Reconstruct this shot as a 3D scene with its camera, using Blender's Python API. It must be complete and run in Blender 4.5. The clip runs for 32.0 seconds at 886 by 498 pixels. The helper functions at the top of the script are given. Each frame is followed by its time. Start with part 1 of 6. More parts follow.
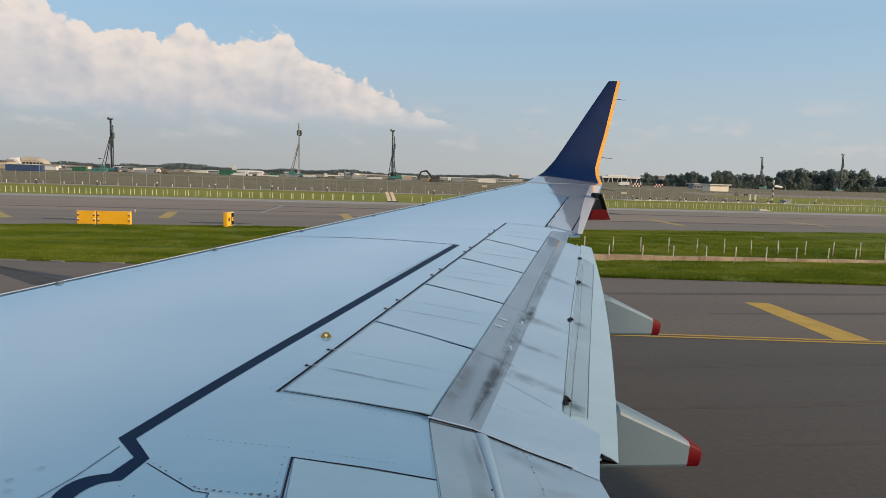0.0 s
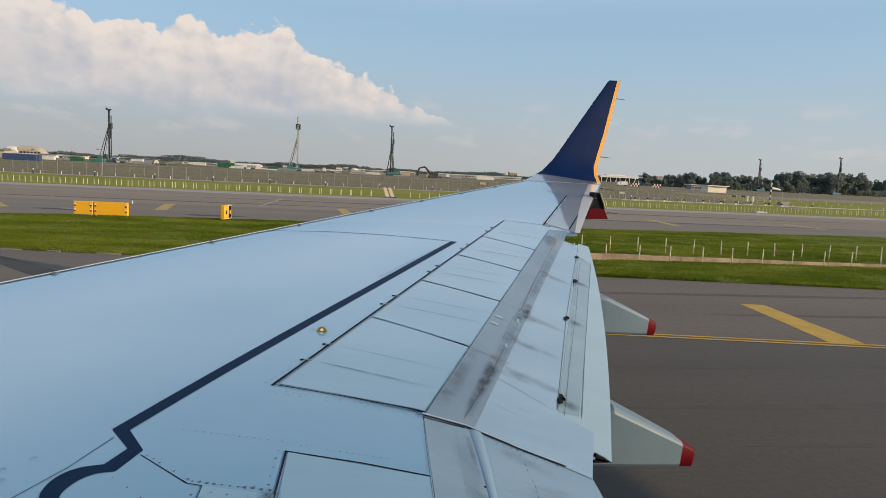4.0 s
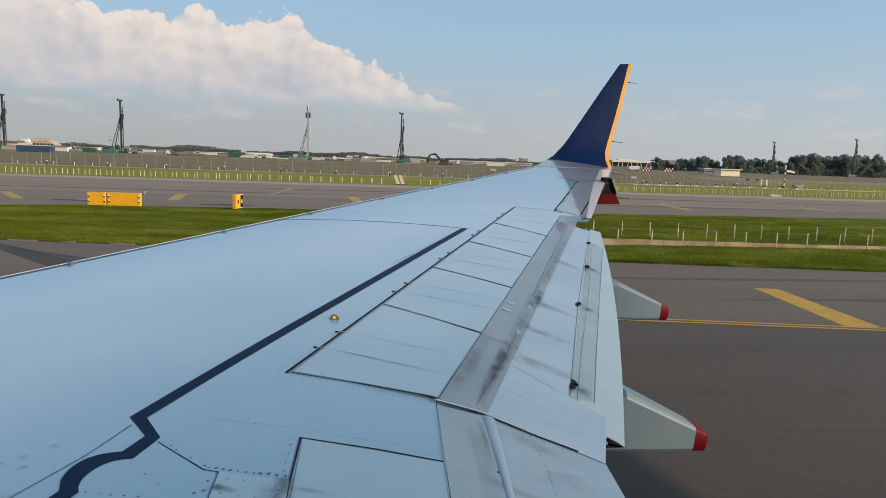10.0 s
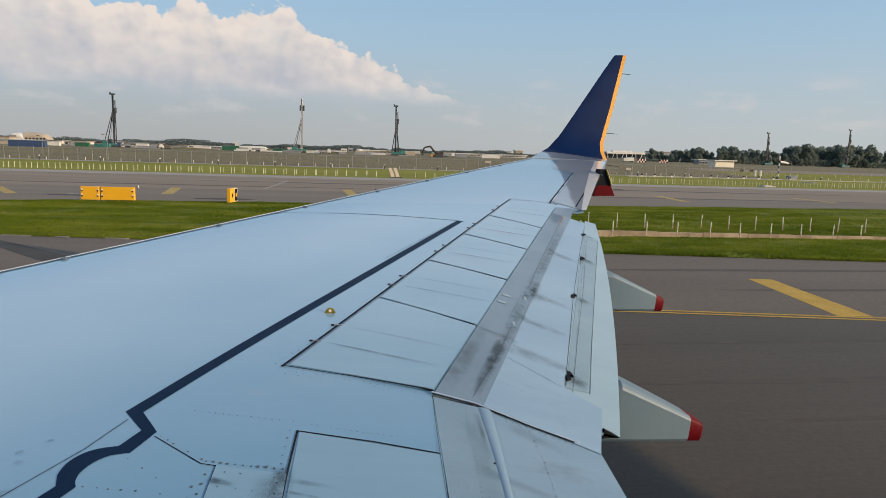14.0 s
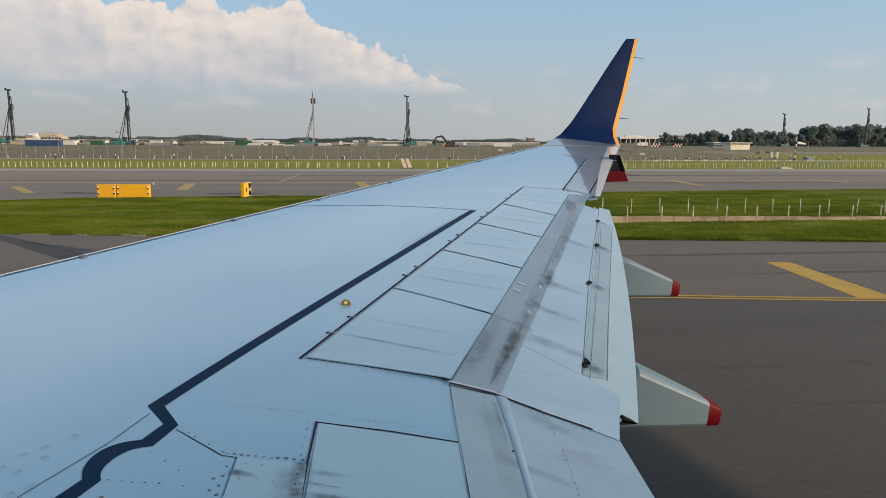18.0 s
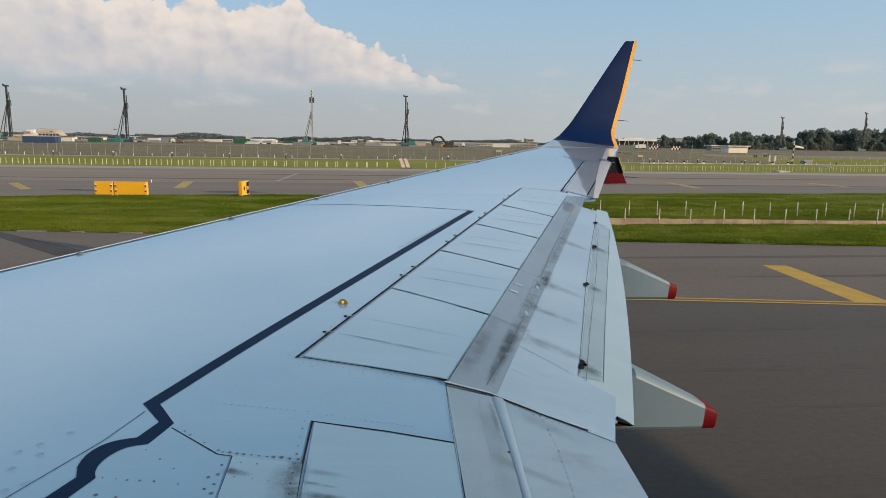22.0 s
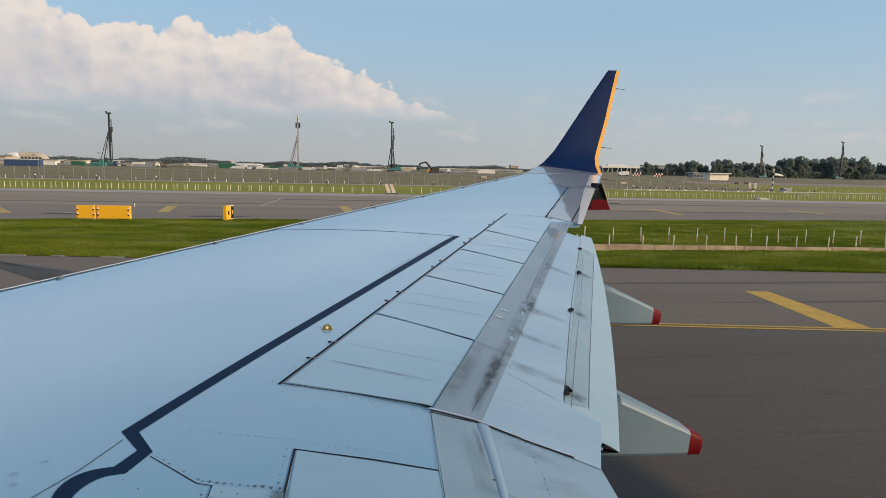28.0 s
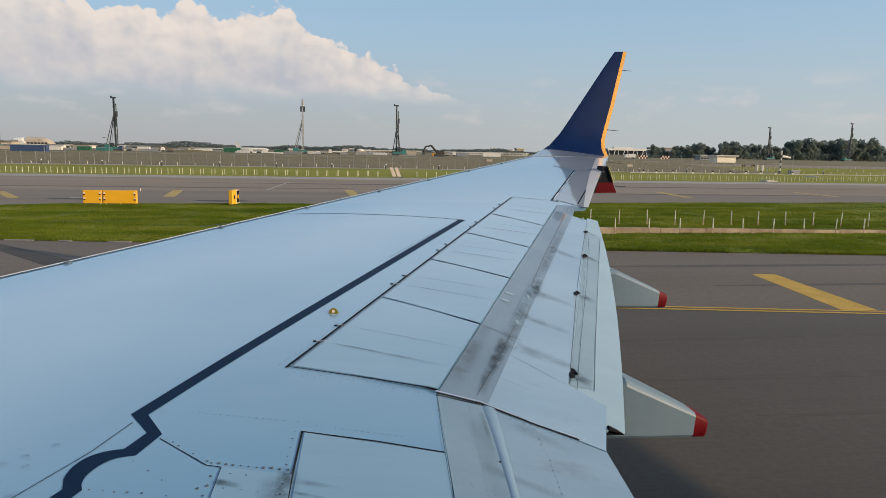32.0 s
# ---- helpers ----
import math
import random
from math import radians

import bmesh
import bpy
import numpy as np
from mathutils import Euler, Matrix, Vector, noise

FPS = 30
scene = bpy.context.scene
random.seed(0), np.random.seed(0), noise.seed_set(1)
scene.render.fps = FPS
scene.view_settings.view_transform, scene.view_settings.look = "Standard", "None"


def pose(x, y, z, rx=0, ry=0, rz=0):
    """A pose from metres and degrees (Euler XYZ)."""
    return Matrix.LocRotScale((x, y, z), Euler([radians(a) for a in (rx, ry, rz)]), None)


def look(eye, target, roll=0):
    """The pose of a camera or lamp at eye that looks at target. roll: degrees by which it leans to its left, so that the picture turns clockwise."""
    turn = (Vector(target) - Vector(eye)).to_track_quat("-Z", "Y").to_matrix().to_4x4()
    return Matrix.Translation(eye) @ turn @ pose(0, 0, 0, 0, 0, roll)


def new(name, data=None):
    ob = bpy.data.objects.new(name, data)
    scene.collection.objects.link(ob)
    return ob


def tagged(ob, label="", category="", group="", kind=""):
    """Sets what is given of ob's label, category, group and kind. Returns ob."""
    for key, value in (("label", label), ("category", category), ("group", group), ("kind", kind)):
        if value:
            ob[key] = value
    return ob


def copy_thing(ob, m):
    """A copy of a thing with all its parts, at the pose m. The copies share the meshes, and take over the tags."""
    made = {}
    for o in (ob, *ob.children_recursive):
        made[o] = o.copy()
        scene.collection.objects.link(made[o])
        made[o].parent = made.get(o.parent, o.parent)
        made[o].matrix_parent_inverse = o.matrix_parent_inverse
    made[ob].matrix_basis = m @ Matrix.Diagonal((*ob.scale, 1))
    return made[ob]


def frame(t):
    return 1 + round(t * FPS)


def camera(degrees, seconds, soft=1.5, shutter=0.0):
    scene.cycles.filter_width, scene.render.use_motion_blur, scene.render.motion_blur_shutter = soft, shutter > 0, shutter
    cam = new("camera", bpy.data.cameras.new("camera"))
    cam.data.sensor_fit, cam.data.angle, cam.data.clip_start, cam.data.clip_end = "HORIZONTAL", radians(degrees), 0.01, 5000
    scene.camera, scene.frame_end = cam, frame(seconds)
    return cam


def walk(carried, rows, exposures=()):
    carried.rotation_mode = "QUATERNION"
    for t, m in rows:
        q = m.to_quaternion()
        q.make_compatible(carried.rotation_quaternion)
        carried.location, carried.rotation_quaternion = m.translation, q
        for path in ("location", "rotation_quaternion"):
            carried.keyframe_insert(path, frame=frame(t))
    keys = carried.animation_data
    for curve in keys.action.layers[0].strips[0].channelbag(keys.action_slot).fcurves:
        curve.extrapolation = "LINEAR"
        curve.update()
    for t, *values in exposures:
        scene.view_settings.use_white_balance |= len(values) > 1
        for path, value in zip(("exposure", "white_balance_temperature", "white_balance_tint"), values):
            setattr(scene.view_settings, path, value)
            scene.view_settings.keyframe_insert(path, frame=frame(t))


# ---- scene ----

# ---- camera: held at a cabin window, turning a little ----
EYE = 3.8


def aim(yaw, pitch, roll):
    return pose(0, 0, EYE, 90 + pitch, 0, yaw) @ pose(0, 0, 0, 0, 0, roll)


PATH = [
    (0.0, -8.42, -6.51, 1.79), (0.5, -8.44, -6.56, 2.16), (1.0, -8.42, -6.74, 2.49), (1.5, -8.43, -6.78, 2.58),
    (2.0, -8.39, -6.98, 2.61), (2.5, -8.45, -6.86, 2.75), (3.0, -8.53, -6.98, 2.77), (3.5, -8.62, -6.89, 2.74),
    (5.5, -8.82, -6.73, 2.91), (6.0, -8.64, -6.93, 2.59), (6.5, -8.49, -7.06, 2.19), (7.0, -8.26, -7.26, 2.00),
    (7.5, -8.20, -7.37, 2.05), (8.0, -8.08, -7.63, 1.99), (8.5, -8.07, -7.56, 2.20), (9.0, -7.92, -7.86, 1.94),
    (9.5, -7.88, -7.92, 2.03), (10.0, -7.73, -8.00, 2.09), (10.5, -7.57, -7.97, 2.26), (11.0, -7.41, -8.21, 2.30),
    (11.5, -7.39, -8.05, 2.45), (12.0, -7.45, -8.27, 2.47), (12.5, -7.74, -8.01, 2.61), (13.0, -7.97, -8.20, 2.49),
    (13.5, -8.16, -8.34, 2.29), (14.0, -8.17, -8.64, 1.81), (14.5, -7.97, -9.03, 1.32), (15.0, -7.68, -9.51, 0.91),
    (15.5, -7.46, -9.48, 1.09), (17.5, -6.85, -9.57, 0.40), (18.0, -6.93, -9.57, 0.37), (18.5, -7.15, -9.68, 0.67),
    (19.0, -7.43, -9.64, 1.24), (19.5, -7.68, -9.62, 1.83), (20.0, -7.74, -9.55, 2.13), (20.5, -7.57, -9.48, 2.03),
    (21.0, -7.39, -9.42, 1.76), (21.5, -7.18, -9.59, 1.37), (22.0, -7.15, -9.54, 0.93), (22.5, -7.24, -9.50, 0.70),
    (23.0, -7.44, -9.06, 0.57), (23.5, -7.61, -8.60, 0.56), (24.0, -7.78, -8.09, 0.41), (24.5, -7.97, -7.48, 0.22),
    (25.0, -8.10, -7.12, 0.19), (25.5, -8.15, -7.10, 0.23), (27.5, -8.44, -7.19, 1.29), (28.0, -8.43, -7.27, 1.28),
    (28.5, -8.35, -7.49, 0.97), (29.0, -8.12, -7.81, 0.51), (29.5, -7.93, -8.03, 0.10), (30.0, -7.76, -8.32, -0.13),
    (30.5, -7.68, -8.22, -0.08), (31.0, -7.72, -8.65, 0.28), (31.5, -7.80, -8.62, 0.64), (32.0, -7.96, -8.73, 1.04)]
cam = camera(69.0, 32.0, soft=0.6)
walk(cam, [(t, aim(yaw, pitch, roll)) for t, yaw, pitch, roll in PATH])

# ---- light: low warm sun from aft, hazy tropical sky with a cumulus bank ----
SUN_EL, SUN_AZ = radians(16.6), radians(116.0)
sun = new("sun", bpy.data.lights.new("sun", "SUN"))
sun.data.energy, sun.data.angle, sun.data.color = 5.0, radians(0.6), (1.0, 0.77, 0.50)
sun.matrix_world = look((0, 0, 60), (-math.sin(SUN_AZ) * math.cos(SUN_EL) * 10, -math.cos(SUN_AZ) * math.cos(SUN_EL) * 10,
                                     60 - math.sin(SUN_EL) * 10))
scene.view_settings.exposure = 0.0


class Net:
    """Short hand for node trees."""

    def __init__(self, tree):
        self.t = tree
        tree.nodes.clear()

    def add(self, kind, **sets):
        n = self.t.nodes.new(kind)
        for k, v in sets.items():
            if k == "op":
                n.operation = v
            elif k == "blend":
                n.blend_type = v
            elif k == "dtype":
                n.data_type = v
        return n

    def link(self, a, b):
        if hasattr(a, "is_output"):
            self.t.links.new(a, b)
        else:
            b.default_value = a

    def math(self, op, a, b=0.0, c=0.0, clamp=False):
        n = self.add("ShaderNodeMath", op=op)
        n.use_clamp = clamp
        for i, v in enumerate((a, b, c)):
            self.link(v, n.inputs[i])
        return n.outputs[0]

    def span(self, v, a, b, lo=0.0, hi=1.0):
        n = self.add("ShaderNodeMapRange")
        n.interpolation_type = "SMOOTHSTEP"
        for i, q in enumerate((v, a, b, lo, hi)):
            self.link(q, n.inputs[i])
        return n.outputs[0]

    def mix(self, f, a, b, blend="MIX"):
        n = self.add("ShaderNodeMix", dtype="RGBA")
        n.blend_type = blend
        self.link(f, n.inputs[0])
        for i, v in ((6, a), (7, b)):
            self.link((*v, 1.0) if isinstance(v, tuple) and len(v) == 3 else v, n.inputs[i])
        return n.outputs[2]

    def vec(self, x, y, z=0.0):
        n = self.add("ShaderNodeCombineXYZ")
        for i, v in enumerate((x, y, z)):
            self.link(v, n.inputs[i])
        return n.outputs[0]

    def noise(self, vec, scale, detail=5.0, rough=0.55, warp=0.0):
        n = self.add("ShaderNodeTexNoise")
        self.link(vec, n.inputs["Vector"])
        n.inputs["Scale"].default_value, n.inputs["Detail"].default_value = scale, detail
        n.inputs["Roughness"].default_value, n.inputs["Distortion"].default_value = rough, warp
        return n.outputs["Fac"]

    def ramp(self, v, stops):
        n = self.add("ShaderNodeValToRGB")
        self.link(v, n.inputs[0])
        e = n.color_ramp.elements
        for i, (at, c) in enumerate(stops):
            q = e[i] if i < 2 else e.new(at)
            q.position, q.color = at, (c, c, c, 1) if isinstance(c, float) else (*c, 1)
        return n.outputs[0]


world = bpy.data.worlds.new("sky")
scene.world = world
world.use_nodes = True
w = Net(world.node_tree)
sky = w.add("ShaderNodeTexSky")
sky.sky_type, sky.sun_disc = "NISHITA", False
sky.sun_elevation, sky.sun_rotation = SUN_EL, SUN_AZ
sky.air_density, sky.dust_density, sky.ozone_density = 1.0, 0.6, 2.5
sep = w.add("ShaderNodeSeparateXYZ")
w.link(w.add("ShaderNodeTexCoord").outputs["Generated"], sep.inputs[0])
az = w.math("MULTIPLY", w.math("ARCTAN2", sep.outputs[0], sep.outputs[1]), 57.2958)
el = w.math("MULTIPLY", w.math("ARCSINE", sep.outputs[2]), 57.2958)
# top of the cumulus bank over the compass, in degrees of height
CREST = ((-62, 6), (-40, 9), (-25.1, 11.2), (-23.0, 11.6), (-22.4, 10.6), (-20.3, 10.9), (-19.8, 9.7), (-19.0, 10.4), (-18.2, 10.6), (-16.7, 10.3),
         (-15.6, 9.5), (-14.9, 9.7), (-14.2, 10.6), (-13.2, 10.9), (-11.9, 10.6), (-10.7, 9.6), (-9.3, 10.4), (-8.5, 10.9), (-7.3, 11.0), (-6.1, 11.7),
         (-4.9, 11.5), (-4.4, 10.5), (-3.3, 9.6), (-1.8, 8.5), (0.9, 7.5), (2.2, 6.9), (3.4, 7.0), (4.9, 6.3), (6.5, 5.3), (9.1, 4.6), (12.5, 2.5), (20, 2))
crest = w.math("MULTIPLY", w.ramp(w.math("MULTIPLY", w.math("ADD", az, 65.0), 0.01), [((a + 65) / 100, h / 20) for a, h in CREST]), 20.0)
P = w.vec(w.math("MULTIPLY", az, 1.0), w.math("MULTIPLY", el, 1.25))
PL = w.vec(w.math("ADD", az, 0.8), w.math("MULTIPLY", w.math("ADD", el, 0.7), 1.25))


def puffs(v):
    """Cauliflower lobes at two sizes."""
    out = None
    bend = w.add("ShaderNodeVectorMath", op="MULTIPLY_ADD")
    nz = w.add("ShaderNodeTexNoise")
    w.link(v, nz.inputs["Vector"])
    nz.inputs["Scale"].default_value, nz.inputs["Detail"].default_value = 0.55, 4.0
    w.link(nz.outputs["Color"], bend.inputs[0])
    bend.inputs[1].default_value = (1.1, 1.1, 0.0)
    w.link(v, bend.inputs[2])
    for size, weight in ((0.22, 0.56), (0.55, 0.29), (1.25, 0.15)):
        n = w.add("ShaderNodeTexVoronoi")
        n.feature, n.voronoi_dimensions = "SMOOTH_F1", "2D"
        w.link(bend.outputs[0], n.inputs["Vector"])
        n.inputs["Scale"].default_value, n.inputs["Smoothness"].default_value = size, 0.34
        lob = w.math("MULTIPLY", w.math("SUBTRACT", 0.75, n.outputs["Distance"]), weight)
        out = lob if out is None else w.math("ADD", out, lob)
    return out


lump, lump_lit = puffs(P), puffs(PL)
fine = w.noise(P, 1.6, 6.0, 0.6)
edge = w.math("ADD", w.math("SUBTRACT", crest, el), w.math("MULTIPLY", w.math("SUBTRACT", lump, 0.33), 3.3))
edge = w.math("ADD", edge, w.math("MULTIPLY", w.math("SUBTRACT", fine, 0.5), 0.8))
mask = w.span(edge, 0.0, 0.32)
low = w.noise(w.vec(w.math("MULTIPLY", az, 0.35), el), 0.5, 4.0)
foot = w.span(w.math("ADD", el, w.math("MULTIPLY", w.math("SUBTRACT", low, 0.5), 2.2)), 3.4, 5.6)
mask = w.math("MULTIPLY", mask, foot)
thin = w.noise(w.vec(w.math("MULTIPLY", az, 1.0), el), 0.16, 3.0)
mask = w.math("MULTIPLY", mask, w.span(thin, 0.28, 0.46, 0.80, 0.97))
mask = w.math("MULTIPLY", mask, w.span(az, 0.0, 12.0, 1.0, 0.45))
deep = w.span(edge, 0.2, 4.5, 1.05, 0.55)
relief = w.math("MULTIPLY", w.math("MULTIPLY", w.math("SUBTRACT", lump, lump_lit), 1.45), deep)
broad = w.noise(P, 0.17, 3.0, 0.5)
relief = w.math("ADD", relief, w.math("MULTIPLY", w.math("SUBTRACT", broad, 0.5), 0.75))
rim = w.span(edge, 0.2, 5.2, 0.46, 0.02)
glow = w.math("ADD", w.math("ADD", relief, rim), w.math("MULTIPLY", w.math("SUBTRACT", fine, 0.5), 0.06))
glow = w.math("ADD", glow, w.span(el, 4.0, 11.0, -0.14, 0.10))
cloud = w.mix(w.math("ADD", glow, 0.34, clamp=True), (0.485, 0.50, 0.55), (0.83, 0.735, 0.665))
# haze near the horizon and two small far clouds
haze = w.span(el, 0.0, 34.0, 0.93, 0.12)
wisp = w.noise(w.vec(w.math("MULTIPLY", az, 0.4), el), 0.55, 5.0)
streak = w.math("MULTIPLY", w.span(wisp, 0.5, 0.72), w.math("MULTIPLY", w.span(el, 1.0, 3.0), w.span(el, 5.0, 7.5, 1.0, 0.0)))
hazec = w.mix(w.span(el, 0.0, 13.0), w.mix(w.span(az, -25.0, 40.0), (0.402, 0.416, 0.440), (0.485, 0.52, 0.54)), (0.365, 0.53, 0.675))
hazec = w.mix(w.math("MULTIPLY", streak, 0.42), hazec, (0.66, 0.60, 0.60))
# bright veil added above the cumulus, out of view, to light the wing's reflection
veil = w.noise(w.vec(w.math("MULTIPLY", az, 0.5), el), 0.09, 4.0)
veil = w.math("MULTIPLY", w.span(veil, 0.3, 0.7, 0.62, 0.95), w.math("MULTIPLY", w.span(el, 12.5, 19.0), w.span(el, 23.0, 50.0, 1.0, 0.0)))
bg_sky, bg_cloud, bg_haze = (w.add("ShaderNodeBackground") for _ in range(3))
w.link(sky.outputs[0], bg_sky.inputs[0])
bg_sky.inputs[1].default_value = 0.16
w.link(cloud, bg_cloud.inputs[0])
w.link(hazec, bg_haze.inputs[0])
m1, m2, m3 = (w.add("ShaderNodeMixShader") for _ in range(3))
bg_fill_veil = w.add("ShaderNodeBackground")
bg_fill_veil.inputs[0].default_value = (0.66, 0.765, 0.88, 1)
for n, f, a, b in ((m1, haze, bg_sky, bg_haze), (m3, veil, m1, bg_fill_veil), (m2, mask, m3, bg_cloud)):
    w.link(f, n.inputs[0])
    w.link(a.outputs[0], n.inputs[1])
    w.link(b.outputs[0], n.inputs[2])
w.link(m2.outputs[0], w.add("ShaderNodeOutputWorld").inputs[0])


# ---- materials ----
def surface(name, c1, c2, scale=1.0, rough=0.6, metal=0.0, bump=0.0, stretch=(1, 1, 1), coat=0.0, fine=0.25, detail=6.0,
            fine_scale=9.0, spots=None, local=False, vary=0.0, bump_scale=None, spec=0.5, grain=None, coat_ior=1.5):
    """Two-scale procedural surface: c1 to c2 over a broad noise, darkened and lightened by a fine one; spots: (colour, size, amount)."""
    m = bpy.data.materials.new(name)
    m.use_nodes = True
    n = Net(m.node_tree)
    if local:
        src = n.add("ShaderNodeTexCoord").outputs["Object"]
    else:
        src = n.add("ShaderNodeNewGeometry").outputs["Position"]
    sc = n.add("ShaderNodeVectorMath", op="MULTIPLY")
    n.link(src, sc.inputs[0])
    sc.inputs[1].default_value = stretch
    v = sc.outputs[0]
    col = n.mix(n.span(n.noise(v, scale, detail), 0.3, 0.7), c1, c2)
    g = n.noise(v, scale * fine_scale, 4.0, 0.65)
    col = n.mix(1.0, col, n.ramp(g, ((0.25, 1.0 - fine), (0.75, 1.0))), "MULTIPLY")
    if grain:
        gr = n.noise(src, grain[0], 3.0, 0.7)
        col = n.mix(1.0, col, n.ramp(gr, ((0.3, 1.0 - grain[1]), (0.7, 1.0 + 0.0))), "MULTIPLY")
    if spots:
        c, size, amount = spots
        col = n.mix(n.math("MULTIPLY", n.span(n.noise(v, size, 5.0, 0.7), 0.56, 0.72), amount), col, c)
    if vary:
        info = n.add("ShaderNodeObjectInfo")
        col = n.mix(n.math("MULTIPLY", info.outputs["Random"], vary), col, tuple(0.55 * q for q in c1))
    b = n.add("ShaderNodeBsdfPrincipled")
    n.link(col, b.inputs["Base Color"])
    n.link(n.math("ADD", n.math("MULTIPLY", n.math("SUBTRACT", g, 0.5), 0.25 * rough), rough), b.inputs["Roughness"])
    b.inputs["Metallic"].default_value, b.inputs["Coat Weight"].default_value = metal, coat
    b.inputs["Coat Roughness"].default_value, b.inputs["Specular IOR Level"].default_value = 0.045, spec
    b.inputs["Coat IOR"].default_value = coat_ior
    if bump:
        k = n.add("ShaderNodeBump")
        k.inputs["Strength"].default_value, k.inputs["Distance"].default_value = 1.0, bump
        n.link(n.noise(v, bump_scale, 2.0) if bump_scale else g, k.inputs["Height"])
        n.link(k.outputs[0], b.inputs["Normal"])
    n.link(b.outputs[0], n.add("ShaderNodeOutputMaterial").inputs[0])
    return m


M = {}
# grey wing paint blued: the reflected sky is mixed into the base colour
M["wing"] = surface("sky_blued_wing_paint", (0.152, 0.322, 0.48), (0.171, 0.346, 0.51), 0.5, 0.32, coat=1.0, coat_ior=2.3, fine=0.04, bump=0.0010, bump_scale=0.9,
                    fine_scale=30, spots=((0.30, 0.36, 0.43), 2.2, 0.12), stretch=(0.35, 1.2, 1.2))
# paler copy of the wing paint: brighter reflection outboard is in the colour
M["outer"] = surface("sky_paled_outer_paint", (0.215, 0.355, 0.49), (0.238, 0.380, 0.52), 0.5, 0.32, coat=1.0, coat_ior=2.3, fine=0.04, bump=0.0010, bump_scale=0.9,
                     fine_scale=30, spots=((0.30, 0.36, 0.43), 2.2, 0.12), stretch=(0.35, 1.2, 1.2))
# same wing paint without the sky's blue, grey where it mirrors the winglet
M["tip"] = surface("tip_mirror_grey", (0.245, 0.275, 0.32), (0.28, 0.31, 0.355), 0.8, 0.38, coat=0.8, coat_ior=1.8, fine=0.06, bump=0.0006, bump_scale=2.0, stretch=(0.4, 1.2, 1.0))
M["spoiler"] = surface("spoiler_paint", (0.192, 0.352, 0.486), (0.220, 0.382, 0.515), 0.8, 0.35, coat=1.0, coat_ior=2.1, fine=0.05, bump=0.0008, bump_scale=2.0,
                       fine_scale=12, spots=((0.30, 0.34, 0.39), 1.6, 0.30), stretch=(0.22, 2.2, 1.0))
M["flap"] = surface("flap_paint", (0.182, 0.300, 0.432), (0.216, 0.342, 0.478), 1.0, 0.42, coat=0.7, coat_ior=1.9, fine=0.08, bump=0.001, bump_scale=2.0,
                    spots=((0.145, 0.215, 0.28), 1.5, 0.75), stretch=(0.5, 1.6, 1.0))
# shaded copy of the flap paint: inboard dimness in the colour, plus dirt spots
M["inner_flap"] = surface("dimmed_soiled_flap_paint", (0.135, 0.238, 0.350), (0.170, 0.275, 0.392), 1.4, 0.45, coat=0.6, coat_ior=1.8, fine=0.10, bump=0.001, bump_scale=2.0,
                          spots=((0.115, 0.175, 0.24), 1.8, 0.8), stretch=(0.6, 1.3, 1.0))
M["slot"] = surface("flap_slot_paint", (0.150, 0.245, 0.345), (0.180, 0.282, 0.385), 2.0, 0.45, coat=0.3, fine=0.12, stretch=(0.6, 1.2, 1.0))
M["slot_soft"] = surface("recess_paint", (0.185, 0.285, 0.365), (0.215, 0.32, 0.40), 2.0, 0.45, coat=0.4, fine=0.10, stretch=(0.6, 1.2, 1.0))
M["flap_pale"] = surface("pale_flap_paint", (0.235, 0.350, 0.43), (0.26, 0.38, 0.46), 1.4, 0.42, coat=0.6, coat_ior=1.8, fine=0.05, spots=((0.30, 0.37, 0.41), 1.6, 0.3), stretch=(0.5, 1.6, 1.0))
M["greystrip"] = surface("worn_grey_paint", (0.118, 0.186, 0.268), (0.148, 0.222, 0.308), 1.6, 0.45, coat=0.5, coat_ior=1.8, fine=0.15, bump=0.0005, bump_scale=6.0,
                         spots=((0.11, 0.135, 0.16), 2.5, 0.4), stretch=(1.4, 0.8, 1.0))
M["navy"] = surface("navy_paint", (0.001, 0.012, 0.060), (0.0015, 0.015, 0.072), 2.0, 0.5, fine=0.08, spec=0.15)
M["band"] = surface("dark_walkway_line", (0.003, 0.017, 0.052), (0.005, 0.022, 0.062), 2.5, 0.5, fine=0.15, spec=0.08)
M["amber"] = surface("amber_paint", (0.80, 0.38, 0.05), (0.85, 0.42, 0.06), 3.0, 0.35, coat=0.4, fine=0.05)
M["red"] = surface("red_paint", (0.105, 0.0015, 0.006), (0.130, 0.002, 0.007), 4.0, 0.55, coat=0.0, spec=0.12, fine=0.12)
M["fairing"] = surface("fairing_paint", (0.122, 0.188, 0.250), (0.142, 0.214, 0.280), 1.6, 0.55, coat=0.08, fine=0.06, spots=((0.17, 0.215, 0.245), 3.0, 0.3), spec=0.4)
M["seal"] = surface("black_seal", (0.010, 0.012, 0.016), (0.022, 0.024, 0.03), 6.0, 0.75, fine=0.3, spec=0.1)
# white for painted glare on the wing's edges, and for the hinge covers
M["lead_white"] = surface("bright_edge_white", (0.80, 0.82, 0.84), (0.85, 0.87, 0.88), 1.5, 0.3, coat=0.8, fine=0.05)
M["bare"] = surface("bare_alloy", (0.55, 0.57, 0.60), (0.66, 0.68, 0.71), 2.0, 0.30, metal=0.85, fine=0.15)
M["rivet"] = surface("rivet_grime", (0.072, 0.105, 0.145), (0.125, 0.170, 0.22), 9.0, 0.6, fine=0.2, spec=0.15)
M["trail_grey"] = surface("faint_grey_paint", (0.13, 0.25, 0.37), (0.15, 0.28, 0.40), 6.0, 0.4, coat=0.6, fine=0.1)
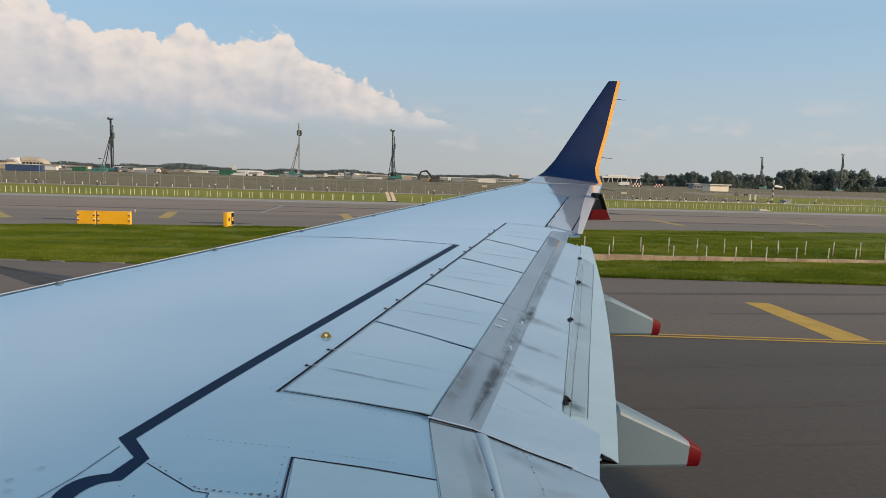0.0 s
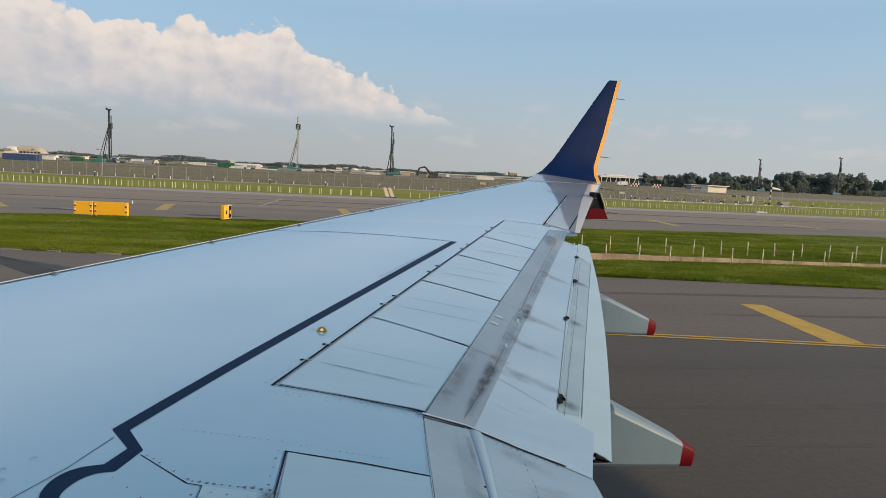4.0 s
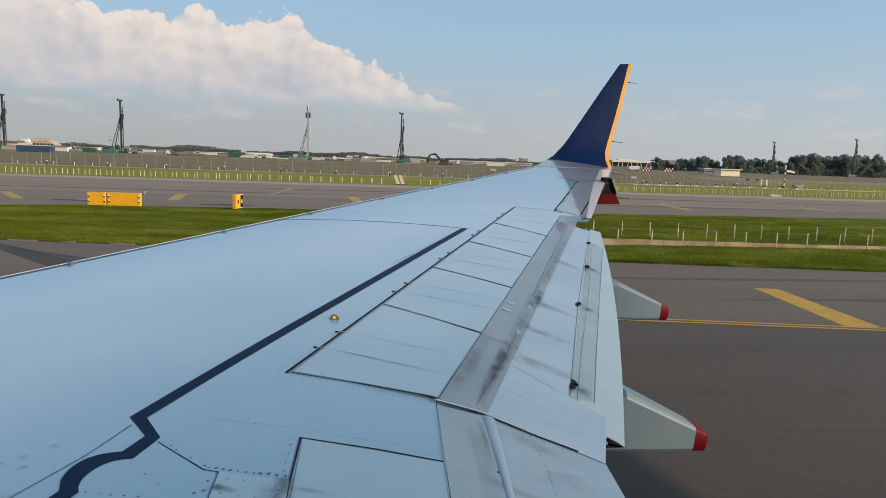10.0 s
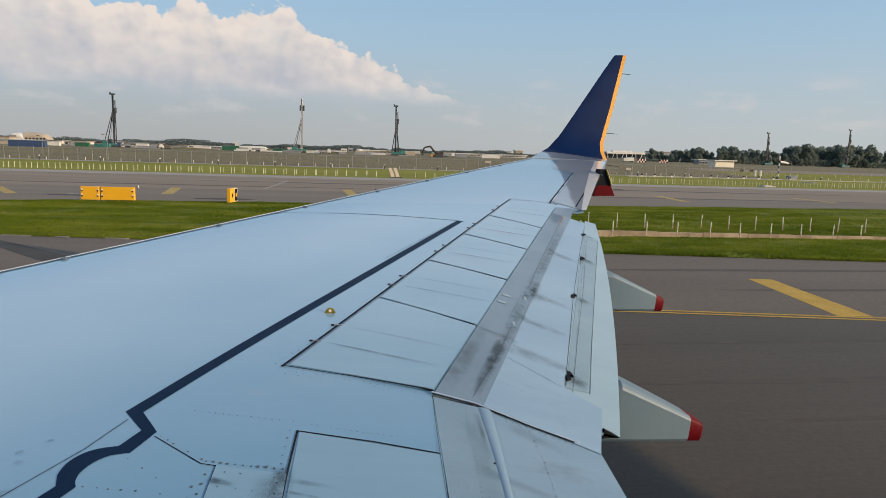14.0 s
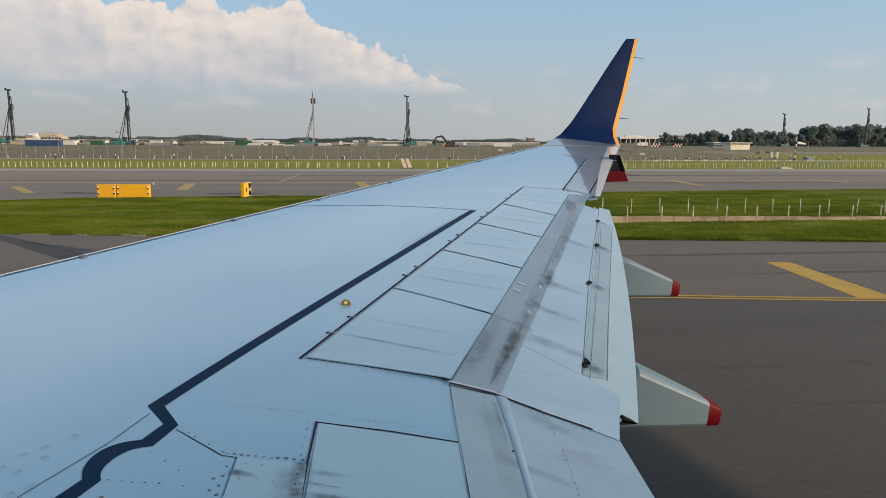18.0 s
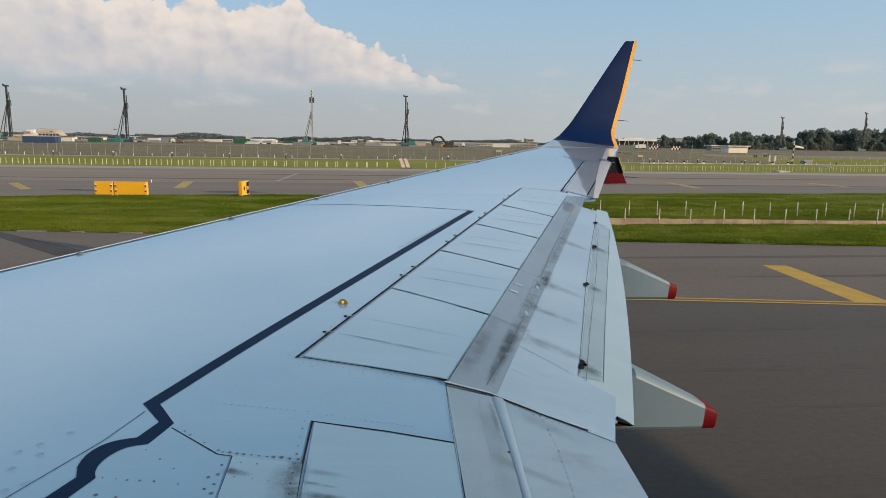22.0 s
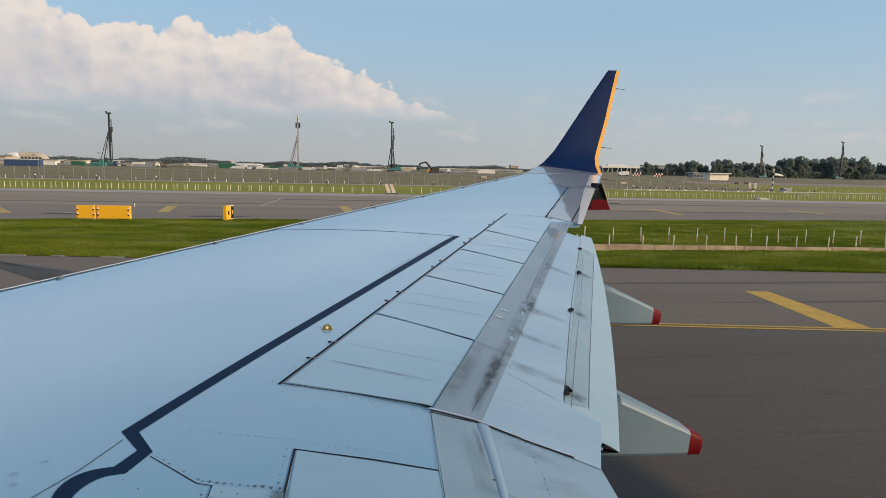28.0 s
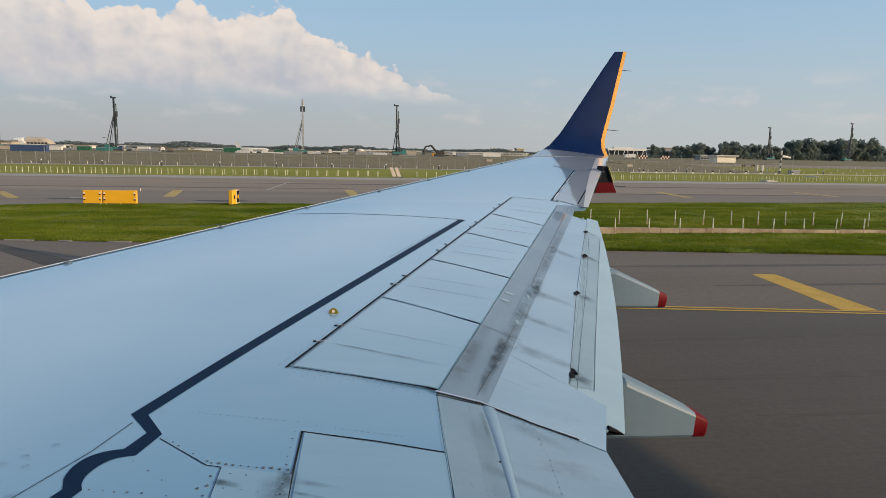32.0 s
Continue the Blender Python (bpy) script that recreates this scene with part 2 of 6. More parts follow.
M["hook"] = surface("ochre_paint", (0.19, 0.165, 0.018), (0.25, 0.21, 0.026), 30.0, 0.5, fine=0.3)
M["asphalt"] = surface("asphalt", (0.084, 0.065, 0.047), (0.112, 0.088, 0.064), 0.35, 0.66, bump=0.0015, fine=0.36, fine_scale=60,
                       spots=((0.070, 0.055, 0.040), 1.1, 0.65), stretch=(0.07, 1.0, 1.0), spec=0.48, grain=(9.0, 0.30))
M["asphalt_far"] = surface("asphalt_grey", (0.262, 0.212, 0.165), (0.315, 0.258, 0.205), 0.22, 0.85, bump=0.005, fine=0.12, fine_scale=40,
                           spots=((0.232, 0.188, 0.148), 0.35, 0.5), stretch=(0.12, 1.0, 1.0), spec=0.3, grain=(3.0, 0.22))
# asphalt stepped paler with distance: sheen at grazing view mixed into the colour
for k, name in ((0.42, "asphalt_shoulder"), (0.50, "asphalt_worn"), (0.78, "asphalt_paler")):
    lo, hi = (tuple(p + (q - p) * k for p, q in zip(u, v)) for u, v in (((0.097, 0.076, 0.056), (0.240, 0.194, 0.150)), ((0.130, 0.103, 0.077), (0.290, 0.236, 0.186))))
    M[name] = surface(name, lo, hi, 0.3, 0.72, bump=0.002, fine=0.25, fine_scale=50, spots=(tuple(0.72 * q for q in lo), 0.6, 0.6), stretch=(0.09, 1.0, 1.0), spec=0.4, grain=(6.0, 0.28))
M["patch"] = surface("concrete_patch", (0.20, 0.185, 0.165), (0.27, 0.25, 0.22), 1.3, 0.9, fine=0.25)
M["patch_pale"] = surface("pale_concrete", (0.42, 0.40, 0.36), (0.52, 0.50, 0.45), 1.3, 0.9, fine=0.25)
M["tar"] = surface("tar_patch", (0.040, 0.036, 0.034), (0.055, 0.050, 0.047), 0.8, 0.8, fine=0.25)
M["rubber"] = surface("rubber_scuff", (0.078, 0.064, 0.052), (0.100, 0.082, 0.067), 1.2, 0.7, fine=0.25, spec=0.35)
M["yellow"] = surface("yellow_line_paint", (0.52, 0.315, 0.030), (0.62, 0.385, 0.042), 1.8, 0.7, fine=0.3, spots=((0.27, 0.17, 0.04), 3.0, 0.45))
M["pale_yellow"] = surface("faded_yellow_paint", (0.46, 0.33, 0.09), (0.54, 0.39, 0.11), 1.2, 0.8, fine=0.35, spots=((0.18, 0.15, 0.09), 2.0, 0.6))
M["white_line"] = surface("faded_white_paint", (0.36, 0.34, 0.32), (0.45, 0.43, 0.40), 1.5, 0.8, fine=0.35)
M["grass"] = surface("grass_ground", (0.112, 0.150, 0.014), (0.225, 0.245, 0.034), 0.45, 0.95, bump=0.03, fine=0.4, fine_scale=22, stretch=(0.3, 1.0, 1.0),
                     spots=((0.245, 0.225, 0.075), 0.8, 0.35), spec=0.1)
M["blade"] = surface("grass_blades", (0.130, 0.198, 0.015), (0.275, 0.322, 0.038), 0.45, 0.9, fine=0.45, fine_scale=16, stretch=(0.3, 1.0, 1.0), spots=((0.30, 0.275, 0.085), 0.9, 0.5), spec=0.1)
M["grass_far"] = surface("mown_grass", (0.225, 0.235, 0.040), (0.30, 0.295, 0.062), 0.12, 0.95, bump=0.03, fine=0.25, fine_scale=18, stretch=(0.5, 1, 1), spec=0.1)
M["scrub"] = surface("dry_scrub", (0.190, 0.165, 0.080), (0.275, 0.230, 0.112), 0.09, 0.95, bump=0.1, fine=0.5, fine_scale=10, stretch=(1.0, 0.35, 1), grain=(1.1, 0.35),
                     spots=((0.156, 0.163, 0.075), 0.09, 0.6))
M["drain"] = surface("drain_concrete", (0.33, 0.24, 0.15), (0.62, 0.47, 0.31), 0.9, 0.9, bump=0.01, fine=0.3, spots=((0.125, 0.106, 0.075), 1.3, 0.85))
M["dark_drain"] = surface("mossy_concrete", (0.10, 0.10, 0.095), (0.17, 0.165, 0.15), 0.8, 0.9, bump=0.01, fine=0.3, spots=((0.05, 0.05, 0.045), 1.2, 0.6))
M["road"] = surface("perimeter_road", (0.300, 0.282, 0.258), (0.384, 0.360, 0.330), 0.3, 0.9, fine=0.2)
M["white"] = surface("white_plastic", (0.72, 0.67, 0.57), (0.78, 0.74, 0.64), 3.0, 0.5, fine=0.1, vary=0.2)
M["orange"] = surface("faded_orange_sleeve", (0.60, 0.38, 0.27), (0.66, 0.47, 0.34), 5.0, 0.6, fine=0.2, vary=0.3)
M["post_cream"] = surface("weathered_white_plastic", (0.72, 0.67, 0.50), (0.80, 0.75, 0.58), 3.0, 0.5, fine=0.12, vary=0.2)
M["cream"] = surface("cream_plastic", (0.62, 0.60, 0.42), (0.70, 0.68, 0.50), 3.0, 0.5, fine=0.1, vary=0.25)
M["hook_dark"] = surface("dark_brown_machine", (0.035, 0.026, 0.02), (0.05, 0.038, 0.03), 0.6, 0.6, fine=0.2)
M["brown_machine"] = surface("brown_machine", (0.15, 0.10, 0.06), (0.20, 0.14, 0.08), 0.6, 0.6, fine=0.2)
M["pinkish"] = surface("pinkish_white_paint", (0.62, 0.50, 0.44), (0.70, 0.58, 0.50), 1.0, 0.6, fine=0.15)
M["sign_yellow"] = surface("sign_yellow", (0.80, 0.40, 0.010), (0.84, 0.43, 0.014), 1.5, 0.4, fine=0.06)
M["sign_black"] = surface("sign_black", (0.005, 0.0045, 0.004), (0.008, 0.007, 0.006), 2.0, 0.6, fine=0.1, spec=0.1)
M["sign_white"] = surface("sign_white", (0.72, 0.68, 0.60), (0.78, 0.74, 0.66), 2.0, 0.5, fine=0.1)
M["dark_metal"] = surface("dark_steel", (0.055, 0.064, 0.073), (0.075, 0.086, 0.094), 0.5, 0.5, metal=0.3, fine=0.2)
M["grey_metal"] = surface("galvanised_steel", (0.30, 0.30, 0.30), (0.38, 0.38, 0.37), 0.6, 0.5, metal=0.4, fine=0.2)
M["pale_metal"] = surface("pale_steel", (0.26, 0.26, 0.27), (0.34, 0.34, 0.34), 0.5, 0.5, metal=0.2, fine=0.2)
M["rig_green"] = surface("rig_green", (0.03, 0.16, 0.15), (0.045, 0.22, 0.20), 0.5, 0.5, fine=0.2)
M["wall_white"] = surface("white_cladding", (0.62, 0.61, 0.58), (0.72, 0.70, 0.67), 0.05, 0.6, fine=0.1)
M["cream_wall"] = surface("cream_render", (0.78, 0.70, 0.56), (0.84, 0.76, 0.62), 0.3, 0.7, fine=0.08)
M["wall_grey"] = surface("grey_cladding", (0.20, 0.22, 0.25), (0.27, 0.29, 0.31), 0.05, 0.6, fine=0.15)
M["wall_tan"] = surface("tan_cladding", (0.42, 0.35, 0.27), (0.50, 0.43, 0.34), 0.05, 0.7, fine=0.15)
M["roof_brown"] = surface("brown_roof", (0.26, 0.19, 0.14), (0.32, 0.24, 0.18), 0.05, 0.7, fine=0.15)
M["green_box"] = surface("green_container", (0.02, 0.10, 0.055), (0.03, 0.14, 0.08), 0.4, 0.5, fine=0.2)
M["blue_box"] = surface("blue_container", (0.035, 0.065, 0.15), (0.045, 0.08, 0.18), 0.4, 0.5, fine=0.2)
M["machine"] = surface("orange_machine", (0.60, 0.26, 0.03), (0.68, 0.32, 0.04), 0.6, 0.5, fine=0.15)
M["glass"] = surface("dark_glazing", (0.03, 0.04, 0.05), (0.05, 0.06, 0.075), 0.5, 0.12, fine=0.1)
# leaf colours lifted and greyed: the haze of distance is mixed into them
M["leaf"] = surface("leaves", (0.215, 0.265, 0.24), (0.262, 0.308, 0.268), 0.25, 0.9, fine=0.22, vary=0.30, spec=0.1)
M["far_leaf"] = surface("hazed_far_leaves", (0.15, 0.19, 0.195), (0.18, 0.22, 0.215), 0.05, 0.9, fine=0.3)
M["bark"] = surface("bark", (0.09, 0.07, 0.05), (0.14, 0.11, 0.08), 2.0, 0.9, fine=0.3)
M["light_head"] = surface("frosted_lamp_head", (0.66, 0.66, 0.64), (0.75, 0.75, 0.72), 3.0, 0.3, fine=0.05)


def leafy(m, share):
    """Let part of the light through thin leaves and blades."""
    n = m.node_tree
    bsdf = next(q for q in n.nodes if q.type == "BSDF_PRINCIPLED")
    out = next(q for q in n.nodes if q.type == "OUTPUT_MATERIAL")
    thin, mixs = n.nodes.new("ShaderNodeBsdfTranslucent"), n.nodes.new("ShaderNodeMixShader")
    n.links.new(bsdf.inputs["Base Color"].links[0].from_socket, thin.inputs[0])
    mixs.inputs[0].default_value = share
    n.links.new(bsdf.outputs[0], mixs.inputs[1])
    n.links.new(thin.outputs[0], mixs.inputs[2])
    n.links.new(mixs.outputs[0], out.inputs[0])


for key in ("leaf", "far_leaf", "blade"):
    leafy(M[key], 0.48)


def wire_mesh(name, share):
    """Thin chain-link wire, seen as an even veil from afar."""
    m = bpy.data.materials.new(name)
    m.use_nodes = True
    n = Net(m.node_tree)
    pos = n.add("ShaderNodeNewGeometry").outputs["Position"]
    mixs, clear, b = n.add("ShaderNodeMixShader"), n.add("ShaderNodeBsdfTransparent"), n.add("ShaderNodeBsdfPrincipled")
    b.inputs["Base Color"].default_value, b.inputs["Roughness"].default_value = (0.17, 0.15, 0.11, 1), 0.6
    n.link(n.span(n.noise(pos, 3.0, 2.0), 0.2, 0.8, share * 0.7, share * 1.3), mixs.inputs[0])
    n.link(clear.outputs[0], mixs.inputs[1])
    n.link(b.outputs[0], mixs.inputs[2])
    n.link(mixs.outputs[0], n.add("ShaderNodeOutputMaterial").inputs[0])
    return m


M["mesh"] = wire_mesh("chain_link", 0.13)


# ---- shape kit ----
class Shape:
    """Gathers simple solids into one mesh."""

    def __init__(self):
        self.v, self.f = [], []

    def put(self, verts, faces):
        o = len(self.v)
        self.v += [tuple(q) for q in verts]
        self.f += [tuple(i + o for i in f) for f in faces]
        return self

    def box(self, x0, x1, y0, y1, z0, z1, m=None, cut=0.0):
        """A box with its upright edges cut back by cut."""
        c = cut
        ring = [(x0 + c, y0), (x1 - c, y0), (x1, y0 + c), (x1, y1 - c), (x1 - c, y1), (x0 + c, y1), (x0, y1 - c), (x0, y0 + c)] if c else \
               [(x0, y0), (x1, y0), (x1, y1), (x0, y1)]
        return self.prism(ring, z0, z1, m)

    def prism(self, ring, z0, z1, m=None):
        n = len(ring)
        vs = [Vector((*q, z0)) for q in ring] + [Vector((*q, z1)) for q in ring]
        if m is not None:
            vs = [m @ q for q in vs]
        fs = [tuple(range(n - 1, -1, -1)), tuple(range(n, 2 * n))] + [(i, (i + 1) % n, n + (i + 1) % n, n + i) for i in range(n)]
        return self.put(vs, fs)

    def tube(self, a, b, ra, rb=None, n=8):
        a, b, rb = Vector(a), Vector(b), ra if rb is None else rb
        q = (b - a).to_track_quat("Z", "Y").to_matrix()
        ring = [q @ Vector((math.cos(6.28319 * i / n), math.sin(6.28319 * i / n), 0)) for i in range(n)]
        vs = [a + r * ra for r in ring] + [b + r * rb for r in ring]
        fs = [tuple(range(n - 1, -1, -1)), tuple(range(n, 2 * n))] + [(i, (i + 1) % n, n + (i + 1) % n, n + i) for i in range(n)]
        return self.put(vs, fs)

    def loft(self, rings, caps=True, closed=True):
        n = len(rings[0])
        vs = [q for r in rings for q in r]
        fs = []
        for k in range(len(rings) - 1):
            for i in range(n if closed else n - 1):
                j = (i + 1) % n
                fs.append((k * n + i, k * n + j, (k + 1) * n + j, (k + 1) * n + i))
        if caps and closed:
            fs += [tuple(range(n - 1, -1, -1)), tuple(range((len(rings) - 1) * n, len(rings) * n))]
        return self.put(vs, fs)

    def mesh(self, name, mat, smooth=False):
        me = bpy.data.meshes.new(name)
        me.from_pydata(self.v, [], self.f)
        me.materials.append(mat)
        if smooth:
            me.shade_smooth()
            me.set_sharp_from_angle(angle=radians(32))
        me.update()
        return me


def part(name, shape, mat, parent, label="", smooth=False):
    """One mesh object under a thing or part. Shapes under a placed parent are given in the parent's own space."""
    ob = new(name, shape if isinstance(shape, bpy.types.Mesh) else shape.mesh(name, mat, smooth))
    ob.parent = parent
    return tagged(ob, label)


def thing(name, label, category, group="", kind="", at=(0, 0, 0), turn=0.0):
    ob = new(name)
    ob.empty_display_size = 0.1
    ob.matrix_world = pose(*at, 0, 0, turn)
    return tagged(ob, label, category, group, kind)


def slab(name, shape, mat, label, category, kind="structure"):
    return tagged(new(name, shape.mesh(name, mat)), label, category, "", kind)


# ---- ground ----
# the airfield runs along x; the aircraft stands on the near taxiway, abreast of the middle grass island
TRENCH_A, TRENCH_C, TRENCH_Y = (-1.2, 88.0), (-170.0, -110.0), (28.75, 31.9)
REACH = 4200.0


def flat(rects, z):
    s = Shape()
    for x0, x1, y0, y1 in rects:
        s.put([(x0, y0, z), (x1, y0, z), (x1, y1, z), (x0, y1, z)], [(0, 1, 2, 3)])
    return s


def clip(x, lo, hi):
    return max(lo, min(hi, x))


def line_y(x):
    """Edge line of the near taxiway."""
    return 15.99 - 0.157 * clip(x, -14, 20)


def near_y(x):
    """Near rim of the grass islands."""
    return 25.30 - 0.137 * clip(x, -16, 24)


def far_y(x):
    """Far rim of the grass islands."""
    return 44.9 + 0.098 * clip(x, -14, 44)


def drain_y(x):
    """Far rim of the open drains."""
    return 32.35 - 0.075 * clip(x, 8, 40)


def band(x0, x1, lo, hi, z, step=4.0):
    """A paved sheet between two rims."""
    n = max(1, int((x1 - x0) / step))
    cols = []
    for i in range(n + 1):
        x = x0 + (x1 - x0) * i / n
        cols.append([(x, hi(x) if callable(hi) else hi, z), (x, lo(x) if callable(lo) else lo, z)])
    return Shape().loft(cols, caps=False, closed=False)


ty0, ty1 = TRENCH_Y
slab("ground", flat([(-REACH, REACH, -REACH, ty0), (-REACH, TRENCH_C[0], ty0, ty1), (TRENCH_C[1], TRENCH_A[0], ty0, ty1),
                     (TRENCH_A[1], REACH, ty0, ty1), (-REACH, REACH, ty1, 122), (-REACH, REACH, 122, REACH)], -0.03), M["scrub"],
     "dry olive-brown scrub and earth across the airfield", "ground")
slab("taxiway_near", band(-400, 600, -60, line_y, 0.0), M["asphalt"], "dark brown-grey asphalt taxiway with long tyre streaks", "taxiway")
slab("taxiway_near_shoulder", band(-400, 600, line_y, lambda x: near_y(x) + 0.4, 0.0), M["asphalt_shoulder"],
     "asphalt shoulder outside the edge line, slightly paled for sheen", "taxiway")
for x0, x1 in ((-106, -12), (126, 214)):
    slab("taxiway_junction_near", band(x0, x1, lambda x: near_y(x) + 0.4, 35.0, 0.0), M["asphalt_worn"], "brown-grey asphalt of the taxiway junction, paled for grazing sheen", "taxiway")
    slab("taxiway_junction_far", band(x0, x1, 35.0, lambda x: far_y(x) - 0.4, 0.0), M["asphalt_paler"], "asphalt of the taxiway junction, paled further for grazing sheen", "taxiway")
slab("taxiway_far_shoulder", band(-400, 600, lambda x: far_y(x) - 0.4, lambda x: 57.5 + 0.02 * x, 0.0), M["asphalt_paler"], "grey asphalt shoulder beyond the grass island", "taxiway")
slab("taxiway_far", band(-400, 600, lambda x: 57.5 + 0.02 * x, 80.5, 0.0), M["asphalt_far"], "grey asphalt taxiway beyond the grass island", "taxiway")
slab("taxiway_shoulder", flat([(-400, 600, 80.5, 86.6)], 0.0), M["road"], "pale paved shoulder along the far taxiway", "taxiway")
slab("grass_verge", flat([(-400, 600, 86.6, 126.0)], -0.01), M["grass_far"], "mown yellow-green grass verge beyond the far taxiway", "grass")
slab("perimeter_road", flat([(-400, 600, 126.0, 130.5)], 0.0), M["road"], "pale perimeter road running along the fence", "road")

slab("grass_field", Shape().put([(92, 130.6, -0.022), (600, 130.6, -0.022), (600, 230, -0.022), (135, 250, -0.022)], [(0, 1, 2, 3)]), M["grass_far"], "rough yellow-green grass beyond the perimeter road", "grass")
slab("exit_taxiway", Shape().put([(117, 205, -0.012), (600, 168, -0.012), (600, 236, -0.012), (137, 258, -0.012)], [(0, 1, 2, 3)]), M["asphalt_far"], "grey asphalt taxiway crossing the far field", "taxiway")


def island_edge(x, ends):
    """Near and far rim of a grass island at x; its ends are rounded."""
    k = 1.0
    for end, way in ends:
        d = (x - end) * way + 13.0
        if d > 0:
            k = min(k, max(0.0, 1 - min(1, d / 13.0) ** 2.6) ** 0.45)
    return 36.0 - (36.0 - near_y(x)) * k, 36.0 + (far_y(x) - 36.0) * k


def rise(x, y):
    return 0.05 * noise.noise((x * 0.6, y * 0.6, 0)) + 0.03 * noise.noise((x * 2.1, y * 2.1, 3))


def island(name, x0, x1, ends, trench, step):
    """Uneven turf with a rounded rim; the drain trench is left open."""
    s = Shape()
    nx = int((x1 - x0) / step)
    xs = [x0 + (x1 - x0) * i / nx for i in range(nx + 1)]
    for half in (0, 1):
        cols = []
        for x in xs:
            a, b = island_edge(x, ends)
            lo, hi = (a, max(a, min(b, ty0))) if half == 0 else (max(a, min(b, drain_y(x))), b)
            col = []
            for j in range(15):
                y = lo + (hi - lo) * j / 14
                rim = min(y - a, b - y)
                z = 0.015 + 0.07 * min(1, max(0, rim) / 0.7) + (rise(x, y) if rim > 0.3 else 0)
                if j == 14 - 14 * half and trench[0] <= x <= trench[1]:
                    z = -0.12
                col.append((x, y, z))
            cols.append(col)
        s.loft(cols, caps=False, closed=False)
    cols = []
    for x in xs:
        a, b = island_edge(x, ends)
        if trench[0] <= x <= trench[1] or a >= ty1 or b <= ty0:
            if len(cols) > 1:
                s.loft(cols, caps=False, closed=False)
            cols = []
            continue
        lo, hi = max(a, ty0), min(b, drain_y(x))
        cols.append([(x, lo + (hi - lo) * j / 3, 0.085 + rise(x, lo + (hi - lo) * j / 3)) for j in range(4)])
    if len(cols) > 1:
        s.loft(cols, caps=False, closed=False)
    me = s.mesh(name, M["grass"], True)
    return tagged(new(name, me), "grass island between the two taxiways", "grass", "", "structure")


ENDS_A, ENDS_C, ENDS_B = ((-25.0, -1), (135.0, 1)), ((-91.0, 1),), ((205.0, -1),)
island("grass_island_a", -24.99, 134.9, ENDS_A, TRENCH_A, 0.5)
island("grass_island_b", 205.01, 330.0, ENDS_B, (999, 999), 1.5)
island("grass_island_c", -230.0, -91.01, ENDS_C, TRENCH_C, 1.5)


def turf(name, spots, size, rng):
    """Many small tufts of three or four blades."""
    s = Shape()
    vs, fs = s.v, s.f
    for x, y, z in spots:
        h = size * rng.uniform(0.5, 1.3)
        for _ in range(3):
            t = rng.uniform(0, 6.283)
            dx, dy = math.cos(t) * h * 0.32, math.sin(t) * h * 0.32
            lx, ly = rng.uniform(-0.5, 0.5) * h, rng.uniform(-0.5, 0.5) * h
            o = len(vs)
            vs += [(x - dx, y - dy, z - 0.02), (x + dx, y + dy, z - 0.02), (x + lx + dx * 0.3, y + ly + dy * 0.3, z + h)]
            fs.append((o, o + 1, o + 2))
    return tagged(new(name, s.mesh(name, M["blade"])), "short uneven green grass blades", "grass", "", "stuff")


rng = random.Random(5)
spots = []
for x0, x1, count in ((-24.9, 0.0, 90000), (7.5, 33.0, 100000), (33.0, 62.0, 40000)):
    full = len(spots) + count
    while len(spots) < full:
        x = rng.uniform(x0, x1)
        a, b = island_edge(x, ENDS_A)
        y = a + (b - a) * rng.random() ** 1.2
        if TRENCH_A[0] < x < TRENCH_A[1] and ty0 - 0.16 < y < drain_y(x) + 0.16:
            continue
        if noise.noise((x * 0.5, y * 0.5, 9)) + rng.uniform(-0.5, 0.5) < -0.25:
            continue
        rim = min(y - a, b - y)
        spots.append((x, y, 0.015 + 0.07 * min(1, max(0, rim) / 0.7) + (rise(x, y) if rim > 0.3 else 0)))
turf("grass_blades", spots, 0.055, rng)
# taller weeds leaning over the rims of the drain and of the pavement
spots = []
for _ in range(22000):
    x = rng.uniform(7.0, 60.0)
    y = rng.choice((ty0 - 0.2, ty0 - 0.25, near_y(x) + 0.12, near_y(x) + 0.3)) + rng.uniform(-0.12, 0.1)
    if noise.noise((x * 0.8, y * 0.2, 4)) + rng.uniform(-0.3, 0.3) > 0.0:
        spots.append((x, y, 0.03))
turf("rim_grass", spots, 0.085, rng)


# drain trenches through the islands
def trench(name, x0, x1, mat, label):
    root = thing(name, label, "drain", "", "structure")
    n = max(2, int((x1 - x0) / 2.4))
    for j, (rim, sign) in enumerate(((lambda x: ty0, 1), (drain_y, -1))):
        for i in range(n):
            a, b = x0 + (x1 - x0) * i / n + 0.012, x0 + (x1 - x0) * (i + 1) / n - 0.012
            dip, ya, yb, back = 0.012 * math.sin(i * 2.3 + j), rim(a) + 0.002 * (i % 2), rim(b) + 0.002 * (i % 2), -0.18 * sign
            ring = [(a, ya), (b, yb), (b, yb + back), (a, ya + back)]
            part("wall_panel", Shape().prism(ring if sign < 0 else ring[::-1], -1.15, 0.02 + dip), mat, root)
    part("drain_bed", Shape().box(x0, x1, ty0, ty1, -1.2, -1.02), M["dark_drain"], root, "damp concrete drain bed")
    for x, d in ((x0, 1), (x1, -1)):
        part("end_wall", Shape().prism([(x, ty0), (x - 0.2 * d, ty0), (x - 0.2 * d, ty1), (x, ty1)], -1.15, 0.06), mat, root)
    return root


trench("drain_a", TRENCH_A[0], TRENCH_A[1], M["drain"], "open tan concrete drain with stained walls")
trench("drain_c", TRENCH_C[0], TRENCH_C[1], M["drain"], "open tan concrete drain with stained walls")

# paint and repairs on the pavement


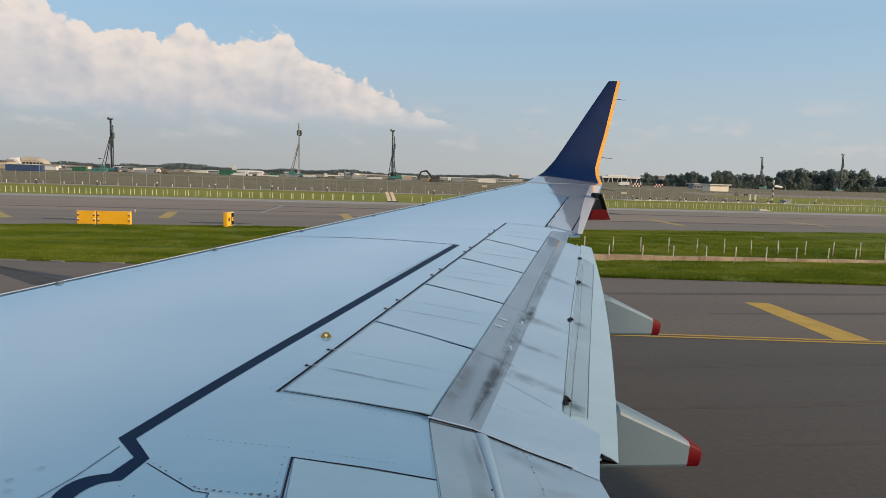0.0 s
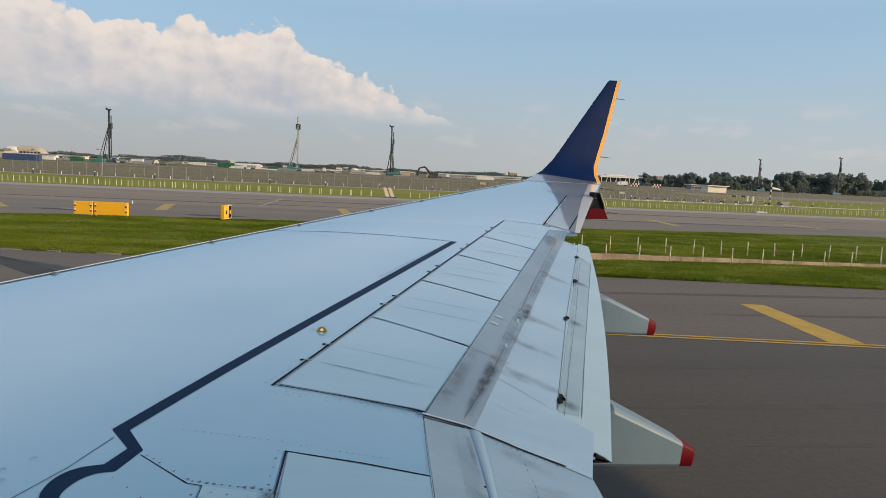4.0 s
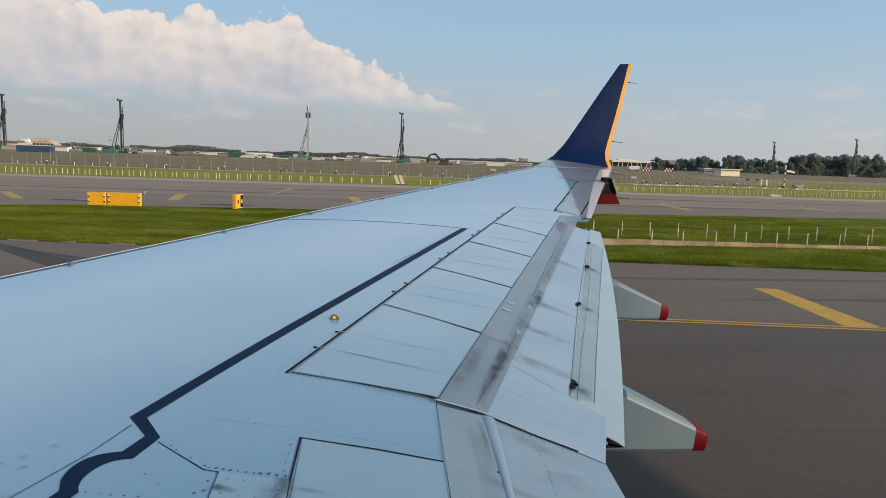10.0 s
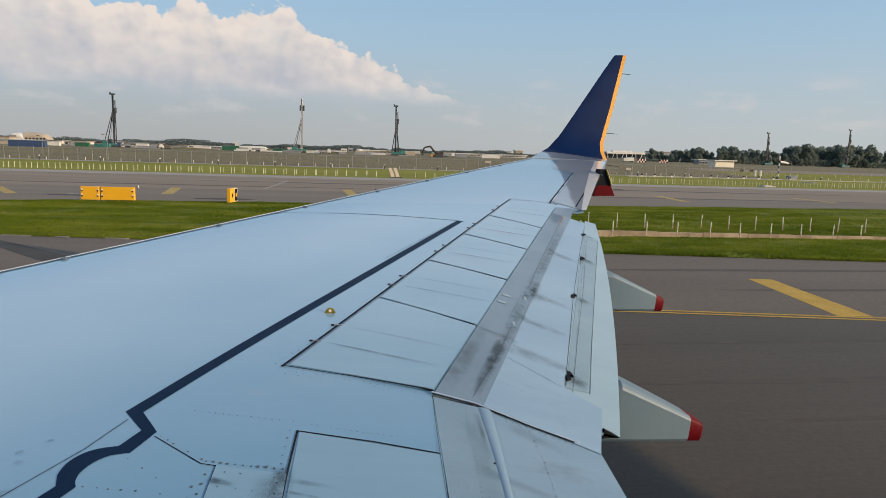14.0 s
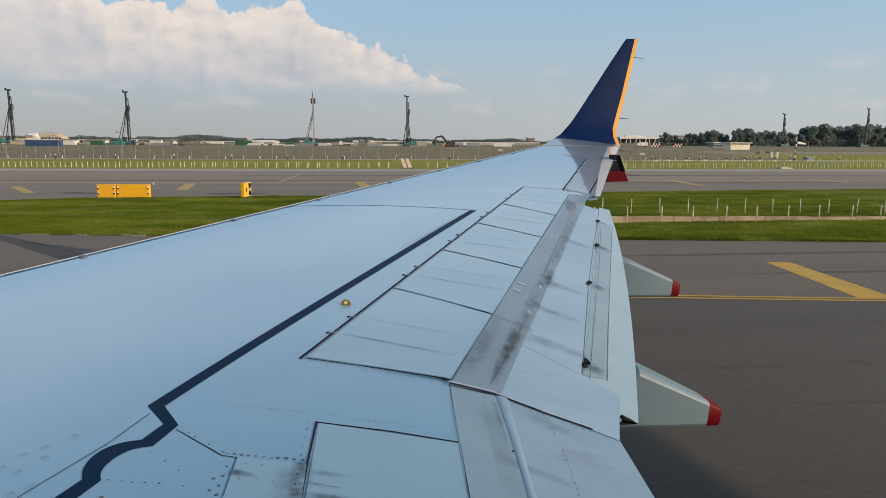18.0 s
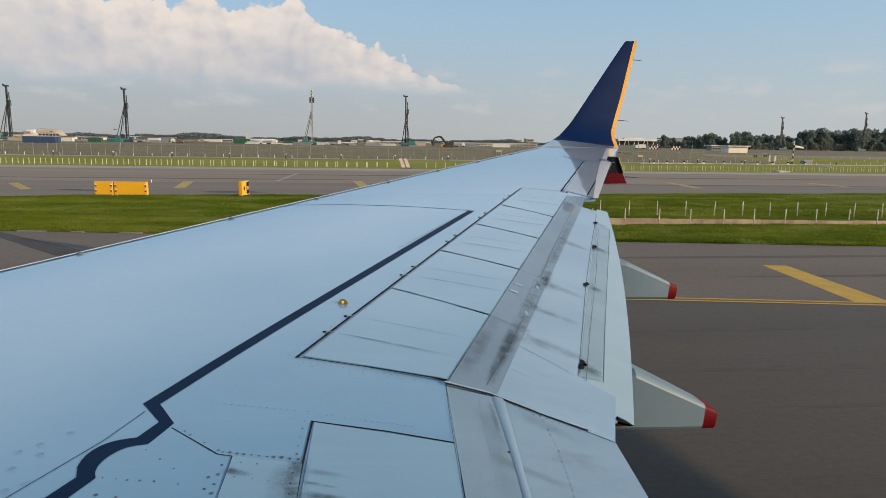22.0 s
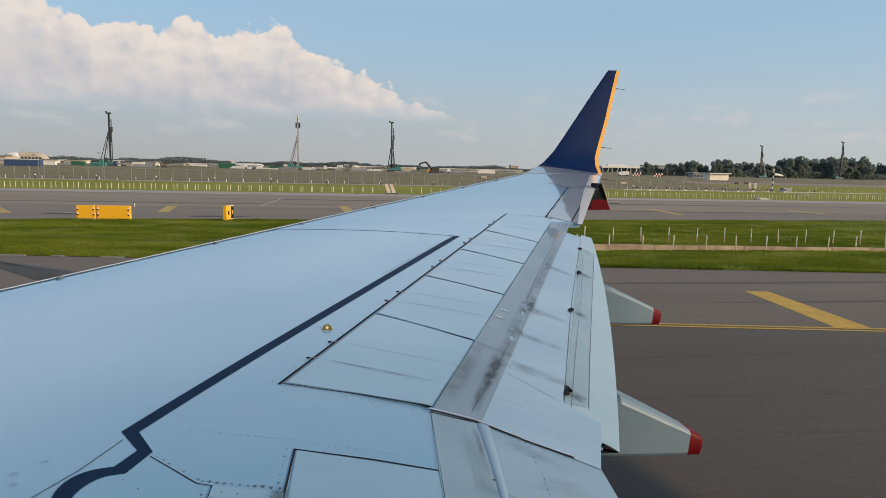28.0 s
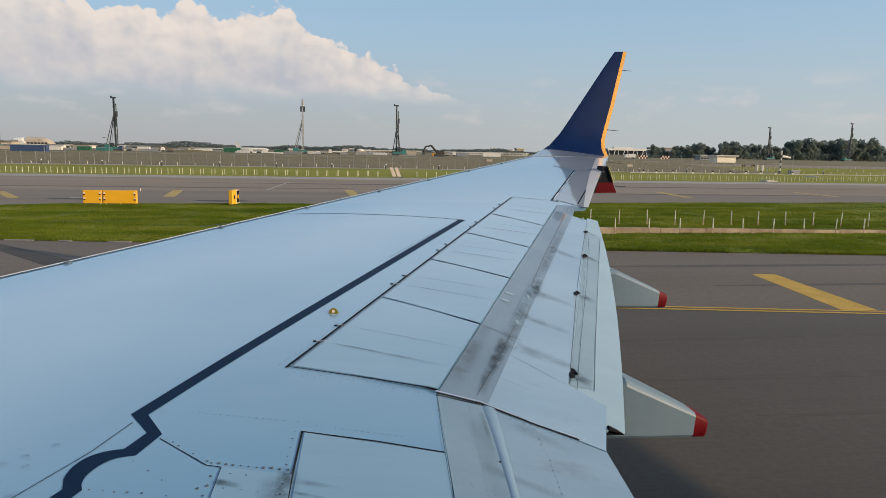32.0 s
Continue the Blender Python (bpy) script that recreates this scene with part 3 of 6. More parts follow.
def strip(name, pts, mat, label, width=0.15, z=0.004):
    """A painted line along points, as a thin film."""
    s = Shape()
    cols = []
    for i, q in enumerate(pts):
        a, b = Vector(pts[max(0, i - 1)]), Vector(pts[min(len(pts) - 1, i + 1)])
        d = (b - a).normalized()
        nrm = Vector((-d.y, d.x)) * width / 2
        c = Vector(q)
        cols.append([(*(c + nrm), z + 0.004), (*(c - nrm), z + 0.004)])
    s.loft(cols, caps=False, closed=False)
    return slab(name, s, mat, label, "marking")


def bar(name, quad, mat, label, z=0.002):
    s = Shape().prism(quad, z - 0.004, z + 0.003)
    return slab(name, s, mat, label, "marking")


for off in (-0.12, 0.12):
    for x0, x1 in ((-26, 128), (-230, -96)):
        strip("edge_line", [(x0 + (x1 - x0) * i / 60, line_y(x0 + (x1 - x0) * i / 60) + off) for i in range(61)], M["yellow"],
              "double yellow edge line along the near taxiway", 0.11)
# broad slanting bars on the near shoulder, every 13.2 m
for k in range(-1, 9):
    x = 12.15 + 13.2 * k
    y1 = line_y(x) + 0.2
    bar("taxiway_bar", [(x + 0.63, y1 + 4.72), (x, y1), (x + 0.93, y1 - 0.09), (x + 1.40, y1 + 4.62)], M["yellow"], "broad slanting yellow bar painted on the taxiway shoulder")
for x0, y0, x1, y1, wd in ((-27.3, 54.5, -23.3, 48.2, 0.34), (-14.85, 57.8, -13.65, 50.4, 0.42), (-0.5, 60.0, 0.2, 52.0, 0.42), (30.4, 61.7, 29.6, 54.0, 0.40), (46.6, 63.2, 46.58, 56.9, 0.34), (62.5, 64, 63, 57, 0.34),
                           (15.0, 61.5, 14.8, 53.5, 0.4), (-43.5, 50.6, -36.0, 46.4, 0.3), (-44.0, 45.0, -36.0, 43.2, 0.3), (-44.5, 37.5, -36.5, 37.5, 0.3), (-46.0, 28.5, -37.0, 31.5, 0.35),
                           (-84.0, 35.5, -74.6, 33.6, 0.4), (-91.5, 23.85, -85.0, 22.3, 0.4), (-85.1, 41.5, -78.6, 45.2, 0.35)):
    d = Vector((x1 - x0, y1 - y0)).normalized() * wd
    bar("shoulder_bar", [(x0 - d.y, y0 + d.x), (x0 + d.y, y0 - d.x), (x1 + d.y, y1 - d.x), (x1 - d.y, y1 + d.x)], M["pale_yellow"],
        "worn yellow shoulder bar on grey asphalt")
for x in (-107.1, 121.0):
    for i in range(6):
        y0 = 10.86 - i * 1.36
        bar("dash", [(x - 0.14, y0), (x + 0.14, y0 - 0.03), (x + 0.10, y0 - 0.72), (x - 0.18, y0 - 0.69)], M["yellow"], "short yellow dash across the taxiway")
# double lines that curve round the ends of the paved junctions
for cx, way in ((-38.0, -1), (-76.0, 1)):
    for r in (0.0, 0.35):
        pts = []
        for i in range(31):
            a = -1.5 + i * 3.0 / 30
            pts.append((cx + way * (10.5 + r) * math.cos(a), 37.0 + (17 + r) * math.sin(a)))
        strip("turn_line", pts, M["yellow"], "double yellow line curving round the junction", 0.12)
strip("lead_line", [(-68, -8), (-62, 4), (-57, 18), (-54, 34), (-58, 48), (-68, 58), (-90, 64)], M["pale_yellow"], "yellow lead-in line curving between taxiways", 0.3)
strip("white_line", [(-7.66, 58.8), (-7.35, 66.0), (-7.05, 73.2)], M["white_line"], "faded white line across the far taxiway", 0.22)
strip("white_line", [(-19.8, 48.6), (-17.2, 48.4)], M["white_line"], "short faded white line behind the sign", 0.5)


def blot(name, cx, cy, rx, ry, mat, label, seed, z=0.003):
    g = random.Random(seed)
    ring = [(cx + rx * math.cos(a) * g.uniform(0.75, 1.1), cy + ry * math.sin(a) * g.uniform(0.75, 1.1)) for a in [i * 6.2832 / 26 for i in range(26)]]
    s = Shape().prism(ring, z - 0.003, z)
    return slab(name, s, mat, label, "pavement patch")


# broken concrete kerb pieces along the rim of the grass
for x, lg in ((-13.0, 1.1), (-9.1, 0.9), (-16.6, 1.6), (-19.0, 0.9), (-11.2, 0.5)):
    y = near_y(x) - 0.12
    slab("kerb_slab", Shape().prism([(x - lg / 2, y + 0.05), (x + lg / 2, y - 0.09), (x + lg / 2, y + 0.10), (x - lg / 2, y + 0.24)], -0.01, 0.035), M["patch"], "flat pale concrete kerb piece at the grass rim", "kerb")
slab("drain_cover", Shape().box(-17.4, -15.8, 29.1, 29.9, 0.05, 0.14, cut=0.05), M["patch"], "flat pale concrete cover in the grass", "drain cover")
# the winglet's cast shadow, painted as a dark diagonal band on the asphalt
slab("tar_patch", Shape().prism([(-15.2, 27.4), (-9.9, 21.7), (-5.0, 17.0), (-4.3, 17.4), (-9.3, 22.5), (-14.2, 27.0)], -0.003, 0.0026), M["tar"], "dark band painted as the winglet's shadow across the asphalt", "pavement patch")
blot("tar_patch", -17.9, 48.0, 3.4, 0.8, M["tar"], "dark tar patch on the far asphalt", 4, 0.002)
blot("tar_patch", -9.0, 46.9, 2.2, 0.7, M["tar"], "dark tar patch on the far asphalt", 6, 0.002)
for k, (cx, cy, rx, ry) in enumerate(((14, 20.5, 7, 0.22), (10, 12.2, 9, 0.13), (12, 9.9, 8, 0.16), (20, 17.3, 9, 0.2), (12, 8.3, 6, 0.12), (30, 58, 22, 0.5), (-20, 62, 26, 0.6), (20, 70, 40, 0.9))):
    blot("tyre_streak", cx, cy, rx, ry, M["rubber"], "long dark tyre streak on the asphalt", 20 + k, 0.0025)


# ---- aircraft ----
plane = thing("airliner", "white-grey twin-jet airliner with navy winglet, standing on the taxiway", "aircraft", at=(0, 0, 0))


def x_lead(s):
    return -2.70 + 0.785 * (s - 5.243)


def x_hinge(s):
    return -0.362 + 0.4848 * (s - 3.416)


def x_spoil(s):
    """Rear rim of the fixed wing: swept along the spoilers, straight inboard of them."""
    return 0.423 + (0.4463 if s > 3.18 else 0.035) * (s - 3.18)


def x_tail(s):
    """Trailing edge outboard of the flaps."""
    return 2.962 + 0.455 * (s - 7.992)


def x_seam(s):
    return 1.276 + 0.3896 * (s - 3.578)


def x_flap(s):
    return 1.492 + 0.3447 * (s - 3.212) + 0.013 * (s - 3.212) * (7.885 - s)


def skin(x, s):
    """Height of the upper wing surface: dihedral, light camber, flaps a little down."""
    c = -2.46 + 0.735 * (s - 4.8)
    c = c + 0.45 * (0.423 + 0.4463 * (s - 3.18) - c)
    z = 2.3 + 0.105 * s - 0.016 * (x - c) ** 2
    over = x - x_spoil(s)
    if s < 8.05 and over > 0:
        z -= 0.20 * over + 0.01
    return z


def wing_rings(s0, s1, n, aft, thick):
    """Closed sections from the leading edge over the top to aft(s) and back below."""
    rings = []
    for i in range(n + 1):
        s = s0 + (s1 - s0) * i / n
        a, b = x_lead(s), aft(s)
        ring = []
        ring.append((a - 0.045, s, skin(a, s) - 0.075))
        ring.append((a - 0.022, s, skin(a, s) - 0.022))
        for u in (0.0, 0.02, 0.05, 0.1, 0.18, 0.28, 0.4, 0.52, 0.64, 0.76, 0.88, 1.0):
            x = a + (b - a) * u
            ring.append((x, s, skin(x, s) - 0.002))
        t = thick * (b - a)
        for u in (1.0, 0.8, 0.6, 0.4, 0.2, 0.08, 0.02, 0.004):
            x = a + (b - a) * u
            ring.append((x, s, skin(x, s) - 0.02 - t * (0.10 + 1.35 * max(0.0, math.sin(3.1415 * min(1, u + 0.12))) ** 0.8) * (1.0 if u > 0.03 else 0.5)))
        rings.append(ring)
    return rings


part("inner_wing", Shape().loft(wing_rings(-0.45, 3.18, 14, x_spoil, 0.09) + wing_rings(3.26, 8.1, 20, x_spoil, 0.09)), M["wing"], plane, "glossy grey wing skin, blued for the sky it mirrors", True)
part("outer_wing", Shape().loft(wing_rings(8.1, 13.4, 16, x_tail, 0.07)), M["outer"], plane, "glossy outer wing skin, paled for the sky it mirrors", True)


def patch(outline, lift=0.0015, step=0.35):
    """A thin film on the wing skin over a polygon of (x, s), cut fine enough to follow the curve."""
    bm = bmesh.new()
    bm.faces.new([bm.verts.new((x, s, 0)) for x, s in outline])
    lo, hi = min(s for _, s in outline), max(s for _, s in outline)
    cuts = [(Vector((0, lo + step * k, 0)), Vector((0, 1, 0))) for k in range(1, int((hi - lo) / step) + 1)]
    xa, xb = min(x for x, _ in outline), max(x for x, _ in outline)
    cuts += [(Vector((xa + step * k, 0, 0)), Vector((1, 0, 0))) for k in range(1, int((xb - xa) / step) + 1)]
    for co, no in cuts:
        bmesh.ops.bisect_plane(bm, geom=bm.verts[:] + bm.edges[:] + bm.faces[:], plane_co=co, plane_no=no)
    for v in bm.verts:
        v.co.z = skin(v.co.x, v.co.y) + lift
    if sum(f.normal.z for f in bm.faces) < 0:
        bmesh.ops.reverse_faces(bm, faces=bm.faces[:])
    bm.normal_update()
    me = bpy.data.meshes.new("film")
    bm.to_mesh(me)
    bm.free()
    return me


def film(name, outline, mat, parent=None, label="", lift=0.0015):
    me = patch(outline, lift)
    me.materials.append(mat)
    return part(name, me, mat, parent or plane, label)


def seam(name, pts, width, mat=None, parent=None, label="", lift=0.0022):
    """A narrow gap or line drawn along (x, s) points."""
    left, right = [], []
    for i, q in enumerate(pts):
        a, b = Vector(pts[max(0, i - 1)]), Vector(pts[min(len(pts) - 1, i + 1)])
        d = (b - a).normalized() * width / 2
        left.append((q[0] - d.y, q[1] + d.x))
        right.append((q[0] + d.y, q[1] - d.x))
    return film(name, left + right[::-1], mat or M["seal"], parent, label, lift)


# leading edge whitened to imitate sky glare on its curve, with small vortex tabs
lead = Shape()
cols = []
for i in range(41):
    s = 2.0 + (13.4 - 2.0) * i / 40
    a, c = x_lead(s), (x_spoil(s) if s < 8.1 else x_tail(s)) - x_lead(s)
    col = []
    for d, drop in ((0.055, -0.002), (0.0, 0.0), (-0.024, 0.018), (-0.048, 0.07), (-0.05, 0.13), (-0.03, 0.2)):
        col.append((a + d, s, skin(a + max(0, d), s) - drop + 0.003))
    cols.append(col)
part("leading_edge", lead.loft(cols, caps=False, closed=False), M["lead_white"], plane, "leading edge slat, whitened for the sky glare on its curve", True)
seam("slat_joint", [(x_lead(s) + 0.06, s) for s in (3.0, 6.0, 9.0, 13.3)], 0.024, M["greystrip"], label="thin grey joint behind the leading edge")
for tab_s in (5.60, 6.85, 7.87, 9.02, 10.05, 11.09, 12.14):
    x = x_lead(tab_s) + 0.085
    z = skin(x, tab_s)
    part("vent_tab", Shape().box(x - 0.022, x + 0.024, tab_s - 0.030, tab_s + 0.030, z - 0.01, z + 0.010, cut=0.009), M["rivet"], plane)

# walkway boundary line with its dog-leg
BAND = [(0.0612 + 0.5278 * (s - 5) + 0.0015 * (s - 5) ** 2 + 0.020 * max(0.0, (5 - s) / 2.065) ** 4, s) for s in [7.08 - 4.145 * k / 14 for k in range(15)]] + [
        (-0.889, 2.78), (-0.943, 2.662),
        (-1.013, 2.643), (-1.064, 2.605), (-1.096, 2.541), (-1.098, 2.463), (-1.077, 2.402), (-1.14, 2.28), (-1.3, 1.9)]
BAND_IN = [(0.1437 + 0.5277 * (s - 5) + 0.022 * max(0.0, (5 - s) / 2.07) ** 4, s) for s in [7.07 - 4.14 * k / 14 for k in range(15)]] + [
           (-0.823, 2.77), (-0.884, 2.613),
           (-0.953, 2.595), (-1.0, 2.547), (-1.024, 2.482), (-1.02, 2.427), (-1.006, 2.396), (-1.06, 2.28), (-1.2, 1.88)]


def rounded(line):
    """The dog-leg's lower bow drawn through its corners as a smooth curve."""
    out = list(line[:17])
    for i in range(16, 20):
        a, b, c, d = (Vector(line[k]) for k in (i - 1 if i > 16 else 16, i, i + 1, i + 2))
        for u in (0.33, 0.67, 1.0):
            q = 0.5 * (2 * b + (c - a) * u + (2 * a - 5 * b + 4 * c - d) * u * u + (3 * b - a - 3 * c + d) * u ** 3)
            out.append((q.x, q.y))
    return out + list(line[21:])


BAND, BAND_IN = rounded(BAND), rounded(BAND_IN)
for i in range(len(BAND) - 1):
    film("walkway_line", [BAND[i], BAND[i + 1], BAND_IN[i + 1], BAND_IN[i]], M["band"], label="dark navy walkway boundary line", lift=-0.0010)
seam("panel_joint", [(-1.6, 6.95), (-1.242, 7.138), (-0.805, 7.506), (-0.166, 7.413), (0.468, 7.269), (1.213, 7.07)], 0.016, M["rivet"], lift=-0.0006)
seam("panel_joint", [(-0.973, 2.867), (-1.066, 2.64), (-1.229, 2.355), (-1.4, 2.05)], 0.0035, lift=-0.0006)
seam("panel_joint", [(-0.823, 2.735), (-0.594, 2.546), (-0.513, 2.527), (-0.243, 2.485)], 0.0045, lift=-0.0006)
seam("panel_joint", [(0.3, 5.52), (1.1, 6.95)], 0.004, M["rivet"])

# spoilers along the hinge line
hinge_s = (8.526, 7.43, 6.48, 5.496, 4.523, 3.419)
tail_s = (8.194, 6.936, 6.018, 5.069, 4.097, 3.205)
for k in range(5):
    a0, a1, b0, b1 = hinge_s[k + 1], hinge_s[k], tail_s[k + 1], tail_s[k]
    g = 0.012
    quad = [(x_hinge(a0 + g) + 0.02, a0 + g), (x_spoil(b0 + g) - 0.004, b0 + g), (x_spoil(b1 - g) - 0.004, b1 - g), (x_hinge(a1 - g) + 0.02, a1 - g)]
    sp = film("spoiler", quad, M["spoiler"], label="streaked pale grey spoiler panel", lift=0.0012)
    seam("spoiler_gap", [(x_hinge(a0), a0), (x_spoil(b0), b0)], (0.010, 0.010, 0.010, 0.006, 0.007)[k], M["seal"] if k != 3 else M["rivet"], lift=0.0022)
    for f in (0.30, 0.52):
        s = a0 + (a1 - a0) * f
        x = x_hinge(s)
        part("hinge_pin", Shape().box(x - 0.042, x - 0.022, s - 0.0042, s + 0.0042, skin(x, s) - 0.01, skin(x, s) + 0.006, cut=0.003), M["seal"], sp)
        part("hinge_arm", Shape().box(x - 0.022, x + 0.032, s - 0.0028, s + 0.0028, skin(x, s) - 0.01, skin(x, s) + 0.0045, cut=0.002), M["bare"], sp)
seam("hinge_gap", [(x_hinge(8.53), 8.53), (x_hinge(6.4), 6.4), (x_hinge(5.0), 5.0), (x_hinge(3.41), 3.41)], 0.014, lift=-0.0002)
# shade behind the hinge gap, painted as a thin grey film
seam("hinge_shadow_strip", [(x_hinge(8.5) + 0.025, 8.5), (x_hinge(3.43) + 0.025, 3.43)], 0.010, M["greystrip"], lift=0.0017)
seam("panel_joint", [(2.115, 8.525), (2.40, 8.46), (2.638, 8.40)], 0.012, M["rivet"])

# flaps: grey forward strip, main panel, aft panel
def flap_body(s0, s1, xa, xb, t, lift, n=16):
    rings = []
    for i in range(n + 1):
        s = s0 + (s1 - s0) * i / n
        a, b = xa(s), xb(s)
        top = [(a + (b - a) * u, s, skin(a + (b - a) * u, s) + lift) for u in (0, 0.2, 0.4, 0.6, 0.8, 1.0)]
        low = [(x, s, z - t * (0.15 + 0.85 * (1 - u) ** 0.7)) for (x, _, z), u in zip(top[::-1], (1.0, 0.8, 0.6, 0.4, 0.2, 0))]
        rings.append(top + low)
    return Shape().loft(rings)


def x_strip(s):
    return 0.73 + 0.4408 * (s - 3.256)


out_flap = part("outboard_flap", flap_body(3.2, 7.78, x_strip, x_seam, 0.12, 0.0), M["flap"], plane, "dirt-streaked pale flap, slightly lowered")
part("flap_shroud", flap_body(3.19, 8.12, lambda s: x_spoil(s) + 0.004, x_strip, 0.10, 0.002), M["greystrip"], out_flap, "worn grey flap strip with black grime")
part("aft_flap", flap_body(3.25, 7.93, lambda s: x_seam(s) + 0.001, x_flap, 0.03, -0.012), M["flap_pale"], out_flap, "slim aft flap with pale trailing edge")
film("track_plate", [(1.06, 4.20), (1.153, 4.247), (1.521, 5.107), (1.40, 5.00)], M["slot"], out_flap, "grey access plate over the flap track", lift=0.0038)
for x, q in ((1.349, 4.786), (1.134, 4.282)):
    film("worn_spot", [(x - 0.012, q - 0.03), (x + 0.006, q - 0.028), (x + 0.014, q + 0.03), (x - 0.004, q + 0.032)], M["flap_pale"], out_flap, "chipped bright spot", lift=0.0062)
for x, q in ((1.115, 4.605), (1.187, 4.752)):
    film("stencil_bar", [(x - 0.03, q - 0.012), (x + 0.03, q - 0.020), (x + 0.034, q + 0.008), (x - 0.026, q + 0.016)], M["flap_pale"], out_flap, "faint white stencil bar", lift=0.0062)
seam("flap_track_line", [(0.657, 3.254), (0.857, 3.669), (1.11, 4.239), (1.37, 4.861), (1.753, 5.779), (2.62, 7.757)], 0.005, M["rivet"], out_flap, lift=0.0035)
film("slot_strip", [(x_seam(3.62) + 0.012, 3.62), (1.455, 3.64), (2.226, 5.573), (2.84, 7.15), (x_seam(7.1) + 0.012, 7.1)], M["slot_soft"], out_flap, "grey recessed strip ahead of the aft flap", lift=-0.0098)
seam("aft_flap_slot", [(1.30, 3.62), (1.869, 5.142), (2.361, 6.392), (2.85, 7.6)], 0.005, M["rivet"], out_flap, lift=0.001)
seam("aft_flap_slot", [(1.333, 3.574), (1.609, 4.288), (2.085, 5.488), (2.661, 7.009)], 0.003, M["rivet"], out_flap, lift=-0.009)
seam("aft_flap_slot", [(1.465, 3.628), (1.746, 4.355), (2.226, 5.573), (2.851, 7.146)], 0.004, M["rivet"], out_flap, lift=-0.009)
for x, s in ((2.683, 7.241), (2.335, 6.3), (1.866, 5.193), (1.363, 3.794)):
    z = skin(x, s)
    part("flap_bracket", Shape().prism([(x - 0.026, s - 0.10), (x + 0.004, s - 0.085), (x + 0.010, s - 0.03), (x + 0.034, s - 0.045), (x + 0.038, s + 0.03), (x - 0.006, s + 0.085)], z - 0.02, z - 0.004), M["seal"], out_flap, "black flap bracket")
# soot and grime stains by the flap tracks
def soft_dirt(name, c, share, even=False):
    """Dirt that thins out towards the rim of its streak, broken up by grain."""
    m = bpy.data.materials.new(name)
    m.use_nodes = True
    n = Net(m.node_tree)
    uv = n.add("ShaderNodeUVMap").outputs[0]
    sp = n.add("ShaderNodeSeparateXYZ")
    n.link(uv, sp.inputs[0])
    across = n.span(n.math("ABSOLUTE", n.math("SUBTRACT", sp.outputs[1], 0.5)), 0.5, 0.06)
    along = n.math("MULTIPLY", n.span(sp.outputs[0], 0.0, 0.25), n.span(sp.outputs[0], 1.0, 0.45))
    pos = n.add("ShaderNodeNewGeometry").outputs["Position"]
    grain = n.math("MULTIPLY", n.span(n.noise(pos, 9.0, 5.0, 0.6), 0.25, 0.65), n.span(n.noise(pos, 50.0, 3.0, 0.6), -0.3, 0.7))
    if even:
        grain = n.span(n.noise(pos, 5.0, 3.0), 0.2, 0.6)
    f = n.math("MULTIPLY", n.math("MULTIPLY", across, along), n.math("MULTIPLY", grain, share))
    mixs, clear, b = n.add("ShaderNodeMixShader"), n.add("ShaderNodeBsdfTransparent"), n.add("ShaderNodeBsdfPrincipled")
    b.inputs["Base Color"].default_value, b.inputs["Roughness"].default_value = (*c, 1), 0.6
    n.link(f, mixs.inputs[0])
    n.link(clear.outputs[0], mixs.inputs[1])
    n.link(b.outputs[0], mixs.inputs[2])
    n.link(mixs.outputs[0], n.add("ShaderNodeOutputMaterial").inputs[0])
    return m


M["soot"] = soft_dirt("soot_stain", (0.034, 0.050, 0.066), 0.64)
M["light_soot"] = soft_dirt("thin_soot", (0.095, 0.12, 0.15), 0.33)
M["trail"] = soft_dirt("dirt_trail", (0.10, 0.14, 0.18), 0.40, True)
M["faint_trail"] = soft_dirt("faint_dirt_trail", (0.10, 0.14, 0.18), 0.17, True)


STREAKS = []


def stain(name, a, b, w0, w1, mat, parent, seed=0, lift=0.0052):
    """A soft streak of dirt from a to b on the skin."""
    a, b = Vector(a), Vector(b)
    d = (b - a).normalized()
    nrm = Vector((-d.y, d.x))
    s = Shape()
    STREAKS.append(name)
    lift += 0.00012 * (len(STREAKS) % 16)
    cols = []
    for i in range(17):
        c = a.lerp(b, i / 16)
        wd = w0 + (w1 - w0) * i / 16
        cols.append([(q.x, q.y, skin(q.x, q.y) + lift) for q in (c + nrm * wd * (k / 4 - 0.5) for k in range(5))])
    me = s.loft(cols, caps=False, closed=False).mesh(name, mat)
    layer = me.uv_layers.new(name="UVMap")
    for lp in me.loops:
        layer.data[lp.index].uv = ((lp.vertex_index // 5) / 16, (lp.vertex_index % 5) / 4)
    ob = part(name, me, mat, parent)
    return ob


stain("soot_streak", (0.66, 3.24), (0.95, 3.92), 0.07, 0.10, M["soot"], out_flap)
stain("soot_streak", (0.80, 3.55), (1.06, 4.16), 0.10, 0.12, M["soot"], out_flap)
stain("soot_streak", (0.95, 3.85), (1.75, 5.75), 0.14, 0.08, M["light_soot"], out_flap)
stain("soot_streak", (1.35, 4.75), (1.62, 5.3), 0.12, 0.08, M["soot"], out_flap)
stain("soot_streak", (1.55, 5.2), (2.6, 7.6), 0.12, 0.08, M["light_soot"], out_flap)
stain("soot_streak", (0.50, 3.25), (0.95, 4.25), 0.16, 0.10, M["light_soot"], out_flap)
stain("soot_streak", (0.90, 3.95), (1.60, 3.78), 0.22, 0.10, M["light_soot"], out_flap, 0, 0.0032)
stain("soot_streak", (1.10, 4.45), (1.62, 4.30), 0.18, 0.10, M["light_soot"], out_flap, 0, 0.0032)
stain("soot_streak", (1.36, 4.95), (1.85, 4.82), 0.25, 0.10, M["light_soot"], out_flap, 0, 0.0032)
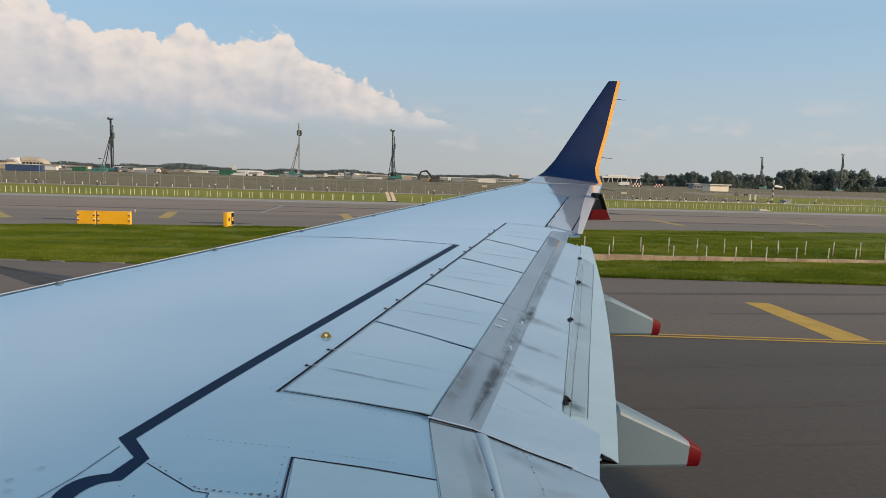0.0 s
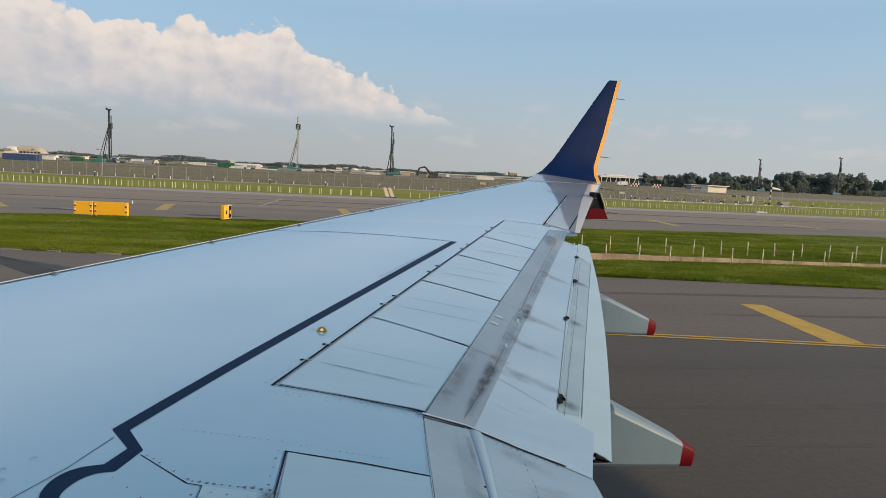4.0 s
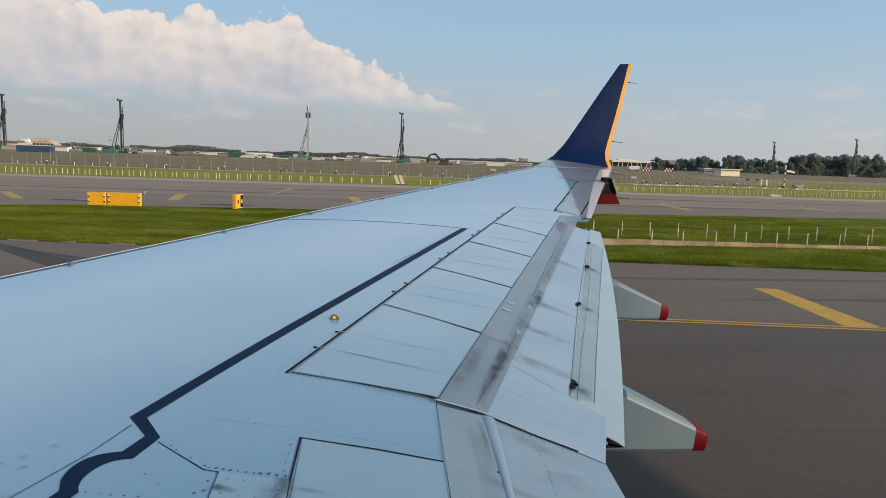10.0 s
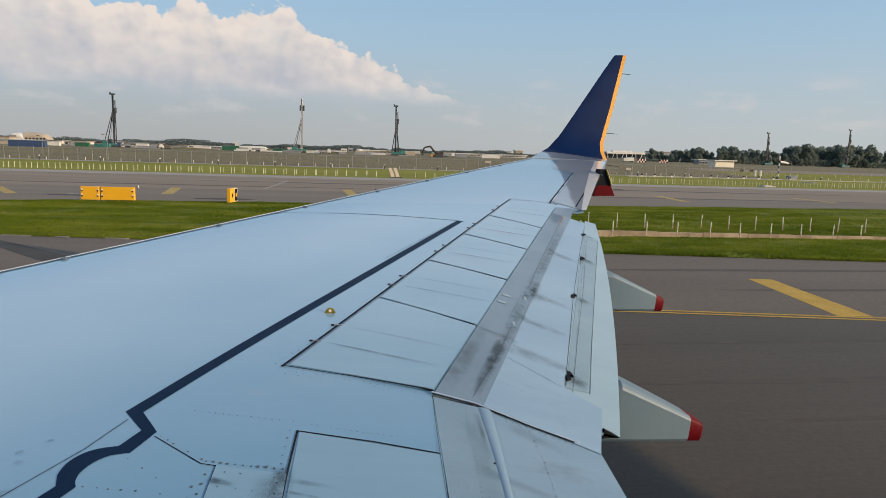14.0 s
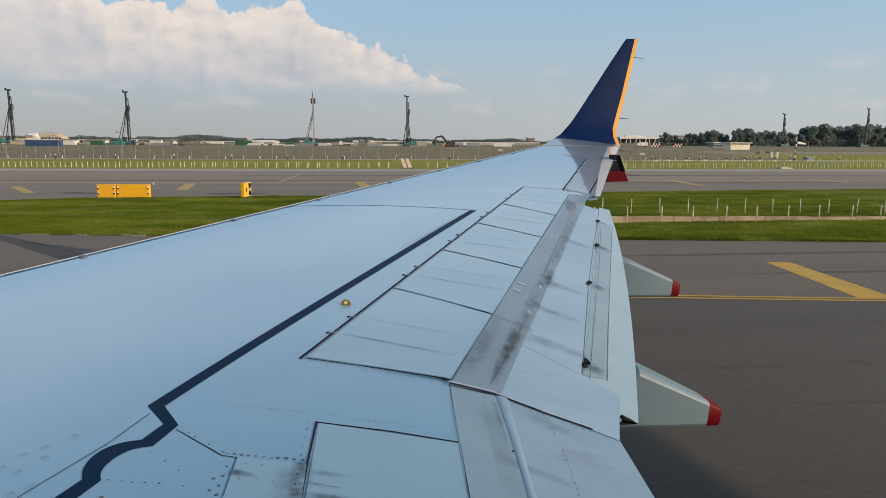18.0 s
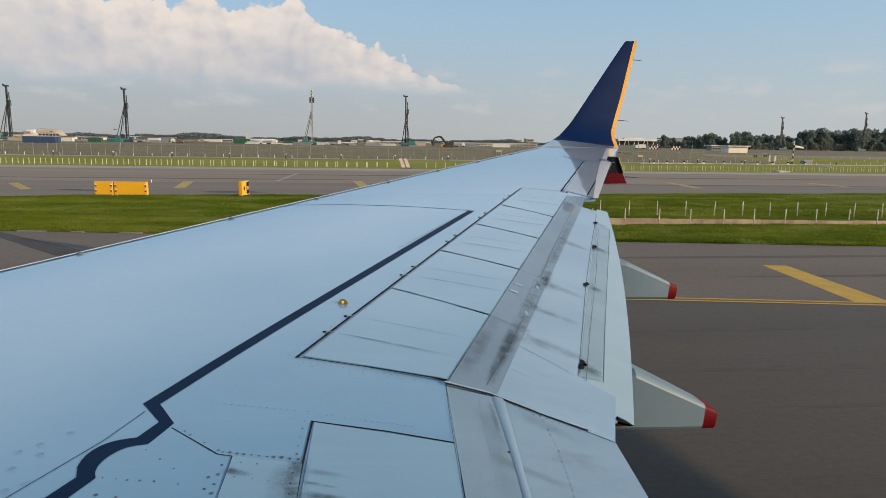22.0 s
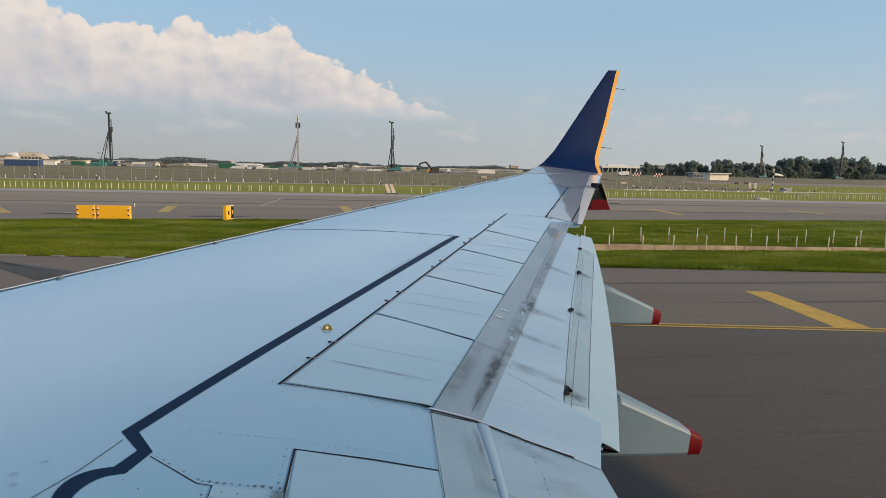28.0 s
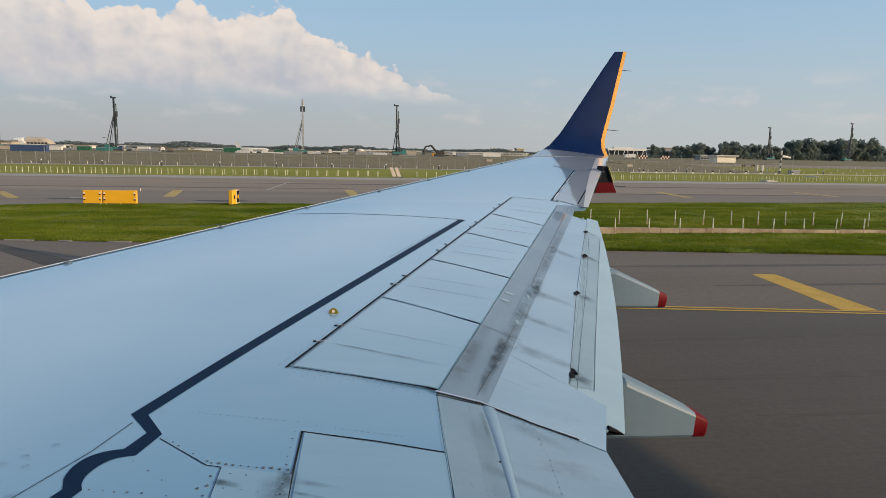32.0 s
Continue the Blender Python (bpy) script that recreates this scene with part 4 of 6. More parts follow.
stain("soot_streak", (1.9, 6.2), (2.3, 6.05), 0.25, 0.10, M["light_soot"], out_flap, 0, 0.0032)
for x, s in ((2.683, 7.241), (2.335, 6.3), (1.866, 5.193), (1.363, 3.794)):
    stain("soot_streak", (x - 0.01, s - 0.02), (x + 0.16, s - 0.14), 0.16, 0.10, M["soot"], out_flap, 0, 0.0)
seam("flap_joint", [(0.955, 3.80), (1.267, 3.604)], 0.002, M["trail_grey"], out_flap, lift=0.003)
seam("flap_joint", [(0.81, 4.10), (1.10, 4.02)], 0.005, M["rivet"], out_flap, lift=0.0045)
seam("flap_joint", [(1.25, 5.07), (1.50, 4.99)], 0.004, M["rivet"], out_flap, lift=0.0045)
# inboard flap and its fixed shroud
in_flap = part("inboard_flap", flap_body(0.5, 3.15, lambda s: 0.70 + 0.07 * (s - 2.5), lambda s: 1.30 - 0.0 * s, 0.12, 0.0, 8), M["inner_flap"], plane, "smooth pale grey inboard flap, toned darker and slightly soiled")
part("inboard_shroud", flap_body(0.5, 3.16, lambda s: x_spoil(s) + 0.003, lambda s: 0.70 + 0.07 * (s - 2.5), 0.10, 0.002, 8), M["slot"], in_flap, "grey shroud strip ahead of the inboard flap")
seam("flap_end_gap", [(0.421, 3.165), (0.658, 3.175), (0.917, 3.101), (1.164, 3.05)], 0.014, M["seal"], out_flap, lift=0.0045)
seam("flap_end_rub", [(0.421, 3.185), (0.658, 3.195), (0.917, 3.121), (1.2, 3.06)], 0.014, M["bare"], out_flap, lift=0.0042)
film("flap_end_plate", [(0.70, 3.19), (0.917, 3.11), (1.297, 3.005), (1.481, 3.469), (1.275, 3.60), (0.75, 3.3)], M["flap"], out_flap, lift=0.0035)
RIB = ((0.667, 0.735, 3.16), (0.667, 0.722, 2.90), (0.662, 0.706, 2.68), (0.655, 0.694, 2.50), (0.648, 0.690, 2.38), (0.640, 0.684, 2.10))
rings = []
for xa, xb, q in RIB:
    ring = [(xa + (xb - xa) * u, q, skin(xa + (xb - xa) * u, q) + 0.0030 + 0.006 * math.sin(3.1415 * u) ** 0.8) for u in (0.0, 0.12, 0.3, 0.5, 0.7, 0.88, 1.0)]
    rings.append(ring + [(xb, q, skin(xb, q) - 0.01), (xa, q, skin(xa, q) - 0.01)])
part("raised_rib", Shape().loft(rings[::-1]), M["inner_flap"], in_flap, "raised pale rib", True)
part("drain_hole", Shape().tube((0.655, 2.69, skin(0.655, 2.69) - 0.004), (0.655, 2.69, skin(0.655, 2.69) + 0.004), 0.006, n=10), M["seal"], in_flap, "small black drain hole")
stain("grime_streak", (0.55, 2.62), (1.02, 2.50), 0.10, 0.06, M["faint_trail"], in_flap, 0, 0.0020)
stain("grime_streak", (0.60, 3.10), (0.60, 2.20), 0.16, 0.12, M["faint_trail"], in_flap, 0, 0.0036)
stain("grime_streak", (0.78, 3.06), (1.12, 2.90), 0.16, 0.10, M["faint_trail"], in_flap, 0, 0.0020)
# dark streak down the rib's left foot, painted as its shaded dip
stain("grime_streak", (0.645, 3.12), (0.640, 2.70), 0.05, 0.03, M["light_soot"], in_flap, 0, 0.0042)
# the gap's shade, put in as a thin black plate
part("dark_cavity", Shape().prism([(1.415, 2.285), (1.51, 2.235), (1.40, 2.235)], -0.03, 0.0, pose(0, 3.25, 0, 90, 0, 0)), M["seal"], in_flap, "black plate standing for the shaded gap under the flap end")

# inboard spoiler hatch and service panels
film("inboard_spoiler", [(-0.222, 2.785), (-0.248, 2.0), (0.372, 2.0), (0.392, 2.65)], M["spoiler"], label="inboard spoiler with black rubber seal", lift=0.0007)
seam("spoiler_seal", [(-0.232, 2.792), (0.1, 2.727), (0.398, 2.656)], 0.009, lift=0.0003)
seam("spoiler_seal", [(-0.262, 2.0), (-0.25, 2.45), (-0.232, 2.796)], 0.009, lift=0.0010)
film("service_panel", [(-0.531, 2.531), (-0.25, 2.485), (-0.255, 2.1), (-0.545, 2.1)], M["spoiler"], label="small grey service panel with grime", lift=0.0013)
seam("panel_joint", [(-0.531, 2.531), (-0.536, 2.338), (-0.542, 2.1)], 0.006, lift=0.0006)
seam("panel_joint", [(0.416, 3.10), (0.396, 2.619), (0.374, 2.0)], 0.003, M["rivet"], lift=0.0022)
stain("grime_streak", (-0.235, 2.44), (0.0, 2.385), 0.05, 0.02, M["light_soot"], plane, 11, 0.0040)
stain("grime_streak", (-0.24, 2.37), (-0.08, 2.33), 0.03, 0.01, M["soot"], plane, 12, 0.0040)
stain("grime_streak", (-0.262, 2.56), (-0.275, 2.1), 0.10, 0.14, M["soot"], plane, 0, 0.0040)
stain("grime_streak", (-0.30, 2.50), (-0.31, 2.1), 0.16, 0.20, M["light_soot"], plane, 0, 0.0042)
stain("grime_streak", (-0.55, 2.44), (-0.42, 2.40), 0.06, 0.03, M["soot"], plane, 0, 0.0040)
stain("grime_streak", (-0.24, 2.30), (0.02, 2.25), 0.06, 0.03, M["soot"], plane, 0, 0.0040)
stain("grime_streak", (0.13, 3.27), (0.36, 3.22), 0.02, 0.012, M["light_soot"], plane, 13, 0.0040)
for k in range(5):
    for f in (0.30, 0.52):
        s = hinge_s[k + 1] + (hinge_s[k] - hinge_s[k + 1]) * f
        x = x_hinge(s)
        stain("dirt_trail", (x + 0.02, s - 0.01), (x + 0.78, s - 0.31), 0.022, 0.05, M["trail"] if f < 0.4 else M["faint_trail"], plane, 0, 0.0040)

# aileron
ail = film("aileron", [(2.70, 8.46), (2.99, 8.05), (4.42, 11.2), (4.02, 11.36)], M["tip"], label="glossy grey aileron panel", lift=0.0025)
seam("aileron_gap", [(2.638, 8.399), (3.0, 9.2), (3.953, 11.317)], 0.022, parent=ail, lift=0.0042)
# highlight beside the aileron slot, laid on as a bright line
seam("aileron_highlight", [(2.93, 9.02), (3.30, 9.88), (3.90, 11.2)], 0.018, M["bare"], ail, lift=0.0035)
for q in (0.12, 0.36, 0.60, 0.84):
    a = Vector((2.638, 8.399)).lerp(Vector((3.953, 11.317)), q - 0.08)
    b = Vector((2.638, 8.399)).lerp(Vector((3.953, 11.317)), q + 0.08)
    seam("hinge_cover", [(a.x + 0.02, a.y), (b.x + 0.02, b.y)], 0.012, M["lead_white"], ail, "pale aileron hinge cover", lift=0.0062)
seam("tab_gap", [(2.945, 8.231), (3.674, 9.796)], 0.02, parent=ail, lift=0.0035)
seam("aileron_end_gap", [(2.638, 8.399), (2.962, 7.992)], 0.02, parent=ail, lift=0.0035)
seam("aileron_end_gap", [(3.98, 11.36), (4.5, 11.25)], 0.015, M["rivet"], ail, lift=0.0035)

# the winglet's reflection, laid over the wing skin as a grey film
film("tip_skin", [(3.98, 11.40), (4.52, 11.28), (5.38, 13.35), (4.35, 13.38), (3.72, 11.85)], M["tip"], label="grey film toned for the mirrored winglet inboard of the wing tip", lift=0.0020)
# sunlit highlight along the trailing edge, laid on as a white film
film("trailing_edge_strip", [(2.965, 8.06), (3.03, 8.06), (x_tail(11.0) - 0.01, 11.0), (x_tail(13.3) - 0.02, 13.3), (x_tail(13.3) - 0.26, 13.3), (x_tail(11.0) - 0.20, 11.0), (x_tail(9.6) - 0.13, 9.6)], M["lead_white"], label="white film imitating sunlight on the trailing edge", lift=0.0048)

# winglet: the tip curls up into a tall swept blade
STATIONS = ((3.71, 5.42, 13.4, 13.4, 3.70, 3.69), (4.07, 5.72, 14.1, 14.1, 3.79, 3.72), (4.33, 5.91, 14.6, 14.6, 3.86, 3.72), (4.57, 5.95, 14.9, 14.9, 3.96, 3.89),
            (4.87, 6.00, 15.1, 15.1, 4.23, 4.08), (5.11, 6.12, 15.25, 15.25, 4.52, 4.38), (5.51, 6.33, 15.45, 15.45, 5.05, 4.94), (6.00, 6.56, 15.7, 15.7, 5.70, 5.62),
            (6.42, 6.76, 15.9, 15.9, 6.25, 6.27), (6.47, 6.78, 15.92, 15.92, 6.30, 6.31))


def blade(rows, u0, u1, thick, stripe=0.0):
    """Lofted blade between two shares of the chord; with stripe, the part fore (u0 = 0) or aft of a trailing stripe of that width."""
    rings = []
    for i, (xa, xb, sa, sb, za, zb) in enumerate(rows):
        p, q = Vector((xa, sa, za)), Vector((xb, sb, zb))
        nxt, prv = rows[min(i + 1, len(rows) - 1)], rows[max(i - 1, 0)]
        up = Vector((0, (nxt[2] - prv[2]), (nxt[4] - prv[4]))).normalized()
        nrm = Vector((0, -up.z, up.y))
        t = thick * (xb - xa)
        cut = max(0.6, 1 - stripe / (xb - xa))
        ua, ub = (u0, u1) if not stripe else (0.0, cut) if u0 == 0 else (cut, 1.0)
        us = [ua + (ub - ua) * k / 8 for k in range(9)]
        top = [p.lerp(q, u) + nrm * t * (0.5 * math.sin(3.1415 * min(1, u ** 0.6)) if thick else 0) * 0.35 for u in us]
        low = [p.lerp(q, u) - nrm * t * (0.04 + 0.96 * math.sin(3.1415 * min(1, (0.04 + 0.96 * u) ** 0.6))) for u in us[::-1]]
        rings.append(top + low)
    return Shape().loft(rings)


part("wing_tip", blade(STATIONS[:3], 0.0, 1.0, 0.07), M["tip"], plane, "glossy wing tip, greyed for the winglet it mirrors", True)
wl = part("winglet", blade(STATIONS[2:], 0.0, 0.9, 0.07, 0.092), M["navy"], plane, "tall navy blue winglet", True)
part("winglet_edge", blade(STATIONS[2:], 0.9, 1.0, 0.07, 0.092), M["amber"], wl, "amber yellow trailing edge stripe")
for (x, s, z) in ((6.60, 15.8, 5.85), (6.14, 15.3, 4.36)):
    part("static_wick", Shape().tube((x - 0.05, s, z), (x + 0.28, s, z - 0.02), 0.012, 0.005, 6), M["dark_metal"], wl, "thin dark static wick")
part("static_wick", Shape().tube((5.30, 13.1, 3.62), (5.62, 13.1, 3.58), 0.010, 0.005, 6), M["dark_metal"], plane, "thin dark static wick")

# flap track fairings


def fairing(s, x0, x1, x2, top, low, width, tip):
    """A long tapered pod hung below the flap. Its spine falls from top[0] at x1 to top[1] at x2 and stays under the wing; the last stretch is red."""
    def ring(u):
        x = x0 + (x2 - x0) * u
        k = (x - x1) / (x2 - x1)
        zt = min(top[0] + (top[1] - top[0]) * k, skin(x, s) - 0.10 if x < x1 else 9.0)
        zb = low[0] + (low[1] - low[0]) * max(0.0, k) + 0.25 * max(0.0, -k) ** 2 * 0.3
        zb = min(zb, zt - 0.05)
        wd = width * (1 - 0.42 * max(0.0, k) ** 1.5) * (0.35 + 0.65 * min(1, u / 0.25))
        e, g = 0.045 * (1 - 0.55 * min(1.0, max(0.0, k))), min(0.03, (zt - zb) * 0.2)
        box = ((-wd, zb + g), (-wd + g * 0.4, zb + g * 0.3), (-wd + g, zb), (wd - g, zb), (wd, zb + g), (wd, zt - e), (wd - e, zt), (-wd + e, zt), (-wd + e * 0.62, zt - e * 0.22), (-wd + e * 0.22, zt - e * 0.6), (-wd, zt - e * 1.05))
        return [(x + 0.10 * (z - (zt + zb) / 2) * max(0.0, k), s + y, z) for y, z in box]
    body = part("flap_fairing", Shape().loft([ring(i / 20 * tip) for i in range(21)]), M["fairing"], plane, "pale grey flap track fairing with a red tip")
    rings = [ring(tip + (1 - tip) * q) for q in (0, 0.3, 0.6, 0.85)]
    c = sum((Vector(q) for q in ring(1.0)), Vector()) / 11
    rings.append([c + (Vector(q) - c) * 0.8 for q in ring(1.0)])
    part("fairing_tip", Shape().loft(rings), M["red"], body, "dark red fairing tip", True)
    return body


fairing(6.4, 1.2, 2.66, 3.305, (2.62, 2.315), (2.20, 2.175), 0.15, 0.95)
fairing(4.0, 0.2, 1.70, 2.415, (2.365, 1.995), (1.912, 1.865), 0.15, 0.95)
# black upper body: the outer fairing's shade is in its colour
third = part("flap_fairing", Shape().prism([(4.50, 3.56), (4.60, 3.56), (4.70, 3.27), (4.44, 3.26)], 11.35, 11.6, Matrix(((1, 0, 0, 0), (0, 0, 1, 0), (0, 1, 0, 0), (0, 0, 0, 1)))), M["seal"], plane, "outer fairing blackened for its shade, with a red end")
part("fairing_tip", Shape().prism([(4.44, 3.26), (4.70, 3.27), (4.79, 3.08), (4.38, 3.07)], 11.34, 11.61, Matrix(((1, 0, 0, 0), (0, 0, 1, 0), (0, 1, 0, 0), (0, 0, 0, 1)))), M["red"], third, "dark red fairing tip")
part("fairing_edge", Shape().tube((4.60, 11.33, 3.55), (4.71, 11.33, 3.27), 0.016, n=6), M["hook"], third, "ochre edge strip")
part("static_wick", Shape().tube((4.78, 11.4, 3.2), (5.0, 11.4, 3.19), 0.008, 0.004, 6), M["dark_metal"], third)

# tie-down ring and rivet rows
hk = part("tie_down_ring", Shape().prism([(-0.136 + 0.032 * math.cos(a), 2.720 + 0.034 * math.sin(a)) for a in [3.1415 * k / 14 for k in range(15)]], 4.205, 4.217,
                                         Matrix(((1, 0, 0, 0), (0, 0, 1, 0), (0, 1, 0, 0), (0, 0, 0, 1)))), M["hook"], plane, "ochre half-round tie-down plate")
part("ring_hole", Shape().tube((-0.136, 4.2035, 2.734), (-0.136, 4.2045, 2.734), 0.010, n=14), M["sign_white"], hk, "pale centre of the tie-down plate")
part("ring_base", Shape().box(-0.175, -0.10, 4.195, 4.227, 2.713, 2.723, cut=0.01), M["hook"], hk)


rivets = Shape()


def rivet_row(a, b, n, r=0.006):
    s = rivets
    g = random.Random(int(a[0] * 1000) + n)
    for i in range(n):
        x = a[0] + (b[0] - a[0]) * i / max(1, n - 1)
        y = a[1] + (b[1] - a[1]) * i / max(1, n - 1)
        if g.random() < 0.12:
            continue
        x, y = x + g.uniform(-0.004, 0.004), y + g.uniform(-0.003, 0.003)
        k = (0.85 if r > 0.0052 else 0.62) * r * g.uniform(0.6, 1.3)
        z = skin(x, y)
        if x > x_spoil(y):
            top = 0.0026
        else:
            top = 0.0021 if -0.545 < x < -0.25 and y < 2.53 else -0.0012
        s.prism([(x + k * math.cos(q), y + k * math.sin(q)) for q in [j * 1.0472 for j in range(6)]], z - 0.004, z + top)


for a, b, n, r in (((-0.708, 2.947), (-0.225, 2.866), 16, 0.0045), ((-0.173, 2.849), (0.216, 2.772), 14, 0.0045), ((-0.32, 3.36), (0.215, 3.235), 16, 0.0035),
                   ((-0.40, 3.445), (-0.221, 3.744), 8, 0.0045), ((0.14, 4.56), (1.15, 6.5), 24, 0.0035), ((-0.80, 2.735), (-0.60, 2.575), 7, 0.006),
                   ((-0.58, 2.565), (-0.27, 2.515), 11, 0.008), ((-0.565, 2.53), (-0.565, 2.25), 6, 0.008), ((-0.49, 2.49), (-0.30, 2.46), 4, 0.005), ((-0.50, 2.40), (-0.30, 2.36), 4, 0.005),
                   ((-0.27, 2.8), (-0.285, 2.3), 9, 0.0055), ((-0.88, 2.58), (-0.70, 2.42), 6, 0.006), ((-0.97, 2.30), (-0.62, 2.24), 6, 0.008), ((-0.60, 2.40), (-0.585, 2.2), 4, 0.011), ((-0.34, 3.33), (0.40, 3.16), 12, 0.004), ((-0.36, 3.52), (0.9, 6.0), 40, 0.004), ((-0.98, 2.40), (-0.70, 2.36), 7, 0.0055),
                   ((0.584, 3.10), (0.545, 2.40), 24, 0.0050), ((0.583, 2.48), (0.578, 2.2), 8, 0.0050), ((0.413, 2.474), (0.52, 2.49), 4, 0.0050), ((0.413, 2.455), (0.52, 2.47), 4, 0.0050), ((0.915, 3.09), (0.925, 2.80), 8, 0.0050), ((0.925, 2.80), (0.895, 2.40), 11, 0.0046), ((0.46, 3.13), (0.66, 3.12), 7, 0.004), ((0.70, 3.12), (1.15, 3.03), 14, 0.004),
                   ((0.66, 3.29), (0.80, 3.56), 12, 0.0045), ((0.70, 3.43), (1.0, 4.05), 22, 0.0045), ((0.973, 3.783), (1.267, 3.604), 16, 0.0038), ((0.857, 3.491), (1.134, 3.375), 12, 0.0042), ((0.746, 3.479), (0.661, 3.271), 10, 0.0045), ((0.787, 3.504), (0.701, 3.274), 10, 0.0045),
                   ((1.234, 3.533), (1.078, 3.141), 16, 0.0038), ((1.36, 3.65), (2.62, 6.95), 80, 0.003), ((0.55, 3.3), (0.62, 3.6), 4, 0.004), ((1.08, 4.4), (1.25, 4.8), 10, 0.0045)):
    rivet_row(a, b, n, r)
tagged(part("rivets", rivets, M["rivet"], plane, "small grimy rivet heads"), kind="stuff")
for x, y in ((-1.30, 2.62), (-1.36, 2.57), (-1.27, 2.55), (-1.40, 2.49), (-1.33, 2.46), (-1.44, 2.42), (-1.37, 2.38), (-1.48, 2.35), (-1.41, 2.31), (-1.24, 2.37), (-1.22, 2.70), (-1.29, 2.33)):
    ring = [(math.cos(q), math.sin(q)) for q in [k * 0.5236 for k in range(12)]]
    z = skin(x, y) + 0.0008
    part("fastener_ring", Shape().put([(x + 0.013 * c, y + 0.013 * d, z) for c, d in ring] + [(x + 0.010 * c, y + 0.010 * d, z) for c, d in ring],
                   [(k, (k + 1) % 12, 12 + (k + 1) % 12, 12 + k) for k in range(12)]), M["trail_grey"], plane, "faint round fastener mark")

# unseen fuselage and tailplane behind the camera, added to shade the apron
rings = []
for x, r, dz in ((-19.5, 0.25, -0.55), (-18.8, 0.9, -0.35), (-17.5, 1.45, -0.12), (-15, 1.8, 0), (-12, 1.88, 0), (6, 1.88, 0), (12, 1.75, 0.15), (17, 1.1, 0.75), (20, 0.35, 1.3)):
    rings.append([(x, -2.65 + r * math.cos(a), 3.2 + dz + r * 0.98 * math.sin(a)) for a in [6.28319 * k / 36 for k in range(36)]])
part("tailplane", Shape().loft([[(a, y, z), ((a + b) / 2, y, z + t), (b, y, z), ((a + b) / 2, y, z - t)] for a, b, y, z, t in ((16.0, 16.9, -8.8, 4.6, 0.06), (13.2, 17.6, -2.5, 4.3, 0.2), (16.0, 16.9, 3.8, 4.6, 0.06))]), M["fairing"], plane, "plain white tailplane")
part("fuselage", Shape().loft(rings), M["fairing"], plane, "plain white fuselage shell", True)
for gx, gy, r in ((1.4, -0.3 + 1.1, 0.56), (1.4, -4.9, 0.56), (-14.2, -2.05, 0.34)):
    leg = part("landing_gear", Shape().tube((gx, gy, r), (gx, gy - 0.3 * (gy > 0), 2.3), 0.12, 0.16, 10), M["grey_metal"], plane, "grey landing gear leg")
    for k in (-0.3, 0.3):
        part("tyre", Shape().tube((gx, gy + k - 0.16, r), (gx, gy + k + 0.16, r), r, n=24), M["seal"], leg, "black tyre")


# ---- airfield signs ----
def lettering(text, size, mat, parent, at, name="lettering"):
    """Raised lettering in the built-in font, facing the near taxiway."""
    cu = bpy.data.curves.new("letters", "FONT")
    cu.body, cu.size, cu.extrude, cu.offset, cu.align_x, cu.align_y, cu.resolution_u = text, size, 0.004, 0.012, "CENTER", "CENTER", 3
    tmp = bpy.data.objects.new("letters", cu)
    scene.collection.objects.link(tmp)
    bpy.context.view_layer.update()
    me = bpy.data.meshes.new_from_object(tmp.evaluated_get(bpy.context.evaluated_depsgraph_get()))
    bpy.data.objects.remove(tmp)
    me.transform(pose(*at, 90, 0, 0))
    # one part for each character
    bm = bmesh.new()
    bm.from_mesh(me)
    todo = set(bm.verts)
    while todo:
        grown, edge = set(), [todo.pop()]
        while edge:
            v = edge.pop()
            grown.add(v)
            for e in v.link_edges:
                o = e.other_vert(v)
                if o in todo:
                    todo.discard(o)
                    edge.append(o)
        order = {v: i for i, v in enumerate(grown)}
        fs = {f for v in grown for f in v.link_faces}
        s = Shape().put([v.co[:] for v in order], [tuple(order[v] for v in f.verts) for f in fs])
        part("letter", s, mat, parent)
    bm.free()


def arrow(cx, cz, y, way, mat, parent):
    s = Shape()
    m = pose(cx, y, cz, 90, 0, 0)
    s.box(-0.19, 0.19, -0.022, 0.022, -0.004, 0.004, m)
    for k in (1, -1):
        s.prism([(way * 0.20, 0), (way * 0.155, 0.0), (way * 0.06, k * 0.085), (way * 0.09, k * 0.115)][::(1 if way * k > 0 else -1)], -0.004, 0.004, m)
    return part("arrow", s, mat, parent, "dark arrow")


